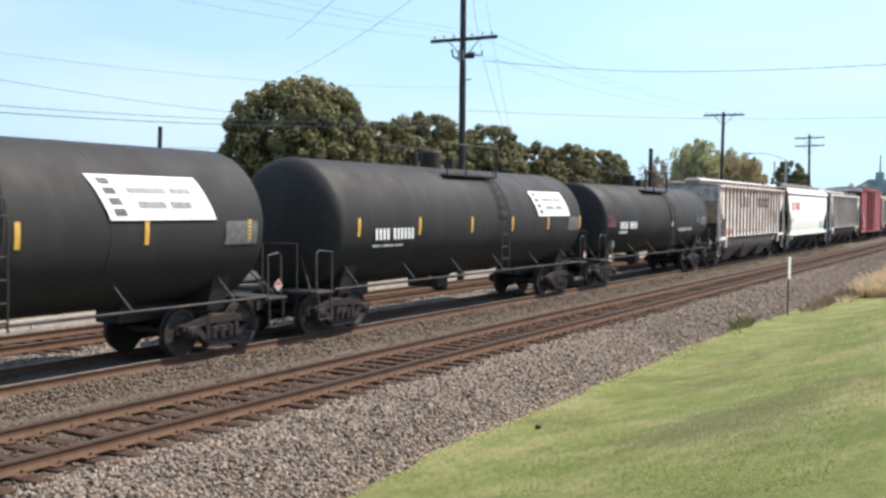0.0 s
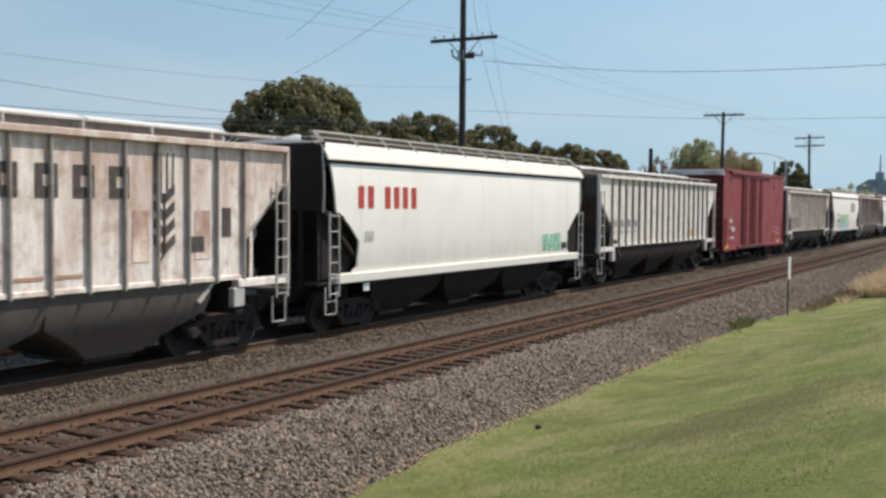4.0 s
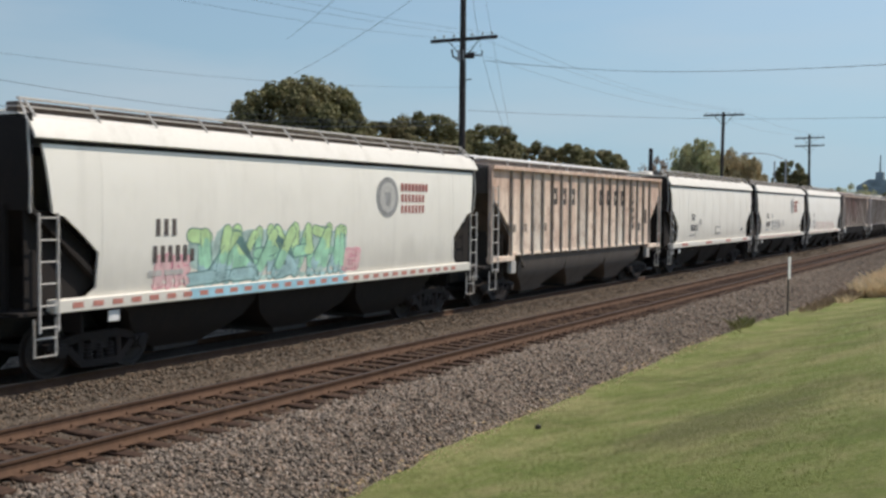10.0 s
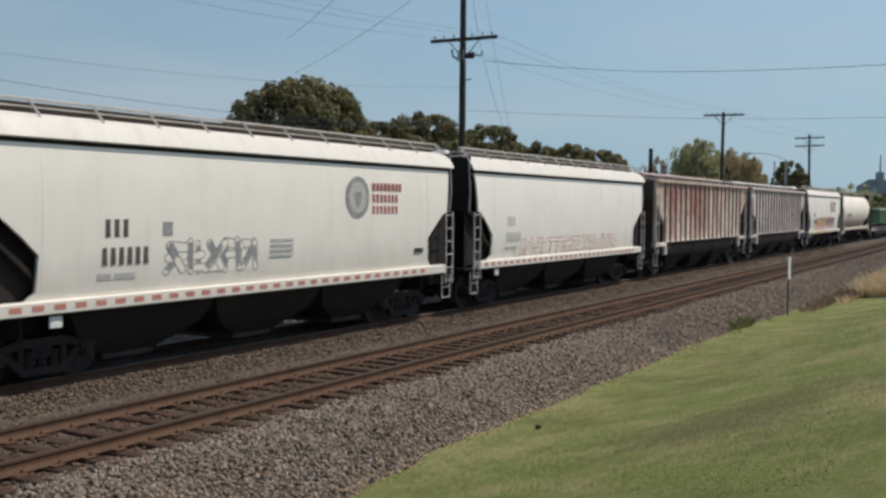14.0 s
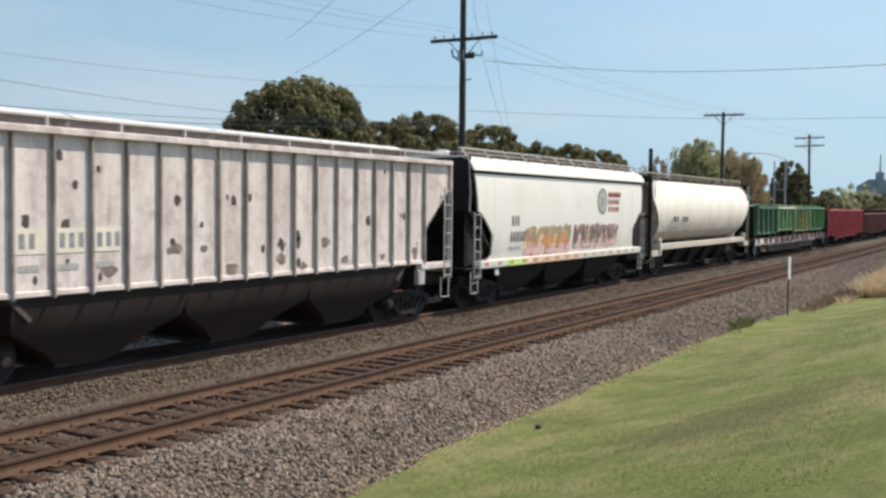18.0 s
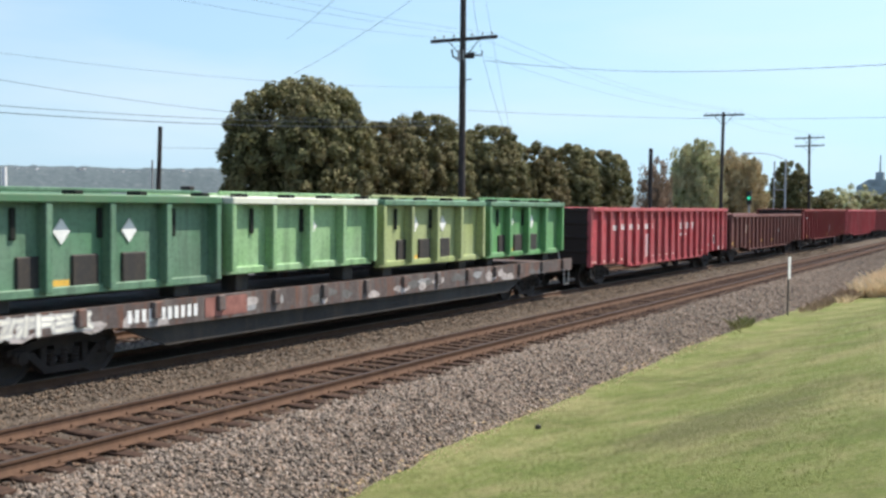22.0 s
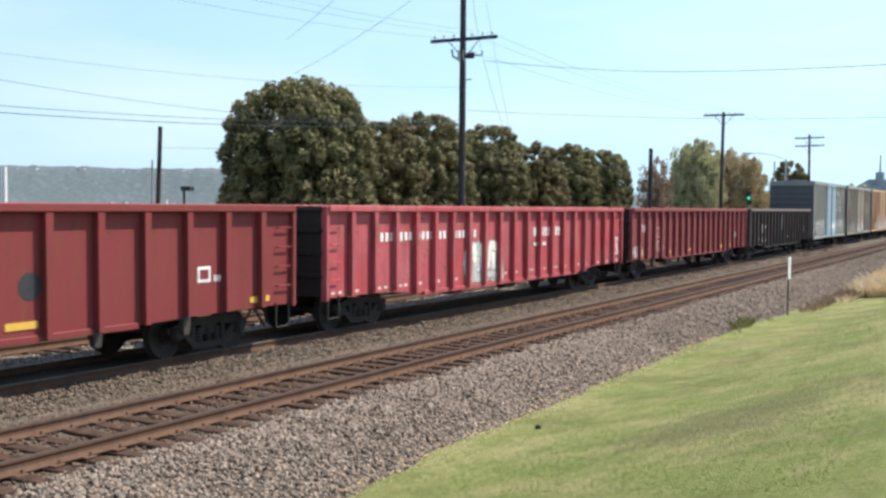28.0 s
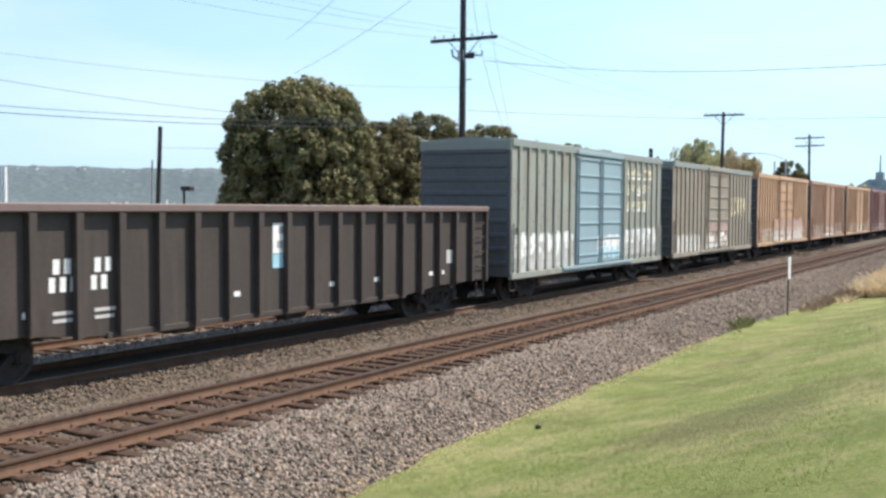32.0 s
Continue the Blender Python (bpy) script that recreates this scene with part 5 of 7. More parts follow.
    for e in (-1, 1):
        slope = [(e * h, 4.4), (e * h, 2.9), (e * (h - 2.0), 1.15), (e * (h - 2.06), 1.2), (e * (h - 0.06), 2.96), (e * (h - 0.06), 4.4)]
        # end sheet in the same near-black, standing in for its shade
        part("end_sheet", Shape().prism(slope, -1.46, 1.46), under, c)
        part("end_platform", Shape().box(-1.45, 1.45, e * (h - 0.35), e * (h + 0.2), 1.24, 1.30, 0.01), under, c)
        # added plate here too, closing the see-through gap below the end
        part("end_bulkhead", Shape().box(-1.3, 1.3, e * (h - 1.15) - 0.03, e * (h - 1.15) + 0.03, 0.85, 2.1, 0.01), under, c, "added dark plate that closes the view under the end")
        for x in (-0.85, 0.85):
            part("end_post", Shape().box(x - 0.05, x + 0.05, e * h - 0.05, e * h + 0.05, 1.28, 3.0, 0.01), under, c)
    brake_wheel(c, -0.6, -h - 0.14, 2.4, rail)
    part("roof", Shape().prism([(-1.16, 4.43), (0, 4.50), (1.16, 4.43), (1.16, 4.38), (-1.16, 4.38)], -h, h, "y"), body, c)
    q = (L - 1.6) / 3
    for i in range(3):
        part("hatch_cover", Shape().prism([(-0.34, 4.46), (-0.34, 4.58), (0, 4.66), (0.34, 4.58), (0.34, 4.46)], -h + 0.8 + i * q + 0.05, -h + 0.8 + (i + 1) * q - 0.05, "y"), body, c)
    bay = (L - 4.2) / 3
    for i in range(3):
        m = -h + 2.1 + (i + 0.5) * bay
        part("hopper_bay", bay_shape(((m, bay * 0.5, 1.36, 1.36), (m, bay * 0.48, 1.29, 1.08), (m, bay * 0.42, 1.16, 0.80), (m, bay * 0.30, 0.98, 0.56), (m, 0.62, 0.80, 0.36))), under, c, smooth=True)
        part("outlet_gate", Shape().box(-0.8, 0.8, m - 0.6, m + 0.6, 0.26, 0.38, 0.02), DARK_STEEL, c)
    part("defect_plate", Shape().box(1.5, 1.53, -h + 1.5, -h + 1.75, 1.03, 1.22, 0.01).box(1.53, 1.535, -h + 1.58, -h + 1.67, 1.08, 1.17), P_WHITE, c, "small white plate with a dark dot")
    underframe(c, L, h)
    trucks(c, h - 1.75, h + 0.6)
    return c, h


def round_hopper(f, r, label, body, under, rail):
    """Covered hopper with a rounded, tank-like body on a deep pale sill."""
    L = r - f
    h = L / 2
    c = rolling("covered_hopper", (f + r) / 2, label, "hopper car")
    prof = ((0.82, 1.50, 1.45), (1.10, 1.70, 1.38), (1.35, 2.00, 1.22), (1.51, 2.36, 0.98), (1.585, 2.74, 0.66), (1.60, 3.06, 0.36), (1.55, 3.42, 0.14), (1.43, 3.75, 0.12), (1.26, 4.02, 0.22), (1.10, 4.18, 0.36))
    for s in (1, -1):
        part("side_sheet", Shape().slab([[(s * x, -h + e, z), (s * x, h - e, z)] for x, z, e in prof[2:]], (-s * 0.05, 0, 0)), body, c, smooth=True)
        # separate sheet, so the under-curve's shade and grime get their own colour
        part("belly_sheet", Shape().slab([[(s * x, -h + e, z), (s * x, h - e, z)] for x, z, e in prof[:3]], (-s * 0.05, 0, 0)), BELLY, c, "lower body sheet with belly shade and road grime painted in", smooth=True)
        for i in range(5):
            y = -h + 2.0 + (L - 4.0) * i / 4
            part("seam", Shape().slab([[(s * (x + 0.004), y - 0.012, z), (s * (x + 0.004), y + 0.012, z)] for x, z, e in prof[1:]], (-s * 0.02, 0, 0)), body, c)
        part("side_sill", Shape().box(min(s * 1.36, s * 1.58), max(s * 1.36, s * 1.58), -h + 0.9, h - 0.9, 1.25, 1.50, 0.02), SILL_CREAM, c, "weathered cream side sill")
        part("sill_bracket", Shape().box(min(s * 1.40, s * 1.60), max(s * 1.40, s * 1.60), -h + 0.95, -h + 1.2, 1.0, 1.72, 0.04), body, c)
        part("sill_bracket", Shape().box(min(s * 1.40, s * 1.60), max(s * 1.40, s * 1.60), h - 1.2, h - 0.95, 1.0, 1.72, 0.04), body, c)
        rl = part("roof_railing", Shape().box(min(s * 1.0, s * 1.12), max(s * 1.0, s * 1.12), -h + 0.1, h - 0.1, 4.47, 4.53, 0.006).box(min(s * 0.62, s * 1.1), max(s * 0.62, s * 1.1), -h + 0.1, h - 0.1, 4.34, 4.36, 0.004), rail, c)
        part("roof_walk", Shape().box(min(s * 0.60, s * 0.98), max(s * 0.60, s * 0.98), -h + 0.2, h - 0.2, 4.20, 4.42, 0.01), ROOF_GRIME, c, "dark grating of the roof walk")
        for i in range(11):
            y = -h + 0.5 + (L - 1.0) * i / 10
            part("railing_post", Shape().box(min(s * 1.08, s * 1.12), max(s * 1.08, s * 1.12), y - 0.03, y + 0.03, 4.15, 4.5, 0.006), rail, rl)
        for e in (-1, 1):
            y0, y1 = sorted((e * (h - 0.02), e * (h - 0.42)))
            part("ladder", ladder_shape(s * 1.52, y0 + 0.03, y1 - 0.03, 0.98, 4.25, 9), rail, c)
            part("step", Shape().path([(s * 1.5, y0, 1.2), (s * 1.5, y0, 0.6), (s * 1.5, y1, 0.6), (s * 1.5, y1, 1.2)], 0.022, 5), rail, c)
            part("corner_post", Shape().box(min(s * 1.36, s * 1.50), max(s * 1.36, s * 1.50), e * h - 0.06, e * h + 0.06, 1.0, 4.35, 0.02), under, c)
            part("end_sill", Shape().box(min(s * 1.2, s * 1.55), max(s * 1.2, s * 1.55), min(e * h, e * (h - 0.9)), max(e * h, e * (h - 0.9)), 1.0, 1.25, 0.02), body, c)
    for e in (-1, 1):
        slope = [(e * (h - 0.42), 4.2), (e * (h - 0.75), 3.3), (e * (h - 2.4), 1.2), (e * (h - 2.46), 1.25), (e * (h - 0.82), 3.34), (e * (h - 0.5), 4.2)]
        part("end_sheet", Shape().prism(slope, -1.25, 1.25), BELLY, c, "sloping end sheet with shade and grime in its colour")
        part("end_frame", Shape().box(-1.4, 1.4, e * h - 0.05, e * h + 0.05, 4.05, 4.35, 0.02).box(-1.4, 1.4, e * h - 0.05, e * h + 0.05, 2.6, 2.72, 0.01), under, c)
        part("end_platform", Shape().box(-1.4, 1.4, e * (h - 0.5), e * (h + 0.2), 1.2, 1.26, 0.01), under, c)
    brake_wheel(c, -0.6, -h - 0.14, 2.2, rail)
    part("roof", Shape().prism([(-1.12, 4.17), (-0.6, 4.27), (0.6, 4.27), (1.12, 4.17), (1.1, 4.10), (-1.1, 4.10)], -h + 0.4, h - 0.4, "y"), body, c)
    for i in range(8):
        y = -h + 1.6 + (L - 3.2) * i / 7
        part("roof_hatch", Shape().lathe([(4.25, 0.34), (4.38, 0.34), (4.42, 0.28)], (0, y, 0), "z", 14), body, c)
    bay = (L - 4.6) / 5
    for i in range(5):
        m = -h + 2.3 + (i + 0.5) * bay
        part("hopper_bay", hopper_shape(m, bay * 0.5, 0.35, 1.42, 0.40, 1.25, 0.6), under, c)
    underframe(c, L, h)
    trucks(c, h - 1.9, h + 0.7)
    return c, h


def gondola(f, r, label, body, chord, panels=20, belly=True, top=3.0):
    """Open-topped gondola with outside ribs."""
    L = r - f
    h = L / 2
    c = rolling("gondola", (f + r) / 2, label, "gondola car")
    sill = 0.90
    pitch = L / panels
    low = 0.80 if belly else sill
    for s in (1, -1):
        outline = [(-h, top), (h, top), (h, sill + 0.06), (h - 2.6, sill + 0.04), (h - 4.2, low), (-h + 4.2, low), (-h + 2.6, sill + 0.04), (-h, sill + 0.06)]
        part("side_sheet", Shape().prism(outline, s * 1.44, s * 1.48), body, c)
        rib_long = Shape().prism([(-0.055, low), (0.055, low), (0.075, top - 0.1), (-0.075, top - 0.1)], 1.48, 1.615).mesh("rib", body)
        rib_short = Shape().prism([(-0.055, sill + 0.06), (0.055, sill + 0.06), (0.075, top - 0.1), (-0.075, top - 0.1)], 1.48, 1.615).mesh("rib", body)
        for i in range(1, panels):
            y = -h + i * pitch
            part("rib", rib_long if abs(y) < h - 3.6 else rib_short, None, c).matrix_basis = pose(0, y, 0) if s > 0 else Matrix.Translation((0, y, 0)) @ pose(0, 0, 0, 0, 0, 180)
        part("top_chord", Shape().box(min(s * 1.42, s * 1.60), max(s * 1.42, s * 1.63), -h, h, top - 0.13, top + 0.02, 0.02), chord, c)
        part("side_sill", Shape().box(min(s * 1.40, s * 1.52), max(s * 1.40, s * 1.52), -h + 4.3, h - 4.3, low - 0.06, low + 0.05, 0.01), body, c)
        if not belly:
            for i in range(3, panels - 2, 2):
                y = -h + i * pitch
                part("rib_foot", Shape().prism([(y - 0.10, 0.97), (y + 0.10, 0.97), (y + 0.07, 0.62), (y - 0.07, 0.62)], s * 1.40, s * 1.52), DARK_STEEL, c, "dark foot of a rib")
        for e in (-1, 1):
            part("corner_post", Shape().box(min(s * 1.42, s * 1.58), max(s * 1.42, s * 1.58), e * h - 0.06, e * h + 0.06, sill, top, 0.015), body, c)
            y0, y1 = sorted((e * (h - 0.1), e * (h - 0.52)))
            for z in (1.35, 1.75, 2.15, 2.55):
                part("grab_iron", Shape().path([(s * 1.49, y0, z), (s * 1.55, y0 + 0.02, z), (s * 1.55, y1, z), (s * 1.49, y1, z)], 0.015, 5), body, c)
            part("step", Shape().path([(s * 1.5, y0, 1.0), (s * 1.5, y0, 0.5), (s * 1.5, y1, 0.5), (s * 1.5, y1, 1.0)], 0.022, 5), DARK_STEEL, c)
    for e in (-1, 1):
        # end and end ribs get the shade colour, not the body paint
        part("end_sheet", Shape().box(-1.46, 1.46, e * h - 0.05, e * h + 0.05, sill + 0.1, top), GON_END, c)
        for z in (1.4, 1.9, 2.4, 2.86):
            part("end_rib", Shape().box(-1.46, 1.46, e * (h + 0.04) - 0.05, e * (h + 0.04) + 0.05, z, z + 0.12, 0.02), GON_END, c)
    part("floor", Shape().box(-1.44, 1.44, -h, h, 1.0, 1.06), DARK_STEEL, c)
    brake_wheel(c, -0.7, -h - 0.16, 2.4, DARK_STEEL)
    part("brake_cylinder", Shape().lathe([(-0.5, 0.1), (-0.45, 0.19), (0.3, 0.19), (0.35, 0.06), (0.8, 0.04)], (0.75, 1.2, 0.68), "y", 12), DARK_STEEL, c)
    part("brake_rigging", Shape().rod((0.4, -6, 0.72), (0.4, 6, 0.72), 0.025, 5).box(0.3, 0.9, -2.6, -2.0, 0.55, 0.85, 0.03), DARK_STEEL, c)
    underframe(c, L, h)
    trucks(c, h - 2.05, h + 0.55)
    return c, h


def boxcar(f, r, label, body, ribs, door_mat, door, roof_mat, band=None, bars=None, end_mat=None):
    """High box car. ribs: pitch of its outside posts, 0 for flat sides. door: y from, y to, of the two door leaves."""
    L = r - f
    h = L / 2
    c = rolling("boxcar", (f + r) / 2, label, "box car")
    top, sill = 5.02, 0.92
    d0, d1 = door
    for s in (1, -1):
        part("side_sheet", Shape().box(min(s * 1.50, s * 1.54), max(s * 1.50, s * 1.54), -h, h, sill, top), body, c)
        part("side_sill", Shape().box(min(s * 1.46, s * 1.60), max(s * 1.46, s * 1.60), -h, h, sill - 0.08, sill + 0.12, 0.015), body, c)
        part("roof_eave", Shape().box(min(s * 1.44, s * 1.60), max(s * 1.44, s * 1.60), -h, h, top - 0.20 if ribs else top - 0.07, top + 0.04, 0.015), roof_mat, c)
        if ribs:
            rib = Shape().prism([(-0.07, sill + 0.1), (0.07, sill + 0.1), (0.07, top - 0.18), (-0.07, top - 0.18)], 1.54, 1.60).mesh("post", body)
            y = -h + 0.55
            while y < h - 0.4:
                if not d0 - 0.1 < y < d1 + 0.1:
                    part("post", rib, None, c).matrix_basis = pose(0, y, 0) if s > 0 else Matrix.Translation((0, y, 0)) @ pose(0, 0, 0, 0, 0, 180)
                y += ribs
        mid = (d0 + d1) / 2
        for a, b in ((d0, mid), (mid, d1)):
            leaf = part("door", Shape().box(min(s * 1.53, s * 1.60), max(s * 1.53, s * 1.60), a + 0.03, b - 0.03, sill + 0.16, top - 0.26, 0.01), door_mat, c)
            for k in range(7 if ribs else 5):
                z = sill + 0.45 + k * (3.3 / (6 if ribs else 4))
                part("door_rib", Shape().box(min(s * 1.60, s * 1.635), max(s * 1.60, s * 1.635), a + 0.05, b - 0.05, z - 0.035, z + 0.035, 0.01), bars or door_mat, leaf)
            for y in ((a + 0.12, b - 0.12) if ribs else (a + 0.10, a + 0.6, b - 0.6, b - 0.10)):
                part("lock_bar", Shape().rod((s * 1.645, y, sill + 0.12), (s * 1.645, y, top - 0.3), 0.03, 6), bars or door_mat, leaf)
        part("door_track", Shape().box(min(s * 1.56, s * 1.66), max(s * 1.56, s * 1.66), d0 - 1.2, d1 + 1.2, sill + 0.02, sill + 0.12, 0.01), bars or door_mat, c)
        part("door_hood", Shape().box(min(s * 1.54, s * 1.66), max(s * 1.54, s * 1.66), d0 - 2.6 if not ribs else d0, d1 + 2.6 if not ribs else d1, top - 0.2, top - 0.06, 0.01), bars or door_mat, c)
        for e in (-1, 1):
            y0, y1 = sorted((e * (h - 0.06), e * (h - 0.46)))
            part("ladder", ladder_shape(s * 1.60, y0 + 0.03, y1 - 0.03, 1.05, 2.5 if e < 0 else 2.3, 5), body, c)
            part("step", Shape().path([(s * 1.5, y0, 1.0), (s * 1.5, y0, 0.5), (s * 1.5, y1, 0.5), (s * 1.5, y1, 1.0)], 0.022, 5), DARK_STEEL, c)
    for e in (-1, 1):
        # end_mat is a darker paint with the end's shade in it
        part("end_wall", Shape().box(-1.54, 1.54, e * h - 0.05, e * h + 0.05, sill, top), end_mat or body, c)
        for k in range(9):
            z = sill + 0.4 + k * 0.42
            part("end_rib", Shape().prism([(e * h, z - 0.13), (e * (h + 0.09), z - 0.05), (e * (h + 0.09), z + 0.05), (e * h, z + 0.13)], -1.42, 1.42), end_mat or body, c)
        part("end_top", Shape().box(-1.56, 1.56, e * (h + 0.02) - 0.06, e * (h + 0.02) + 0.06, top - 0.32, top, 0.01), band or roof_mat, c)
    roof = part("roof", Shape().prism([(-1.58, top), (0, top + 0.10), (1.58, top), (1.58, top - 0.04), (-1.58, top - 0.04)], -h - 0.04, h + 0.04, "y"), roof_mat, c)
    for i in range(12):
        y = -h + (i + 0.5) * L / 12
        part("roof_rib", Shape().prism([(-1.55, top + 0.005), (0, top + 0.105), (1.55, top + 0.005), (1.55, top + 0.045), (0, top + 0.145), (-1.55, top + 0.045)], y - 0.05, y + 0.05, "y"), roof_mat, roof)
    part("floor", Shape().box(-1.5, 1.5, -h, h, sill, sill + 0.1), DARK_STEEL, c)
    brake_wheel(c, -0.7, -h - 0.16, 2.6, DARK_STEEL)
    underframe(c, L, h)
    trucks(c, h - 2.1, h + 0.75)
    return c, h


def tank_car(f, r, label, body, radius, platform=0.0, rails=True, sign=None, stripes=(), ladder_y=0.85, top=4.12, head=0.5):
    """Black tank car. f, r: y of the tank's ends at 0 s."""
    L = r - f
    h = L / 2
    zc = top - radius
    c = rolling("tank_car", (f + r) / 2, label, "tank car")
    prof = [(-h, 0.02)] + [(-h + head * (1 - math.cos(a * math.pi / 20)), radius * math.sin(a * math.pi / 20)) for a in range(1, 11)]
    prof += [(-y, q) for y, q in reversed(prof)]
    part("tank", Shape().lathe(prof, (0, 0, zc), "y", 56), body, c, smooth=True)
    for y in (-L * 0.22, 0.35, L * 0.22):
        part("weld_band", Shape().lathe([(y - 0.03, radius), (y - 0.02, radius + 0.006), (y + 0.02, radius + 0.006), (y + 0.03, radius)], (0, 0, zc), "y", 56), body, c, smooth=True)

    def on(w, k=0.0):
        """Point of the tank's skin, w degrees above the side."""
        return (radius + k) * math.cos(radians(w)), zc + (radius + k) * math.sin(radians(w))

    def patch(y0, y1, w0, w1, k, mat, name, text, skew=0.0):
        rows = []
        for i in range(7):
            x, z = on(w0 + (w1 - w0) * i / 6, k)
            d = -skew * (w0 + (w1 - w0) * i / 6 - 20) / 31
            rows.append([(x, y0 + d, z), (x, y1 + d, z)])
        return part(name, Shape().slab(rows, (-0.004, 0, 0)), mat, c, text, smooth=True)

    dome = part("manway", Shape().lathe([(zc + radius - 0.08, 0.30), (zc + radius + 0.42, 0.30), (zc + radius + 0.46, 0.26)], (0, platform - 0.6, 0), "z", 18), body, c, smooth=True)
    part("valve", Shape().rod((0.1, platform + 0.35, zc + radius - 0.05), (0.1, platform + 0.35, zc + radius + 0.28), 0.16, 10).rod((-0.2, platform - 1.15, zc + radius - 0.05), (-0.2, platform - 1.15, zc + radius + 0.38), 0.09, 8), body, c)
    part("walkway", Shape().box(-1.05, 1.05, platform - 1.5, platform + 1.5, zc + radius * 0.83, zc + radius * 0.83 + 0.05, 0.01), body, c)
    if rails:
        t = zc + radius + 0.62
        for s in (-1, 1):
            part("platform_railing", Shape().path([(s * 1.05, platform - 1.5, t - 0.9), (s * 1.05, platform - 1.5, t), (s * 1.05, platform + 1.5, t), (s * 1.05, platform + 1.5, t - 0.9)], 0.025, 6).rod((s * 1.05, platform - 0.4, t - 0.9), (s * 1.05, platform - 0.4, t), 0.025, 6).rod((s * 1.05, platform + 1.3, t - 0.9), (s * 1.05, platform + 1.3, t), 0.02, 6), DARK_STEEL, c)
    for s in (1, -1):
        lad = Shape()
        for y in (platform + ladder_y, platform + ladder_y + 0.5):
            lad.path([(s * on(w, 0.07)[0], y, on(w, 0.07)[1]) for w in (52, 40, 28, 16, 4)] + [(s * (radius + 0.05), y, 1.05)], 0.022, 5)
        for w in (48, 38, 28, 18, 8):
            x, z = on(w, 0.07)
            lad.rod((s * x, platform + ladder_y, z), (s * x, platform + ladder_y + 0.5, z), 0.018, 5)
        for z in (2.2, 1.85, 1.5, 1.2):
            lad.rod((s * (radius + 0.05), platform + ladder_y, z), (s * (radius + 0.05), platform + ladder_y + 0.5, z), 0.018, 5)
        part("ladder", lad, DARK_STEEL, c)
        part("side_rail", Shape().path([(s * 1.46, -h + 0.2, 1.14), (s * 1.46, h - 0.2, 1.14)], 0.028, 6), DARK_STEEL, c)
        for i in range(6):
            y = -h + 1.2 + (L - 2.4) * i / 5
            x, z = on(-42, 0)
            part("rail_bracket", Shape().path([(s * 1.46, y, 1.14), (s * (x - 0.02), y - 0.22, z + 0.12)], 0.02, 5), DULL_STEEL, c)
        for e in (-1, 1):
            y = e * (h + 0.35)
            part("end_railing", Shape().path([(s * 1.42, y - e * 0.5, 1.12), (s * 1.42, y - e * 0.5, 1.98), (s * 1.36, y - e * 0.1, 2.02), (s * 1.36, y, 1.95), (s * 1.36, y, 1.12)], 0.024, 6), DULL_STEEL, c)
            part("end_brace", Shape().path([(s * 0.55, e * (h - 0.15), 1.9), (s * 1.2, y, 1.14)], 0.024, 5), DARK_STEEL, c)
            part("step", Shape().path([(s * 1.42, y - e * 0.45, 1.12), (s * 1.42, y - e * 0.45, 0.5), (s * 1.42, y, 0.5), (s * 1.42, y, 1.12)], 0.022, 5), DARK_STEEL, c)
    for e in (-1, 1):
        y = e * (h + 0.1)
        part("end_platform", Shape().box(-1.45, 1.45, y - 0.35, y + 0.35, 1.06, 1.12, 0.01), DARK_STEEL, c)
        part("head_railing", Shape().path([(-0.85, e * (h + 0.38), 1.12), (-0.85, e * (h + 0.38), 2.15), (0.85, e * (h + 0.38), 2.15), (0.85, e * (h + 0.38), 1.12)], 0.022, 6), DARK_STEEL, c)
        part("saddle", Shape().prism([(-1.0, 0.95), (1.0, 0.95), (1.25, 1.9), (0.7, 1.35), (-0.7, 1.35), (-1.25, 1.9)], e * (h - 1.25) - 0.25, e * (h - 1.25) + 0.25, "y"), body, c)
        part("stub_sill", Shape().box(-0.32, 0.32, e * (h - 1.5) - 1.6, e * (h - 1.5) + 1.6 + 0.2, 0.78, 1.12, 0.02), body, c)
    part("bottom_outlet", Shape().lathe([(0.55, 0.10), (0.60, 0.22), (0.95, 0.22), (1.1, 0.35)], (0, platform, 0), "z", 12).box(-0.5, 0.5, platform - 1.0, platform - 0.4, 0.72, 1.0, 0.03), body, c)
    brake_wheel(c, -0.7, -h - 0.5, 2.0, DARK_STEEL)
    for y in stripes:
        patch(y - 0.05, y + 0.05, -11, 5, 0.012, P_YELLOW, "reflector", "yellow reflective strip")
    if sign:
        y0, y1 = sign
        board = patch(y0, y1, 5, 36, 0.03, P_WHITE, "sign_panel", "white sign panel with grey writing", 0.34)
        for k, (a, b, w0, w1) in enumerate(((0.26, 0.62, 23, 27), (0.66, 0.86, 23, 27), (0.30, 0.55, 13, 17.5), (0.60, 0.80, 13, 17.5))):
            q = patch(y0 + (y1 - y0) * a, y0 + (y1 - y0) * b, w0, w1, 0.036, P_GREY, "sign_bar", "line of writing", 0.34)
            q.parent = board
        for w in (8, 15, 22, 29):
            q = patch(y0 + 0.16, y0 + 0.42, w, w + 4.5, 0.036, P_DIM, "sign_symbol", "small grey symbol", 0.34)
            q.parent = board
    y = h + 0.12
    q = part("placard", Shape().prism([(y - 0.14, 1.36), (y, 1.22), (y + 0.14, 1.36), (y, 1.50)], 1.47, 1.48), P_PLACARD, c, "dull pinkish diamond placard")
    part("placard_half", Shape().prism([(y - 0.09, 1.37), (y + 0.09, 1.37), (y, 1.46)], 1.48, 1.484), P_RED, q, "red upper half")
    patch(h - 1.55, h - 0.62, -13, 4, 0.012, P_DIM, "data_panel", "grey data panel with small writing")
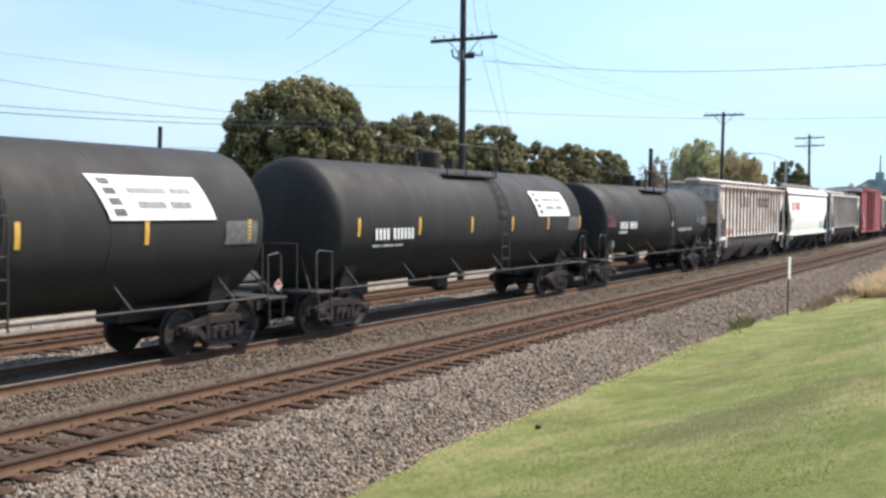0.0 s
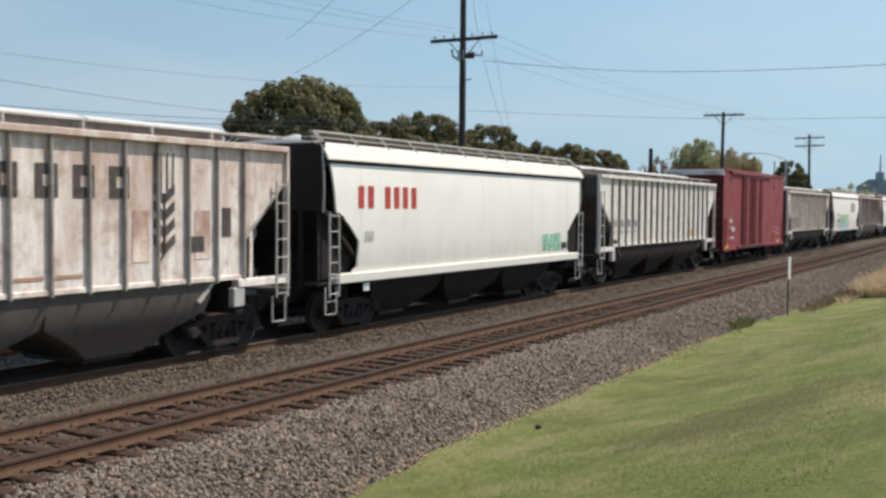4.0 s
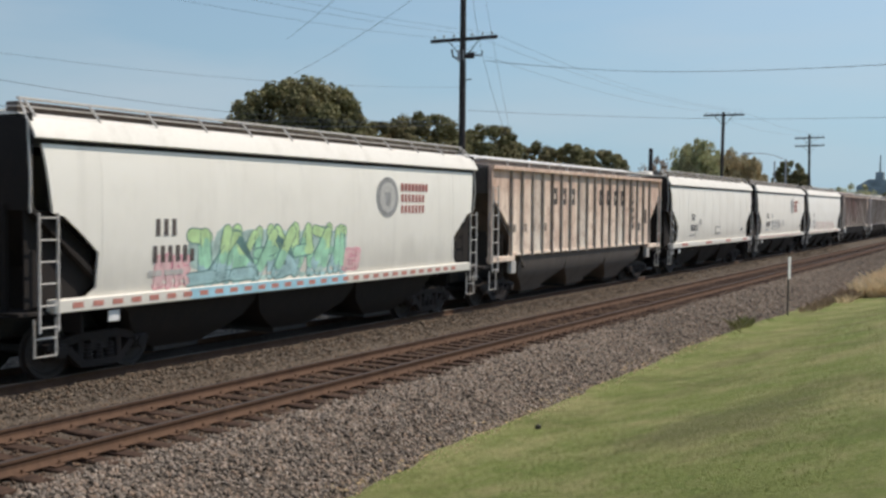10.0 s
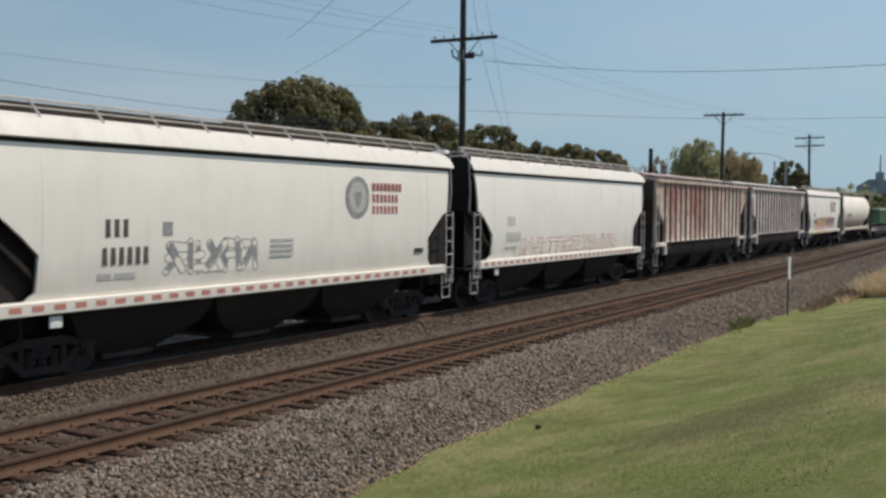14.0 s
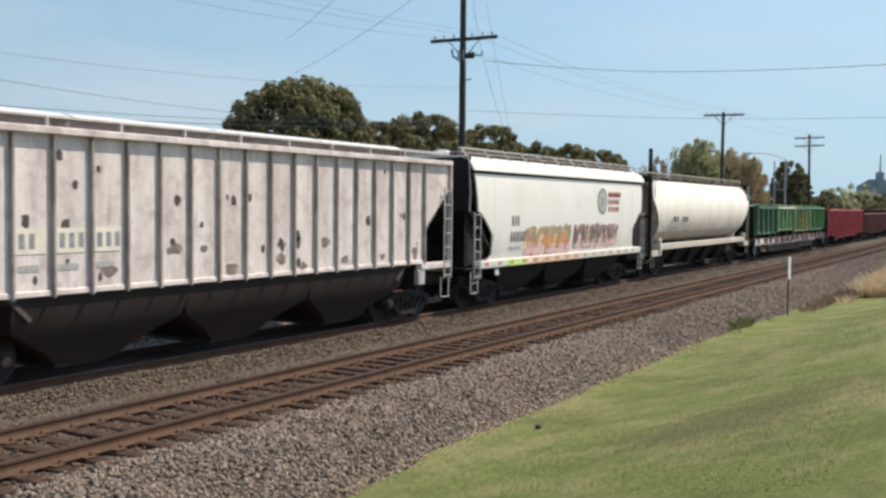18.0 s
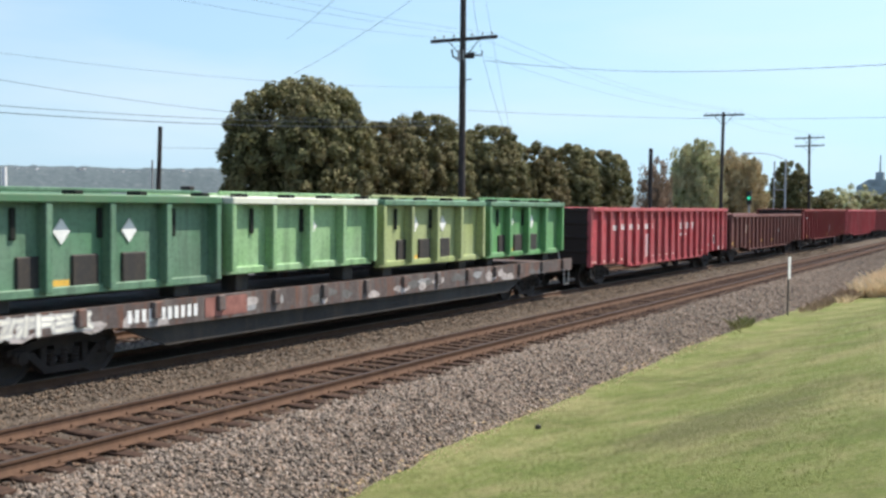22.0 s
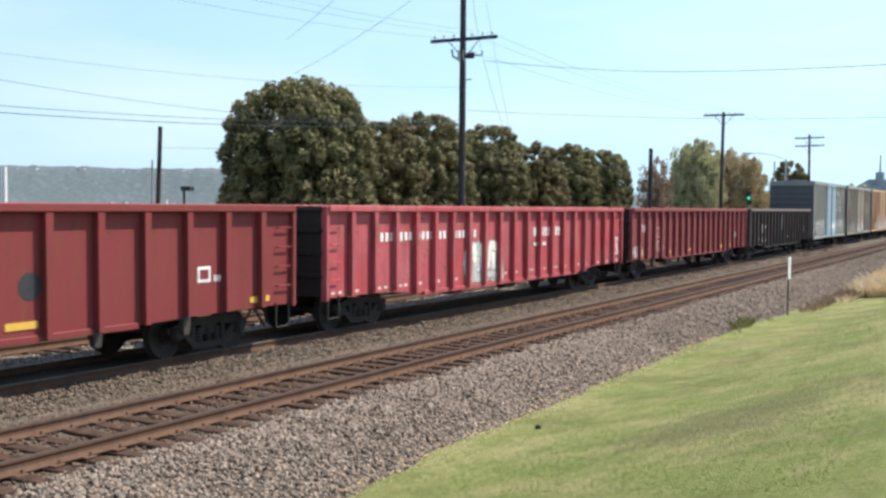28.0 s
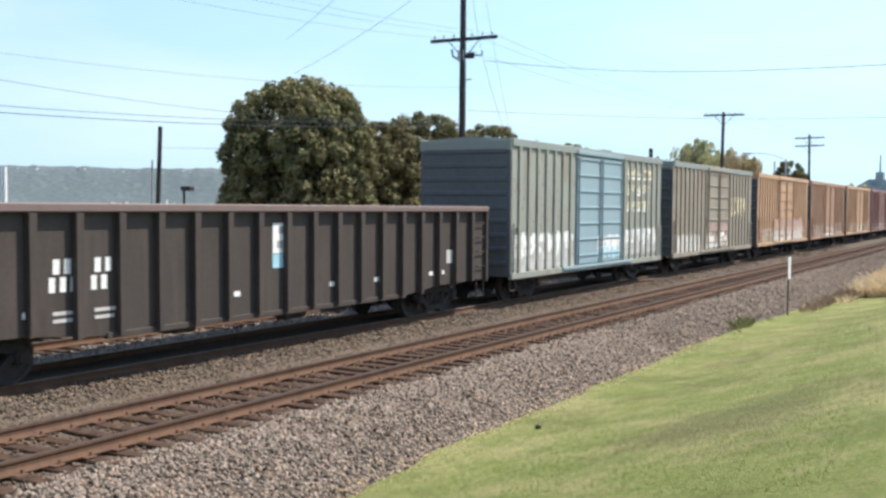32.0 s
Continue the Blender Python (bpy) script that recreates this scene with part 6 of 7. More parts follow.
    trucks(c, h - 1.1, h + 0.85)
    return c, h, patch


def flat_car(f, r, label, body):
    L = r - f
    h = L / 2
    c = rolling("flat_car", (f + r) / 2, label, "flat car")
    part("deck", Shape().box(-1.45, 1.45, -h, h, 1.06, 1.18, 0.02), body, c)
    for s in (1, -1):
        part("side_sill", Shape().prism([(-h, 0.92), (-h + 3.2, 0.92), (-h + 4.0, 0.84), (h - 4.0, 0.84), (h - 3.2, 0.92), (h, 0.92), (h, 1.30), (-h, 1.30)], s * 1.46, s * 1.56), body, c)
        for i in range(14):
            y = -h + 0.8 + (L - 1.6) * i / 13
            part("stake_pocket", Shape().box(min(s * 1.54, s * 1.64), max(s * 1.54, s * 1.64), y - 0.10, y + 0.10, 1.0, 1.30, 0.02), body, c)
        for e in (-1, 1):
            y0, y1 = sorted((e * (h - 0.1), e * (h - 0.5)))
            part("step", Shape().path([(s * 1.5, y0, 1.0), (s * 1.5, y0, 0.45), (s * 1.5, y1, 0.45), (s * 1.5, y1, 1.0)], 0.022, 5), GREY_STEEL, c)
    part("end_railing", Shape().path([(1.3, h - 0.4, 1.2), (1.3, h - 0.75, 2.0), (0.9, h - 0.75, 2.0)], 0.025, 5), GREY_STEEL, c)
    part("truss", Shape().prism([(-6.5, 0.95), (6.5, 0.95), (4.5, 0.62), (-4.5, 0.62)], -0.45, 0.45), DARK_STEEL, c)
    for s in (1, -1):
        part("fish_belly_sill", Shape().prism([(-h + 3.4, 0.92), (h - 3.4, 0.92), (h - 4.6, 0.46), (-h + 4.6, 0.46)], s * 1.28, s * 1.40), DARK_STEEL, c, "deep dark side beam")
    underframe(c, L, h)
    trucks(c, h - 2.6, h + 0.65)
    return c, h


def waste_box(f, r, label, body, lid, pockets=True, low=1.58, white_lid=False):
    """Steel waste container with tapered ends, ribs, lifting pockets and a hazard diamond."""
    L = r - f
    h = L / 2
    z0, z1 = low - 1.30, 1.84
    c = rolling("waste_container", (f + r) / 2, label, "container", "containers on the flat car", z=1.30)
    for s in (1, -1):
        part("side_sheet", Shape().prism([(-h, z1), (h, z1), (h, z0), (-h, z0)], s * 1.36, s * 1.42), body, c)
        for i in range(5):
            y = -h + 0.07 + (L - 0.14) * i / 4
            part("rib", Shape().box(min(s * 1.42, s * 1.64), max(s * 1.42, s * 1.64), y - 0.065, y + 0.065, z0 + 0.02, z1 - 0.1, 0.012), body, c)
        part("top_rail", Shape().box(min(s * 1.34, s * 1.66), max(s * 1.34, s * 1.66), -h, h, z1 - 0.12, z1 + 0.02, 0.02), lid, c)
        part("bottom_rail", Shape().box(min(s * 1.34, s * 1.50), max(s * 1.34, s * 1.50), -h, h, z0 - 0.05, z0 + 0.10, 0.02), body, c)
        if pockets:
            for y in (-h + L * 0.22, -h + L * 0.42, -h + L * 0.62):
                part("fork_pocket", Shape().box(min(s * 1.40, s * 1.46), max(s * 1.40, s * 1.47), y - 0.28, y + 0.28, z0 - 0.06, z0 + 0.60, 0.02), DARK_STEEL, c, "dark fork pocket opening")
        for y in ((-h + L * 0.33, -h + L * 0.60) if pockets else (-h + L * 0.55,)):
            k = 0.17
            part("hazard_diamond", Shape().prism([(y - k, z1 - 0.58), (y, z1 - 0.58 - k * 1.25), (y + k, z1 - 0.58), (y, z1 - 0.58 + k * 1.25)], s * 1.43, s * 1.445), P_WHITE, c, "white diamond placard")
        for y in (-h + L * 0.16, -h + L * 0.48, -h + L * 0.80):
            part("latch", Shape().box(min(s * 1.42, s * 1.47), max(s * 1.42, s * 1.47), y - 0.07, y + 0.04, z1 - 0.70, z1 - 0.2, 0.015), BIN_END, c)
        if pockets:
            part("label_plate", Shape().box(min(s * 1.42, s * 1.43), max(s * 1.42, s * 1.43), -h + L * 0.30, -h + L * 0.36, z0 + 0.05, z0 + 0.2), P_YELLOW, c, "small yellow plate")
        for y in (-h + 0.5, h - 0.9):
            part("side_foot", Shape().box(min(s * 0.9, s * 1.3), max(s * 0.9, s * 1.3), y, y + 0.4, 0, z0, 0.02), DARK_STEEL, c)
    for e in (-1, 1):
        # wall, ribs and bars share a colour that holds the end's shade
        part("end_wall", Shape().box(-1.38, 1.38, e * h - 0.05, e * h + 0.05, z0, z1), BIN_END, c, "end wall with its shade painted dark green")
        for x in (-1.0, -0.35, 0.35, 1.0):
            part("end_rib", Shape().box(x - 0.07, x + 0.07, min(e * h, e * (h + 0.09)), max(e * h, e * (h + 0.09)), z0, z1, 0.01), BIN_END, c)
        for z in (z0 + 0.35, z0 + 0.9, z1 - 0.25):
            part("end_bar", Shape().box(-1.38, 1.38, min(e * h, e * (h + 0.07)), max(e * h, e * (h + 0.07)), z - 0.06, z + 0.06, 0.01), BIN_END, c)
    for x in (-0.68, 0.0, 0.68):
        for z in (z0 + 0.62, z0 + 1.12):
            part("end_plate", Shape().box(x - 0.15, x + 0.15, -h - 0.066, -h - 0.052, z - 0.14, z + 0.14, 0.004), P_DIM, c, "dull grey plate")
    for y in (-h + 0.4, -h + L * 0.37, -h + L * 0.63, h - 0.4):
        part("lid_clamp", Shape().box(1.30, 1.62, y - 0.09, y + 0.09, z1 + 0.01, z1 + 0.09, 0.015), BIN_END, c)
    part("lid", Shape().prism([(-1.42, z1), (0, z1 + 0.06), (1.42, z1), (1.42, z1 - 0.04), (-1.42, z1 - 0.04)], -h, h, "y"), lid, c, "pale lid" if white_lid else "steel lid")
    part("lid_frame", Shape().path([(1.2, -h + 0.1, z1 + 0.1), (1.2, h - 0.1, z1 + 0.1)], 0.035, 5).path([(-1.2, -h + 0.1, z1 + 0.1), (-1.2, h - 0.1, z1 + 0.1)], 0.035, 5), body, c)
    part("floor", Shape().box(-1.36, 1.36, -h, h, z0, z0 + 0.06), DARK_STEEL, c)
    return c


# paints
G_ROSE = plain("spray_rose", (0.72, 0.48, 0.48), 0.6, 0, 0.2, 3)
G_TEAL = plain("spray_dark_teal", (0.11, 0.21, 0.20), 0.6, 0, 0.4, 3)
G_LIMEMINT = plain("spray_lime_mint", (0.50, 0.70, 0.36), 0.6, 0, 0.25, 3)
G_AQUA = plain("spray_aqua", (0.36, 0.54, 0.56), 0.6, 0, 0.3, 3)
G_BUFF = plain("spray_buff", (0.66, 0.58, 0.36), 0.6, 0, 0.25, 3)
G_TAN = plain("spray_olive_tan", (0.42, 0.34, 0.20), 0.6, 0, 0.3, 3)
G_SMOKE = plain("spray_smoke", (0.18, 0.13, 0.11), 0.6, 0, 0.3, 3)
G_SAGE = plain("spray_sage_blue", (0.42, 0.56, 0.52), 0.6, 0, 0.4, 2.5)
TANK_BLACK = paint("tank_black", (0.019, 0.018, 0.017), 0.66, (0.05, 0.043, 0.037), 0.35, fade=0.1, gloss=0.34)
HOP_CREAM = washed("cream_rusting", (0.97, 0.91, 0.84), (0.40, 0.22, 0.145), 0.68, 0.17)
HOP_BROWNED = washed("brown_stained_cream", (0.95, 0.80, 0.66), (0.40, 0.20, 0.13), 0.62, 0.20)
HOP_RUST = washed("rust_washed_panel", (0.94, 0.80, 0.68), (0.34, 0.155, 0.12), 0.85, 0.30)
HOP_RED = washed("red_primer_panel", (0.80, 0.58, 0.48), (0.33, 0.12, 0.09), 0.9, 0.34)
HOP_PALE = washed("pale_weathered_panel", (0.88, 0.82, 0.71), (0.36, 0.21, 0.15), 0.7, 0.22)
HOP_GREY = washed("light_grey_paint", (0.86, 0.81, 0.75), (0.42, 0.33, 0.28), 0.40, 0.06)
# dark posts: their shaded sides and soot lines are both in this colour
POST_PALE = washed("shade_and_soot_posts", (0.50, 0.45, 0.40), (0.13, 0.09, 0.07), 0.75, 0.1)
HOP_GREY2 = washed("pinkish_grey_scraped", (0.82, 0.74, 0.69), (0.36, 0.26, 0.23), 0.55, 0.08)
P_SMUDGE = plain("brown_grime", (0.24, 0.19, 0.165), 0.8, 0, 0.4, 6)
P_SOOT = plain("lettering_sooty_brown", (0.10, 0.085, 0.08), 0.7, 0, 0.35)
P_WASH = plain("rust_brown_wash", (0.42, 0.25, 0.16), 0.7, 0, 0.4, 4)
P_PALE = plain("pale_cream_patch", (0.78, 0.72, 0.60), 0.6, 0, 0.12, 4)
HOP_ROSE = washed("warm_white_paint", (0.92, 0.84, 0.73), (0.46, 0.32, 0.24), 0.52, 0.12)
HOP_WHITE = stained("hopper_white", (0.88, 0.84, 0.76), (0.44, 0.40, 0.34), 1.4, 2.3, 0.30)
HOP_WHITE2 = stained("hopper_bright_white", (0.91, 0.88, 0.81), (0.46, 0.42, 0.36), 1.4, 2.3, 0.28)
HOP_GREEN = stained("pale_grey_white", (0.86, 0.825, 0.75), (0.42, 0.385, 0.33), 1.4, 2.4, 0.34)
# darker towards the bottom: grime, and shade of the rounded body painted in
HOP_IVORY = stained("ivory_paint", (0.90, 0.84, 0.72), (0.30, 0.235, 0.18), 1.5, 2.7, 0.55)
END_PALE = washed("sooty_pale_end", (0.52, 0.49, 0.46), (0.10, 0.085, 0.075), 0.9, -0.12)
# near-black stands in for shade on hopper bays, ends and cutouts
UNDER = paint("shade_black_paint", (0.019, 0.016, 0.015), 0.85, (0.04, 0.029, 0.024), 0.5, gloss=0.25)
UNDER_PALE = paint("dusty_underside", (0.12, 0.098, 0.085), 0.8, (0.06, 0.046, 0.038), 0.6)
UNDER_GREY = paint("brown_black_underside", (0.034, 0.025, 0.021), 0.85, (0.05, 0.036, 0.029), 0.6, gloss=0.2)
HATCH_WHITE = paint("hatch_white", (0.70, 0.69, 0.66), 0.5, (0.4, 0.34, 0.3), 0.3)
HATCH_ROSE = paint("hatch_rust_pink", (0.48, 0.34, 0.30), 0.6, (0.3, 0.2, 0.17), 0.5, 0.2)
RAIL_TAN = paint("tan_ladders", (0.40, 0.36, 0.30), 0.6, (0.15, 0.11, 0.08), 0.5)
RAIL_WHITE = paint("rail_white", (0.52, 0.50, 0.47), 0.6, (0.2, 0.15, 0.12), 0.5)
BOX_RED = paint("oxide_red_paint", (0.24, 0.031, 0.033), 0.6, (0.17, 0.036, 0.032), 0.3, 0.0, fade=0.06, rust_colour=(0.10, 0.04, 0.03))
# the red of the sides, darkened to paint the end in shade
BOX_RED_END = paint("shaded_red_end", (0.105, 0.020, 0.020), 0.8, (0.05, 0.018, 0.016), 0.5, gloss=0.2)
BOX_RED_BAR = paint("dark_red_rods", (0.18, 0.030, 0.030), 0.6, (0.1, 0.04, 0.03), 0.4)
GON_RED = paint("gondola_red", (0.425, 0.052, 0.062), 0.6, (0.22, 0.060, 0.062), 0.65, 0.17, fade=0.34, rust_colour=(0.17, 0.055, 0.050), gloss=0.3)
GON_BROWN = paint("gondola_brown", (0.160, 0.053, 0.041), 0.65, (0.12, 0.06, 0.05), 0.5, 0.25, rust_colour=(0.09, 0.045, 0.035))
GON_MAROON = paint("gondola_maroon", (0.205, 0.036, 0.036), 0.65, (0.11, 0.038, 0.03), 0.42, 0.12, fade=0.05, gloss=0.25)
GON_DARK_RED = paint("gondola_dark_red", (0.225, 0.050, 0.053), 0.65, (0.15, 0.055, 0.053), 0.45, 0.1, fade=0.05, gloss=0.25)
GON_BLACK = paint("gondola_charcoal", (0.055, 0.045, 0.040), 0.7, (0.10, 0.08, 0.068), 0.4, gloss=0.2)
GON_CHORD = paint("worn_brown_chord", (0.15, 0.105, 0.095), 0.6, (0.10, 0.07, 0.06), 0.4)
FLAT_BROWN = paint("flat_car_brown", (0.075, 0.057, 0.052), 0.75, (0.22, 0.19, 0.175), 0.6, 0.3)
BIN_GREEN = paint("container_green", (0.10, 0.225, 0.125), 0.55, (0.015, 0.03, 0.02), 0.6, fade=0.45)
BIN_BRIGHT = paint("container_bright_green", (0.24, 0.44, 0.19), 0.5, (0.03, 0.06, 0.03), 0.6, fade=0.45)
BIN_OLIVE = paint("container_yellow_green", (0.34, 0.40, 0.16), 0.55, (0.05, 0.06, 0.03), 0.6, fade=0.4)
BIN_LEAF = paint("container_leaf_green", (0.12, 0.33, 0.11), 0.5, (0.02, 0.05, 0.02), 0.6, fade=0.4)
# blackened green for the shaded container ends; latches and clamps share it
BIN_END = paint("shade_dark_green", (0.013, 0.019, 0.015), 0.8, (0.02, 0.019, 0.016), 0.5, gloss=0.2)
BIN_LID = paint("container_dark_lid", (0.06, 0.16, 0.075), 0.6, (0.12, 0.15, 0.09), 0.4)
LID_PALE = paint("container_pale_lid", (0.60, 0.62, 0.52), 0.6, (0.3, 0.32, 0.22), 0.3)
BOX_GREY = paint("boxcar_grey_green", (0.26, 0.28, 0.24), 0.6, (0.2, 0.17, 0.13), 0.45, 0.1)
BOX_BLUE = paint("boxcar_door_blue", (0.22, 0.32, 0.36), 0.55, (0.3, 0.33, 0.34), 0.4)
BOX_ROOF = paint("boxcar_roof_grey", (0.21, 0.24, 0.22), 0.6, (0.2, 0.19, 0.17), 0.4)
BOX_TAN = paint("boxcar_tan_grey", (0.27, 0.245, 0.19), 0.6, (0.2, 0.14, 0.1), 0.5, 0.15)
BOX_ORANGE = paint("boxcar_faded_orange", (0.45, 0.28, 0.155), 0.6, (0.25, 0.14, 0.08), 0.45, 0.15)
BOX_ORANGE2 = paint("boxcar_brown_orange", (0.36, 0.215, 0.125), 0.6, (0.2, 0.1, 0.07), 0.45, 0.15)
# dark slate that paints the rear boxcars' ends as shaded
BOX_END = paint("shaded_boxcar_end", (0.085, 0.095, 0.105), 0.7, (0.06, 0.055, 0.05), 0.5)
BOX_DULL_RED = paint("boxcar_dull_red", (0.22, 0.105, 0.085), 0.6, (0.2, 0.14, 0.12), 0.4)

# -- tank cars
t0, h, patch = tank_car(1.2, 16.9, "black tank car with a white sign panel and yellow strips", TANK_BLACK, 1.53, sign=(3.25, 5.85), stripes=(-3.8, -1.1, 1.57, 4.25, 7.0))
t1, h, patch = tank_car(18.85, 34.0, "black tank car with a white sign panel and a railed platform", TANK_BLACK, 1.53, sign=(3.4, 5.95), stripes=(-6.5, -3.75, -0.9, 1.7, 4.36, 7.05))
lettering(t1, -5.79, 2.2, 0.27, (4, 6), P_WHITE, 1.522, "white reporting marks", 0.62)
lettering(t1, -5.8, 2.03, 0.09, (6, 8, 6), P_FAINT, 1.44, "small grey writing", 0.7)
t2, h, patch = tank_car(36.2, 50.6, "older black tank car with a low platform", TANK_BLACK, 1.42, rails=True, stripes=(), top=3.95, head=0.26)
lettering(t2, -5.45, 2.2, 0.27, (4, 4), P_WHITE, 1.412, "white reporting marks", 0.85)
lettering(t2, -5.5, 2.02, 0.10, (4, 8), P_FAINT, 1.375, "small grey writing", 0.7)
lettering(t2, 1.0, 2.22, 0.20, (4,), P_WHITE, 1.412, "white writing", 0.5)
lettering(t2, 2.3, 2.0, 0.14, (5, 8, 6), P_FAINT, 1.372, "faded writing", 0.7)
mark(t2, 5.0, 5.4, 2.36, 2.60, P_DIM, 1.425, "grey data panel", "data_panel")
graffiti(t2, -6.85, -6.0, 2.28, 2.74, (P_MAROON, P_PINKISH, P_MAROON), 1.42, 71, "faded pink sprayed scrawl", 3)
part("placard", Shape().box(1.40, 1.415, -6.42, -6.12, 1.52, 1.76, 0.004), P_DIM, t2, "small grey placard")
part("placard_bracket", Shape().box(1.37, 1.40, -6.30, -6.24, 1.0, 1.6, 0.003), P_DIM, t2)


def soo(c, h, y_first, mat):
    """Large dark letters, one to a panel, and small rows under them."""
    pitch = (2 * h - 2.72) / 17
    for y in (-3.42, -2.66, -1.9, 0.86, 1.62, 2.36, 3.12):
        y -= 0.12
        mark(c, y + 0.15, y + pitch - 0.18, 3.10, 3.64, mat, 1.506, "large dark letter", "letter_block")
        mark(c, y + 0.30, y + pitch - 0.33, 3.28, 3.46, HOP_PALE, 1.509, "pale centre of the letter block", "letter_centre")
    y = 4.42
    ear = part("ear_mark", Shape().path([(1.508, y - 0.16, 1.92), (1.508, y - 0.02, 2.1), (1.508, y, 2.4), (1.508, y, 3.2)], 0.03, 4), mat, c, "dark painted ear-shaped mark")
    for z in (2.2, 2.5, 2.8, 3.1):
        part("ear_grain", Shape().prism([(y - 0.26, z + 0.28), (y - 0.26, z + 0.10), (y, z - 0.10), (y + 0.26, z + 0.10), (y + 0.26, z + 0.28), (y, z + 0.08)], 1.507, 1.512), mat, ear)
    for k in (-0.2, -0.07, 0.07, 0.2):
        part("ear_awn", Shape().prism([(y + k - 0.022, 3.25), (y + k + 0.022, 3.25), (y + k * 1.15 + 0.018, 3.92), (y + k * 1.15 - 0.018, 3.92)], 1.507, 1.512), mat, ear)
    mark(c, 5.05, 5.45, 2.12, 2.42, mat, 1.507, "dark square patch", "painted_patch")
    mark(c, 5.95, 6.2, 2.4, 2.95, mat, 1.507, "dark oblong patch", "painted_patch")
    for i, k in ((0, 2), (1, 2), (2, 1), (3, 2), (4, 1)):
        lettering(c, -h + 1.36 + i * pitch + 0.14, 2.26, 0.24, (k,), mat, 1.506, "dark reporting marks")


# -- hoppers ahead of the red boxcar
c, h = ribbed_hopper(52.0, 67.8, "rust-streaked cream covered hopper with dark lettering", HOP_CREAM, UNDER_PALE, HATCH_WHITE, RAIL_WHITE, posts=POST_PALE, ends=END_PALE)
soo(c, h, 0, P_SOOT)
for i in range(3, 12):
    y = -h + 1.36 + i * (2 * h - 2.72) / 17
    mark(c, y + 0.10, y + 0.64, 1.80, 1.86, P_WASH, 1.506, "thin brown stain line", "stain")
for i in (0, 1):
    y = -h + 1.36 + i * (2 * h - 2.72) / 17
    mark(c, y + 0.08, y + 0.66, 1.66, 1.96, P_WASH, 1.506, "rust-brown patch", "rust_patch")
for i in (13, 15):
    mark(c, -h + 1.36 + i * 0.77 + 0.2, -h + 1.36 + i * 0.77 + 0.6, 2.0, 2.9, HOP_RUST, 1.506, "rust-brown patch", "rust_patch")
c, h = smooth_hopper(69.2, 84.2, "white smooth-sided covered hopper with red lettering", HOP_WHITE2, UNDER, RAIL_WHITE, 3)
lettering(c, -6.3, 2.95, 0.52, (2, 4), P_RED, 1.578, "red lettering", 0.78)
lettering(c, -6.0, 2.2, 0.22, (3,), P_FAINT, 1.565, "faded marks")
graffiti(c, 4.2, 5.6, 1.62, 2.15, (HOP_WHITE2, G_MINT, G_GREEN), 1.56, 3, "small green sprayed lettering", 5)
mark(c, 5.73, 6.15, 1.66, 1.86, P_BLACK, 1.55, "small black label", "label")
c, h = ribbed_hopper(85.9, 101.7, "light grey ribbed covered hopper with orange patches", HOP_GREY, UNDER_GREY, HATCH_WHITE, RAIL_WHITE, posts=POST_PALE)
pitch = (2 * h - 2.72) / 17
for i, w, k in ((0, 0.24, 0.95), (5, 0.30, 0.42), (9, 0.26, 0.38)):
    mark(c, -h + 1.36 + i * pitch + 0.06, -h + 1.36 + i * pitch + 0.06 + w, 1.66, 1.66 + k, P_PEEL, 1.506, "faded orange patch", "colour_patch")
mark(c, -h + 1.6, -h + 1.95, 1.64, 1.82, P_BLACK, 1.512, "dark label", "label")
mark(c, 3.85, 4.35, 1.80, 2.06, P_YELLOW, 1.506, "yellow and black label", "label")
for i in range(4):
    lettering(c, -h + 1.36 + i * pitch + 0.12, 2.28, 0.28, (3,), P_GREY, 1.509, "grey reporting marks", 0.6)
    lettering(c, -h + 1.36 + i * pitch + 0.16, 2.05, 0.10, (5,), P_FAINT, 1.509, "small faded writing", 0.7)
mark(c, h - 1.36, h - 1.18, 1.66, 2.5, P_YELLOW, 1.44, "orange-yellow end strip", "colour_patch")

# -- red boxcar
c, h = boxcar(103.4, 118.15, "tall oxide-red boxcar with double doors and a white end band", BOX_RED, 0, BOX_RED, (-3.5, 1.0), BOX_RED, WHITE, BOX_RED_BAR, BOX_RED_END)
lettering(c, -5.95, 2.28, 0.20, (2,), P_WHITE, 1.545, "white lettering", 1.3)
lettering(c, -6.0, 1.82, 0.26, (6,), P_WHITE, 1.545, "white number", 0.7)
lettering(c, -5.92, 1.42, 0.14, (3, 3, 1), P_WHITE, 1.545, "small white writing", 0.8)
mark(c, -h + 0.15, -h + 0.95, 0.98, 1.16, P_YELLOW, 1.60, "yellow and black label", "label")
mark(c, h - 2.0, h - 1.3, 1.0, 1.16, P_YELLOW, 1.60, "yellow and black label", "label")
lettering(c, 4.6, 1.85, 0.10, (4, 5), P_SALMON, 1.545, "small pale writing", 0.8)
lettering(c, 4.6, 1.60, 0.10, (5, 3), P_SALMON, 1.545, "small pale writing", 0.8)
mark(c, 5.72, 6.06, 1.52, 1.86, P_WHITE, 1.545, "white data label", "label")
mark(c, 5.77, 6.01, 1.58, 1.80, P_BLACK, 1.551, "black field of the label", "label_field")
mark(c, 5.72, 6.06, 1.40, 1.46, P_SALMON, 1.545, "line of writing", "lettering")
for y in (-6.6, -4.3, 2.1, 3.6, 4.75, 6.3):
    mark(c, y, y + 0.07, 1.18, 1.62, P_SALMON, 1.545, "faded upright reflective strip", "reflector")
for a, b in ((-1.35, -0.55), (0.55, 1.25)):
    part("lettering_mark", Shape().box(a, b, -h - 0.086, -h - 0.080, 4.80, 4.88), P_GREY, c, "small writing")
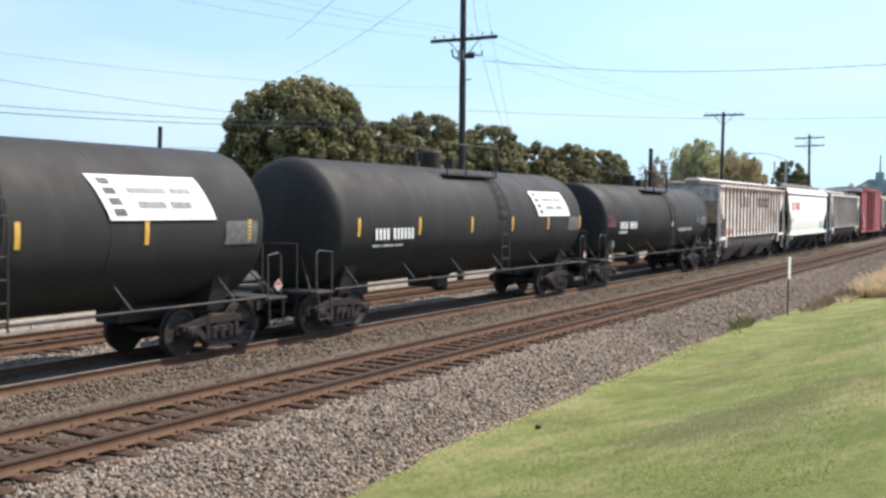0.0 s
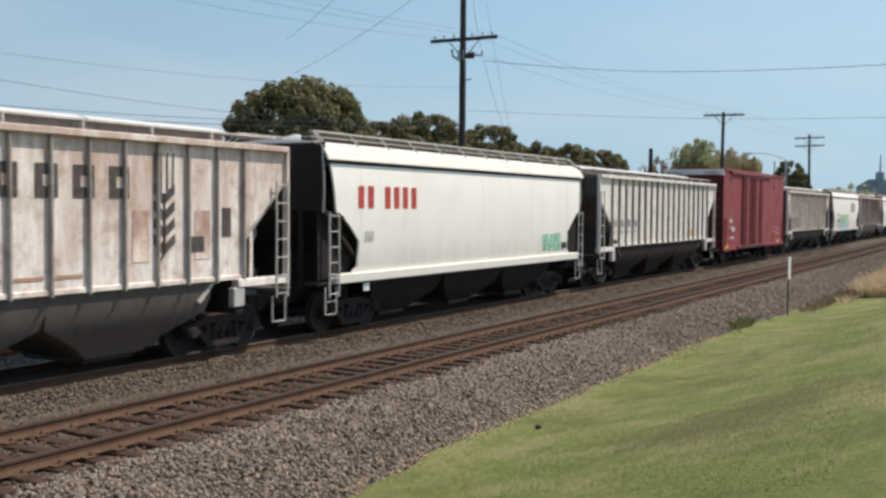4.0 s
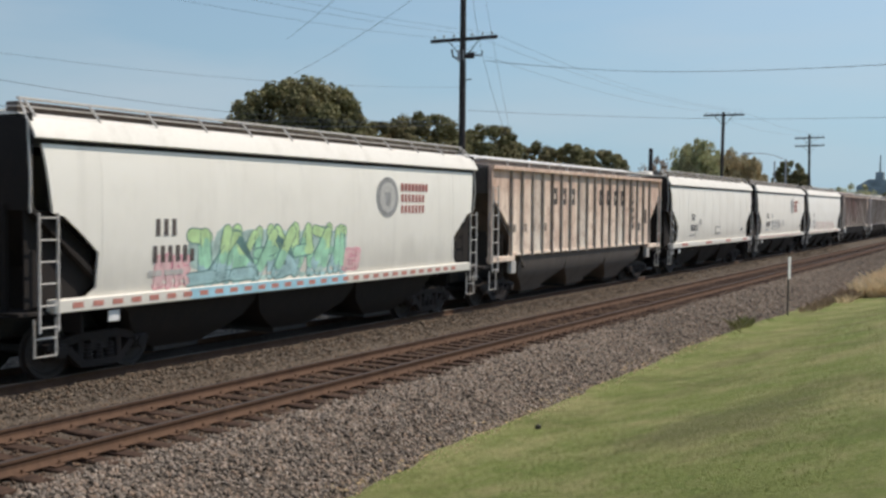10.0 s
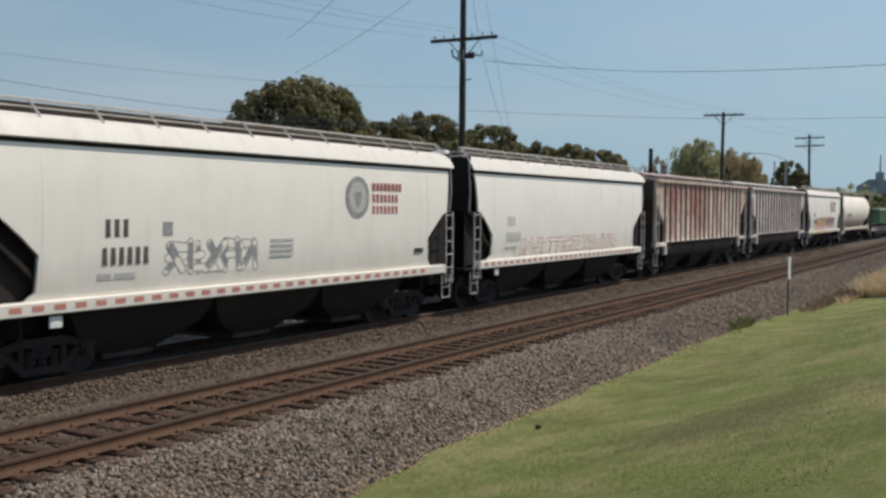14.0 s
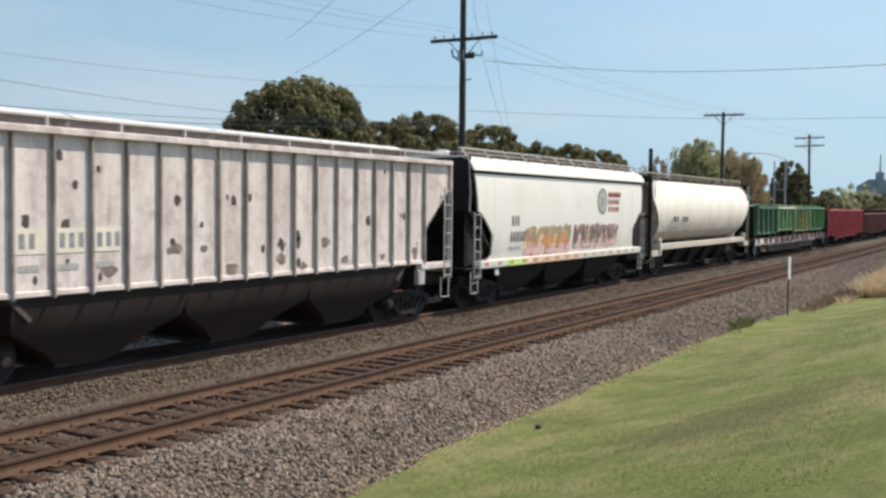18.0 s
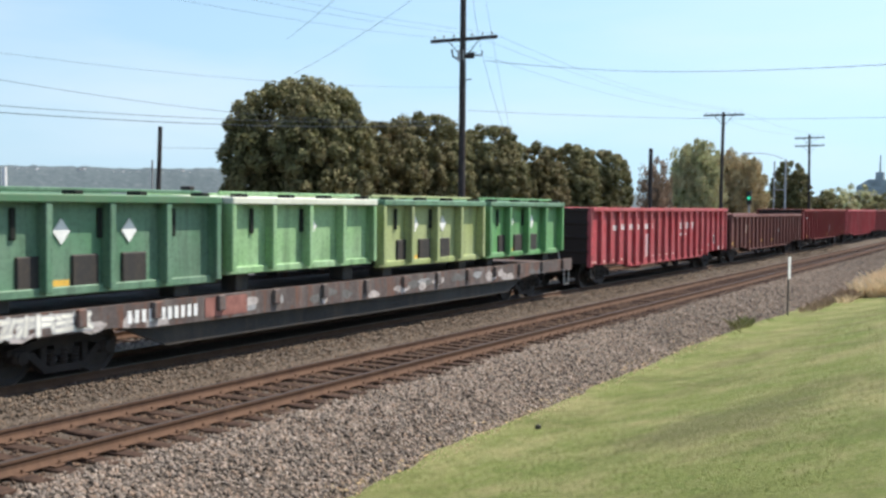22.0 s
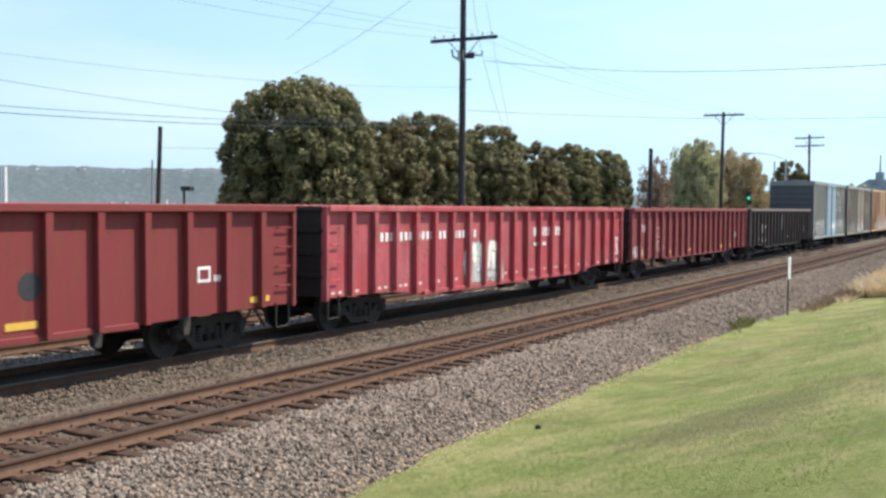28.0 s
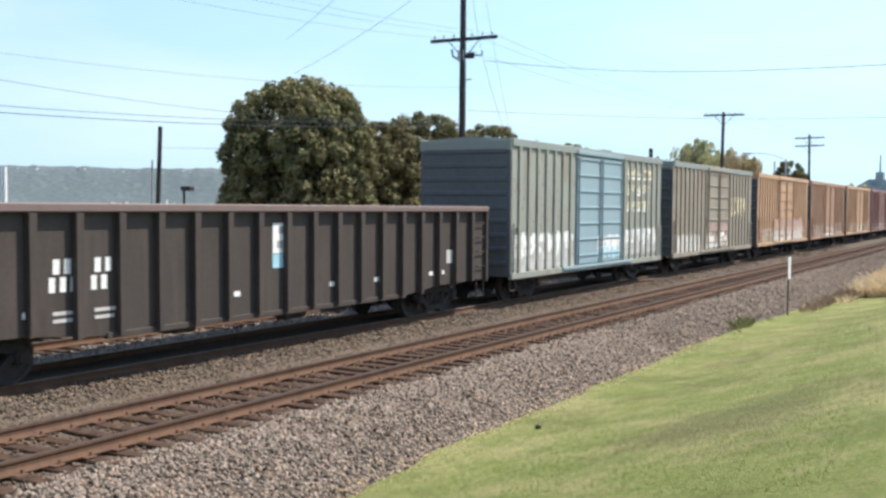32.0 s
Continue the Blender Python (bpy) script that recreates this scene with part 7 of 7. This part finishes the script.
for y, z in ((-6.0, 4.5), (-5.9, 1.85), (4.6, 4.3), (4.55, 1.4)):
    part("hook_plate", Shape().box(1.54, 1.58, y - 0.08, y + 0.08, z - 0.14, z + 0.14, 0.02), BOX_RED_BAR, c)

# -- hoppers behind it
c, h = ribbed_hopper(119.6, 135.6, "warm white ribbed covered hopper stained by rust", HOP_ROSE, UNDER_GREY, HATCH_WHITE, RAIL_WHITE, posts=POST_PALE)
for a, b in ((0.05, 0.65), (0.85, 1.45), (1.65, 2.25)):
    mark(c, -h + 1.36 + a, -h + 1.36 + b, 1.85, 2.45, P_TAN, 1.506, "tan painted-out patch", "colour_patch")
for y, k, m in ((3.6, 0.42, P_TAN), (4.4, 0.42, P_WASH), (1.2, 0.5, P_TAN), (-1.0, 0.2, P_TAN)):
    mark(c, y, y + k, 1.75, 2.1, m, 1.506, "small square label", "label")


def emblem(c, y, z, x=1.578, r=0.48):
    part("emblem", Shape().lathe([(x, 0.05), (x, r), (x + 0.006, r)], (0, y, z), "x", 28), P_GREY, c, "grey round emblem")
    part("emblem_face", Shape().lathe([(x + 0.006, 0.02), (x + 0.006, r * 0.74), (x + 0.01, r * 0.74)], (0, y, z), "x", 24), P_FAINT, c, "pale face of the emblem")
    part("emblem_shield", Shape().prism([(y - 0.14, z + 0.12), (y + 0.14, z + 0.12), (y + 0.10, z - 0.15), (y, z - 0.24), (y - 0.10, z - 0.15)], x + 0.01, x + 0.014), P_GREY, c, "dark shield of the emblem")
    for k, g in enumerate(((8,), (7,), (7,))):
        lettering(c, y + 0.62, z + 0.16 - k * 0.27, 0.19, g, P_RUST_RED, x, "red lettering", 0.88)


def numbers(c, h, y, big=0.30, mat=None):
    lettering(c, -h + y + 0.05, 2.45, big, (3,), mat or P_SOOT, 1.57, "dark reporting marks", 0.66)
    lettering(c, -h + y, 1.98, big, (6,), mat or P_SOOT, 1.55, "dark number", 0.62)
    lettering(c, -h + y - 0.1, 1.74, 0.10, (4, 6), P_FAINT, 1.54, "small writing", 0.8)


def sill_marks(c, h, mats, w=0.22, step=0.42):
    n = int((2 * h - 1.6) / step)
    reflectors(c, [-h + 0.8 + i * step for i in range(n)], 1.33, 1.60, mats, w, 0.09)


c, h = smooth_hopper(137.37, 152.15, "pale smooth-sided covered hopper with mint and blue graffiti", HOP_GREEN, UNDER, RAIL_WHITE, 2)
numbers(c, h, 2.5)
emblem(c, 2.75, 3.22)
graffiti(c, -4.0, 1.0, 1.50, 2.58, (G_SAGE, G_LIMEMINT, G_MINT, G_AQUA, G_TEAL), 1.555, 12, "mint and blue sprayed graffiti", 8, 0.1)
graffiti(c, -4.8, -4.0, 1.5, 2.1, (G_ROSE, G_ROSE, G_PINK), 1.555, 5, "pink sprayed scrawl", 3)
graffiti(c, 1.0, 1.6, 1.55, 2.05, (G_ROSE, G_ROSE, G_PINK), 1.555, 6, "pink sprayed scrawl", 3)
mark(c, -4.0, 1.0, 1.28, 1.47, G_SKY, 1.60, "light blue overspray on the sill", "overspray")
sill_marks(c, h, (P_SALMON,))
c, h = ribbed_hopper(153.1, 168.8, "brown-stained cream covered hopper with dark lettering", HOP_BROWNED, UNDER_PALE, HATCH_WHITE, RAIL_WHITE, (None, HOP_BROWNED, HOP_PALE, None, HOP_BROWNED), posts=POST_PALE)
soo(c, h, 0, P_SOOT)
c, h = smooth_hopper(170.2, 185.5, "pale grey-white smooth-sided covered hopper", HOP_GREEN, UNDER, RAIL_WHITE, 10)
numbers(c, h, 3.27, 0.31, P_BLACK)
mark(c, -3.03, -2.7, 2.25, 2.52, P_FAINT, 1.575, "grey square label", "label")
mark(c, -0.07, 0.83, 1.77, 2.13, P_GREY, 1.555, "grey outlined data box", "data_panel")
mark(c, 0.0, 0.76, 1.83, 2.07, HOP_GREEN, 1.562, "pale face of the data box", "data_panel_face")
mark(c, 5.2, 5.45, 1.82, 2.0, P_BLACK, 1.545, "small dark label", "label")
reflectors(c, [-5.45, -1.4, 2.3, 5.9], 1.33, 1.60, (P_SALMON,), 0.95, 0.12)
c, h = smooth_hopper(186.75, 201.35, "pale smooth-sided covered hopper with a round emblem", HOP_WHITE, UNDER, RAIL_WHITE, 2)
numbers(c, h, 2.55)
emblem(c, 2.76, 3.2)
graffiti(c, -3.25, -0.75, 1.74, 2.36, (HOP_WHITE, HOP_WHITE, P_GREY), 1.56, 15, "faint grey sprayed lettering", 5)
mark(c, -3.38, -3.14, 2.46, 2.70, P_GREY, 1.572, "small grey stencilled square", "label")
for z in (1.98, 2.08, 2.18, 2.28):
    mark(c, -0.35, 0.40, z, z + 0.045, P_FAINT, 1.566, "row of small grey writing", "data_row")
mark(c, 5.35, 5.75, 1.84, 1.96, P_BLACK, 1.558, "small dark label", "label")
sill_marks(c, h, (P_SALMON,))
c, h = smooth_hopper(202.5, 217.3, "white smooth-sided covered hopper with faint red graffiti", HOP_WHITE2, UNDER, RAIL_WHITE, 2)
numbers(c, h, 2.2, 0.28, P_FAINT)
graffiti(c, -4.5, 4.2, 1.55, 2.05, (HOP_WHITE2, HOP_WHITE2, HOP_WHITE2, P_SALMON), 1.55, 16, "faint red and grey sprayed lettering", 14)
sill_marks(c, h, (P_SALMON,))

# -- rust-washed and grey hoppers
c, h = ribbed_hopper(218.8, 234.7, "heavily rusted covered hopper with red and pale panels", HOP_PALE, UNDER, HATCH_ROSE, RAIL_WHITE, (HOP_RUST, HOP_RED, HOP_RUST, HOP_RUST, HOP_RUST, HOP_RED, HOP_RED, HOP_RUST, HOP_RUST, HOP_BROWNED, HOP_RUST, HOP_RUST, HOP_BROWNED, HOP_PALE, HOP_PALE, HOP_PALE, HOP_RUST), posts=POST_PALE)
mark(c, -h + 1.42, -h + 1.75, 1.68, 2.4, P_ORANGE, 1.508, "orange patch behind the lettering", "colour_patch")
for i, k in ((0, 2), (1, 2)):
    lettering(c, -h + 1.5 + i * 0.8, 2.42, 0.24, (k,), P_GREY, 1.512, "dark marks")
    lettering(c, -h + 1.5 + i * 0.8, 1.86, 0.24, (k,), P_GREY, 1.512, "dark number")
for y in (-2.2, 0.6, 3.8):
    mark(c, y, y + 0.34, 1.68, 2.05, P_PEEL, 1.508, "faded orange patch", "colour_patch")
mark(c, h - 1.34, h - 0.95, 1.66, 2.7, P_ORANGE, 1.44, "orange end patch", "colour_patch")
c, h = ribbed_hopper(236.0, 251.85, "grey ribbed covered hopper with dark scrapes", HOP_GREY2, UNDER_GREY, HATCH_WHITE, RAIL_WHITE, posts=POST_PALE)
spots = random.Random(14)
for _ in range(42):
    y, z, k = spots.uniform(-6.2, 6.3), spots.choice((1.75, 2.0, 2.3, 2.7, 3.2, 3.7)) + spots.uniform(-0.15, 0.15), spots.uniform(0.035, 0.11)
    if abs((y + h - 1.36) / ((2 * h - 2.72) / 17) % 1 - 0.5) < 0.30:
        part("rust_spot", Shape().prism([(y + k * spots.uniform(0.6, 1.2) * math.cos(a * math.pi / 4), z + 1.5 * k * spots.uniform(0.6, 1.2) * math.sin(a * math.pi / 4)) for a in range(8)], 1.502, 1.507), P_SOOT, c, "dark rust spot")
for _ in range(16):
    i = spots.randrange(17)
    y, z, k = -h + 1.36 + (i + 0.5) * (2 * h - 2.72) / 17, spots.choice((1.72, 1.8, 1.9, 2.2)), spots.uniform(0.10, 0.24)
    part("grime_smudge", Shape().prism([(y + k * spots.uniform(0.6, 1.1) * math.cos(a * math.pi / 4), z + 0.6 * k * spots.uniform(0.5, 1.2) * math.sin(a * math.pi / 4)) for a in range(8)], 1.5015, 1.5035 + 0.0003 * spots.randrange(6)), P_SMUDGE, c, "brown grime smudge")
for i, k in ((1, 2), (2, 3), (3, 3)):
    mark(c, -h + 1.36 + i * 0.77 + 0.08, -h + 1.36 + i * 0.77 + 0.66, 2.22, 2.62, P_PALE, 1.505, "pale cream patch behind the number", "colour_patch")
    lettering(c, -h + 1.36 + i * 0.77 + 0.14, 2.30, 0.24, (k,), P_GREY, 1.508, "dark number", 0.8)
    lettering(c, -h + 1.36 + i * 0.77 + 0.14, 1.95, 0.10, (5,), P_FAINT, 1.508, "small writing", 0.8)

# -- graffiti hopper and rounded hopper
c, h = smooth_hopper(253.1, 267.8, "pale smooth-sided covered hopper with orange graffiti", HOP_GREEN, UNDER, RAIL_WHITE, 2)
numbers(c, h, 2.45, 0.30)
emblem(c, 2.68, 3.24)
graffiti(c, -3.9, -0.3, 1.50, 2.40, (G_PEACH, G_TAN, G_ORANGE, G_ROSE, G_TAUPE), 1.555, 21, "orange and peach sprayed graffiti", 6)
graffiti(c, 0.05, 4.3, 1.62, 2.42, (G_ROSE, G_TAUPE, G_TAN, G_ROSE, G_SMOKE), 1.555, 22, "brown and grey sprayed graffiti", 8)
mark(c, -5.4, -3.9, 1.28, 1.46, G_LIME, 1.60, "lime overspray on the sill", "overspray")
mark(c, -3.9, 0.4, 1.28, 1.46, G_PEACH, 1.60, "peach overspray on the sill", "overspray")
sill_marks(c, h, (P_SALMON, G_CREAM))
c, h = round_hopper(269.0, 286.0, "ivory round-bodied covered hopper on a pale sill", HOP_IVORY, UNDER, RAIL_TAN)
lettering(c, -5.66, 2.42, 0.24, (4,), P_SOOT, 1.60, "dark reporting marks", 0.75)
lettering(c, -4.32, 2.41, 0.24, (5,), P_SOOT, 1.60, "dark number", 0.75)
lettering(c, -5.72, 2.08, 0.08, (5, 6), P_GREY, 1.54, "small writing", 0.8)

# -- flat car with waste containers
c, h = flat_car(287.5, 310.9, "worn brown flat car carrying green containers", FLAT_BROWN)
lettering(c, -8.2, 0.96, 0.22, (4, 6), P_WHITE, 1.565, "white reporting marks", 0.75)
graffiti(c, -11.6, -9.0, 0.95, 1.26, (FLAT_BROWN, G_CREAM, P_FAINT), 1.565, 31, "pale sprayed marks", 7)
worn = random.Random(33)
for _ in range(34):
    y, z, k = worn.uniform(-11, 10.6), worn.uniform(0.92, 1.12), worn.uniform(0.12, 0.5)
    out = [(y + k * worn.uniform(0.6, 1.1) * math.cos(a * math.pi / 4), min(1.28, max(0.86, z + 0.12 * worn.uniform(0.5, 1.2) * math.sin(a * math.pi / 4)))) for a in range(8)]
    part("worn_patch", Shape().prism(out, 1.558, 1.562 + 0.0004 * worn.randrange(8)), worn.choice((P_GREY, P_WORN, P_DIM)), c, "pale scraped patch")
mark(c, -6.28, -5.08, 0.9, 1.26, P_REDDISH, 1.565, "red-brown patch", "colour_patch")
waste_box(287.95, 293.3, "dark green steel waste container with white diamonds", BIN_GREEN, BIN_LID)
waste_box(293.6, 298.7, "bright green steel waste container with a pale lid", BIN_BRIGHT, LID_PALE, False, 1.70, True)
waste_box(299.0, 304.3, "yellow-green steel waste container with white diamonds", BIN_OLIVE, BIN_GREEN)
waste_box(304.6, 310.0, "leaf-green steel waste container with white diamonds", BIN_LEAF, BIN_GREEN)


def side_marks(c, h, panels, seed, mat=None, x=1.485):
    """Small pale dabs low on the panels."""
    rng = random.Random(seed)
    for i in range(panels):
        y = -h + (i + 0.5) * 2 * h / panels
        for k in range(rng.choice((1, 2, 2))):
            q = y - 0.24 + 0.24 * k + rng.uniform(0, 0.06)
            mark(c, q, q + 0.13, 1.02, 1.085, mat or P_DAB, x, "small pale reflective dab", "reflector")


# -- gondolas
c, h = gondola(312.7, 331.6, "bright red gondola with white lettering", GON_RED, GON_RED)
lettering(c, -7.5, 2.16, 0.21, (8, 7, 7), P_WHITE, 1.485, "white lettering", 1.06)
lettering(c, 1.55, 2.1, 0.28, (2, 3, 3), P_WHITE, 1.485, "white number", 0.8)
lettering(c, 1.55, 1.8, 0.10, (5, 5), P_WHITE, 1.485, "small white writing", 0.9)
side_marks(c, h, 20, 41)
mark(c, h - 2.62, h - 1.98, 1.33, 1.71, P_WHITE, 1.484, "white outlined data label", "label")
mark(c, h - 2.57, h - 2.32, 1.37, 1.67, P_BLACK, 1.489, "black field of the label", "label_field")
mark(c, h - 2.28, h - 2.03, 1.37, 1.67, P_BLACK, 1.489, "black field of the label", "label_field")
lettering(c, h - 1.62, 0.97, 0.15, (4,), P_WHITE, 1.485, "small white writing", 0.9)
lettering(c, h - 3.35, 1.2, 0.07, (6,), P_FAINT, 1.485, "small pale writing", 0.9)
mark(c, -3.22, -2.62, 1.05, 1.95, G_ROSE, 1.485, "pale scraped patch", "scrape")
c, h = gondola(332.75, 351.65, "low brown gondola with ghosted pale lettering", GON_BROWN, GON_BROWN, top=2.70)
lettering(c, -7.15, 1.68, 0.44, (1, 1, 2), P_GHOST, 1.485, "ghosted pale lettering", 0.75)
lettering(c, 1.85, 1.56, 0.27, (3, 3, 2), P_FAINT, 1.485, "pale reporting marks", 0.6)
for y in (-9.3, -5.5, -2.4, 0.4, 4.9, 7.8):
    mark(c, y, y + 0.5, 1.12, 1.24, P_YELLOW, 1.49, "yellow reflective strip", "reflector")
c, h = gondola(352.65, 371.5, "maroon gondola with orange reflective strips", GON_MAROON, GON_MAROON, 18, False)
for y in (-8.0, -4.0, 0.5, 2.4, 8.1):
    mark(c, y, y + 0.6, 1.06, 1.18, P_YELLOW, 1.49, "orange reflective strip", "reflector")
lettering(c, -8.2, 2.3, 0.2, (2, 3), P_WHITE, 1.485, "white reporting marks")
graffiti(c, 1.5, 2.1, 1.15, 1.9, (GON_MAROON, P_FAINT, GON_MAROON), 1.485, 51, "pale violet sprayed scrawl", 3)
part("round_patch", Shape().lathe([(1.481, 0.02), (1.485, 0.22)], (0, 2.87, 1.72), "x", 16), P_BLACK, c, "dark round patch")
mark(c, 6.6, 6.95, 1.55, 1.85, P_WHITE, 1.485, "white outlined label", "label")
mark(c, 6.66, 6.89, 1.61, 1.79, GON_MAROON, 1.492, "red centre of the label", "label_centre")
lettering(c, 7.05, 1.55, 0.12, (4,), P_WHITE, 1.485, "small white writing")
c, h = gondola(372.7, 391.75, "bright red gondola with white lettering and graffiti", GON_RED, GON_RED)
lettering(c, -7.5, 2.16, 0.21, (8, 7, 7), P_WHITE, 1.485, "white lettering", 1.06)
lettering(c, 1.59, 2.1, 0.28, (2, 3, 3), P_WHITE, 1.485, "white number", 0.8)
lettering(c, 1.59, 1.8, 0.10, (5, 5), P_WHITE, 1.485, "small white writing", 0.9)
graffiti(c, -3.0, -0.7, 0.86, 2.02, (G_SAGE, G_CREAM, P_FAINT, P_DIM), 1.485, 61, "cream and grey sprayed graffiti", 4)
side_marks(c, h, 20, 42)
mark(c, h - 2.0, h - 1.45, 1.5, 1.8, P_BLACK, 1.485, "black data label", "label")
graffiti(c, h - 1.0, h - 0.3, 1.2, 2.0, (GON_RED, P_WHITE, GON_RED), 1.485, 62, "white sprayed burst", 3)
c, h = gondola(392.95, 411.75, "dark red gondola with pale scrawls", GON_DARK_RED, GON_DARK_RED, 20, False)
lettering(c, -8.3, 2.45, 0.26, (2,), P_WHITE, 1.485, "white marks")
lettering(c, -8.4, 2.05, 0.28, (3, 3), P_WHITE, 1.485, "white number")
graffiti(c, -6.6, -5.2, 1.2, 2.2, (GON_DARK_RED, GON_DARK_RED, G_ROSE), 1.485, 71, "pale sprayed scrawl", 3)
graffiti(c, -9.2, -8.0, 1.0, 1.5, (GON_DARK_RED, P_FAINT, GON_DARK_RED), 1.485, 72, "pale sprayed scrawl", 3)
mark(c, -8.3, -7.9, 1.1, 1.35, P_YELLOW, 1.488, "yellow label", "label")
for y in (-4.6, -1.4, 1.9, 4.15, 5.9, 8.6):
    mark(c, y, y + 0.5, 1.06, 1.20, P_ORANGE, 1.49, "orange reflective strip", "reflector")
mark(c, h - 2.2, h - 1.6, 1.5, 1.8, P_FAINT, 1.485, "pale data label", "label")
c, h = gondola(412.75, 431.0, "charcoal gondola with white lettering and a white poster panel", GON_BLACK, GON_CHORD)
for y, k in ((-5.92, 2), (-5.07, 2)):
    lettering(c, y, 1.88, 0.24, (k,), P_WHITE, 1.485, "white reporting marks", 0.95)
    lettering(c, y - 0.08, 1.59, 0.24, (k + (1 if y < -5.5 else 0),), P_WHITE, 1.485, "white number", 0.90)
    mark(c, y, y + 0.5, 1.22, 1.28, P_FAINT, 1.485, "line of writing", "lettering")
    mark(c, y, y + 0.42, 1.10, 1.16, P_FAINT, 1.485, "line of writing", "lettering")
mark(c, -0.41, 0.17, 2.02, 2.64, P_WHITE, 1.485, "white panel with dark printing", "poster")
mark(c, -0.22, 0.02, 2.42, 2.58, P_GREY, 1.491, "dark printing", "poster_mark")
mark(c, -0.27, -0.02, 2.12, 2.28, P_GREY, 1.491, "dark printing", "poster_mark")
mark(c, -0.41, 0.17, 1.72, 2.01, G_SKY, 1.485, "light blue panel", "poster")
for y in (-6.5, -3.65, -1.6, 1.6, 3.4, 4.6, 6.0, 6.6, 8.2):
    mark(c, y, y + 0.18, 1.22, 1.32, P_WHITE, 1.485, "small white label", "label")
mark(c, 6.9, 7.4, 1.5, 1.85, P_FAINT, 1.485, "grey data label", "label")

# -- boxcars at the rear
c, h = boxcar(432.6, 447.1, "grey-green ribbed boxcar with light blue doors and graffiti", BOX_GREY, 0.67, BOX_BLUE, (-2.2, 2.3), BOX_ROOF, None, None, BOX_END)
graffiti(c, -h + 0.2, -2.4, 1.0, 2.2, (P_FAINT, P_WHITE, P_FAINT, BOX_GREY), 1.545, 81, "white and pale blue sprayed graffiti", 7)
graffiti(c, -0.2, 2.2, 1.2, 2.0, (P_FAINT, P_WHITE, G_SKY, P_FAINT), 1.602, 82, "white sprayed graffiti on the door", 4)
graffiti(c, 2.6, h - 0.3, 1.2, 2.2, (P_FAINT, P_WHITE, P_FAINT, BOX_GREY), 1.545, 83, "white sprayed graffiti", 6)
for k in range(3):
    graffiti(c, 3.0, 5.6 + 0.4 * (k == 2), 2.85 + k * 0.62, 3.30 + k * 0.62, (BOX_GREY, G_BUFF, G_CREAM, BOX_GREY), 1.545, 84 + k, "pale yellow sprayed lettering", 3)
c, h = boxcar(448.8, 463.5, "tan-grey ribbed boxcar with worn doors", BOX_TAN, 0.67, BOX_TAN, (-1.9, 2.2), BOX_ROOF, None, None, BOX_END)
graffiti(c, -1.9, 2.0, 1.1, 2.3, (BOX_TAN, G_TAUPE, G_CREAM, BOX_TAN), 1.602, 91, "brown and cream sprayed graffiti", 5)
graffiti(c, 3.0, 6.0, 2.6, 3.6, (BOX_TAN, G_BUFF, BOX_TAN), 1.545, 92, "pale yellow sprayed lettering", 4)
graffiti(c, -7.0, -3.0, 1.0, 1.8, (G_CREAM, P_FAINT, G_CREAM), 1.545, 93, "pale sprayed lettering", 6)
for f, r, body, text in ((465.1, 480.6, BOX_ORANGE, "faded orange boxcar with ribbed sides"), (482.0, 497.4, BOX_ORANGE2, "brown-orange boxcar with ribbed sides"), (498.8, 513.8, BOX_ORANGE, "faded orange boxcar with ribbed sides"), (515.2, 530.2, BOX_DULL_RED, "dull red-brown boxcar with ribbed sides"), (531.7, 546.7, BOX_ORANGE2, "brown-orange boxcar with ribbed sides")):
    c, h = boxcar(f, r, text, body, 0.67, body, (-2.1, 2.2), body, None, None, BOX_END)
    if body is BOX_ORANGE and f < 470:
        graffiti(c, -3.4, 5.5, 1.0, 2.4, (BOX_ORANGE, G_TAUPE, P_FAINT, BOX_ORANGE), 1.602, 95, "grey sprayed graffiti", 9)
    for k, (a, b, z) in enumerate(((-6.6, -2.4, 1.9), (-1.9, 2.0, 1.7), (2.6, 6.6, 2.0))):
        graffiti(c, a, b, 1.0, z, (body, P_FAINT, G_CREAM, body), 1.545 if k != 1 else 1.602, int(f) + k, "pale sprayed graffiti", 5)


# ---- what moves ----
def motions():
    """The train rolls by at a steady speed, and its wheels turn with it."""
    for t, x, y, z in MOVING:
        walk(t, [(0, pose(x, y, z)), (16, pose(x, y - SPEED * 16, z)), (32, pose(x, y - SPEED * 32, z))])
    turn = math.degrees(SPEED / 0.455)
    leaders = {}
    for w, k in WHEELSETS:
        if k not in leaders:
            step = 1 / FPS
            walk(w, [(i * step, pose(0, k * 0.89, 0.455) @ Matrix.Rotation(radians(turn * i * step), 4, "X")) for i in range(32 * FPS + 1)])
            leaders[k] = w
        else:
            first = leaders[k].animation_data
            w.rotation_mode = "QUATERNION"
            mine = w.animation_data_create()
            mine.action = first.action
            mine.action_slot = first.action_slot


motions()
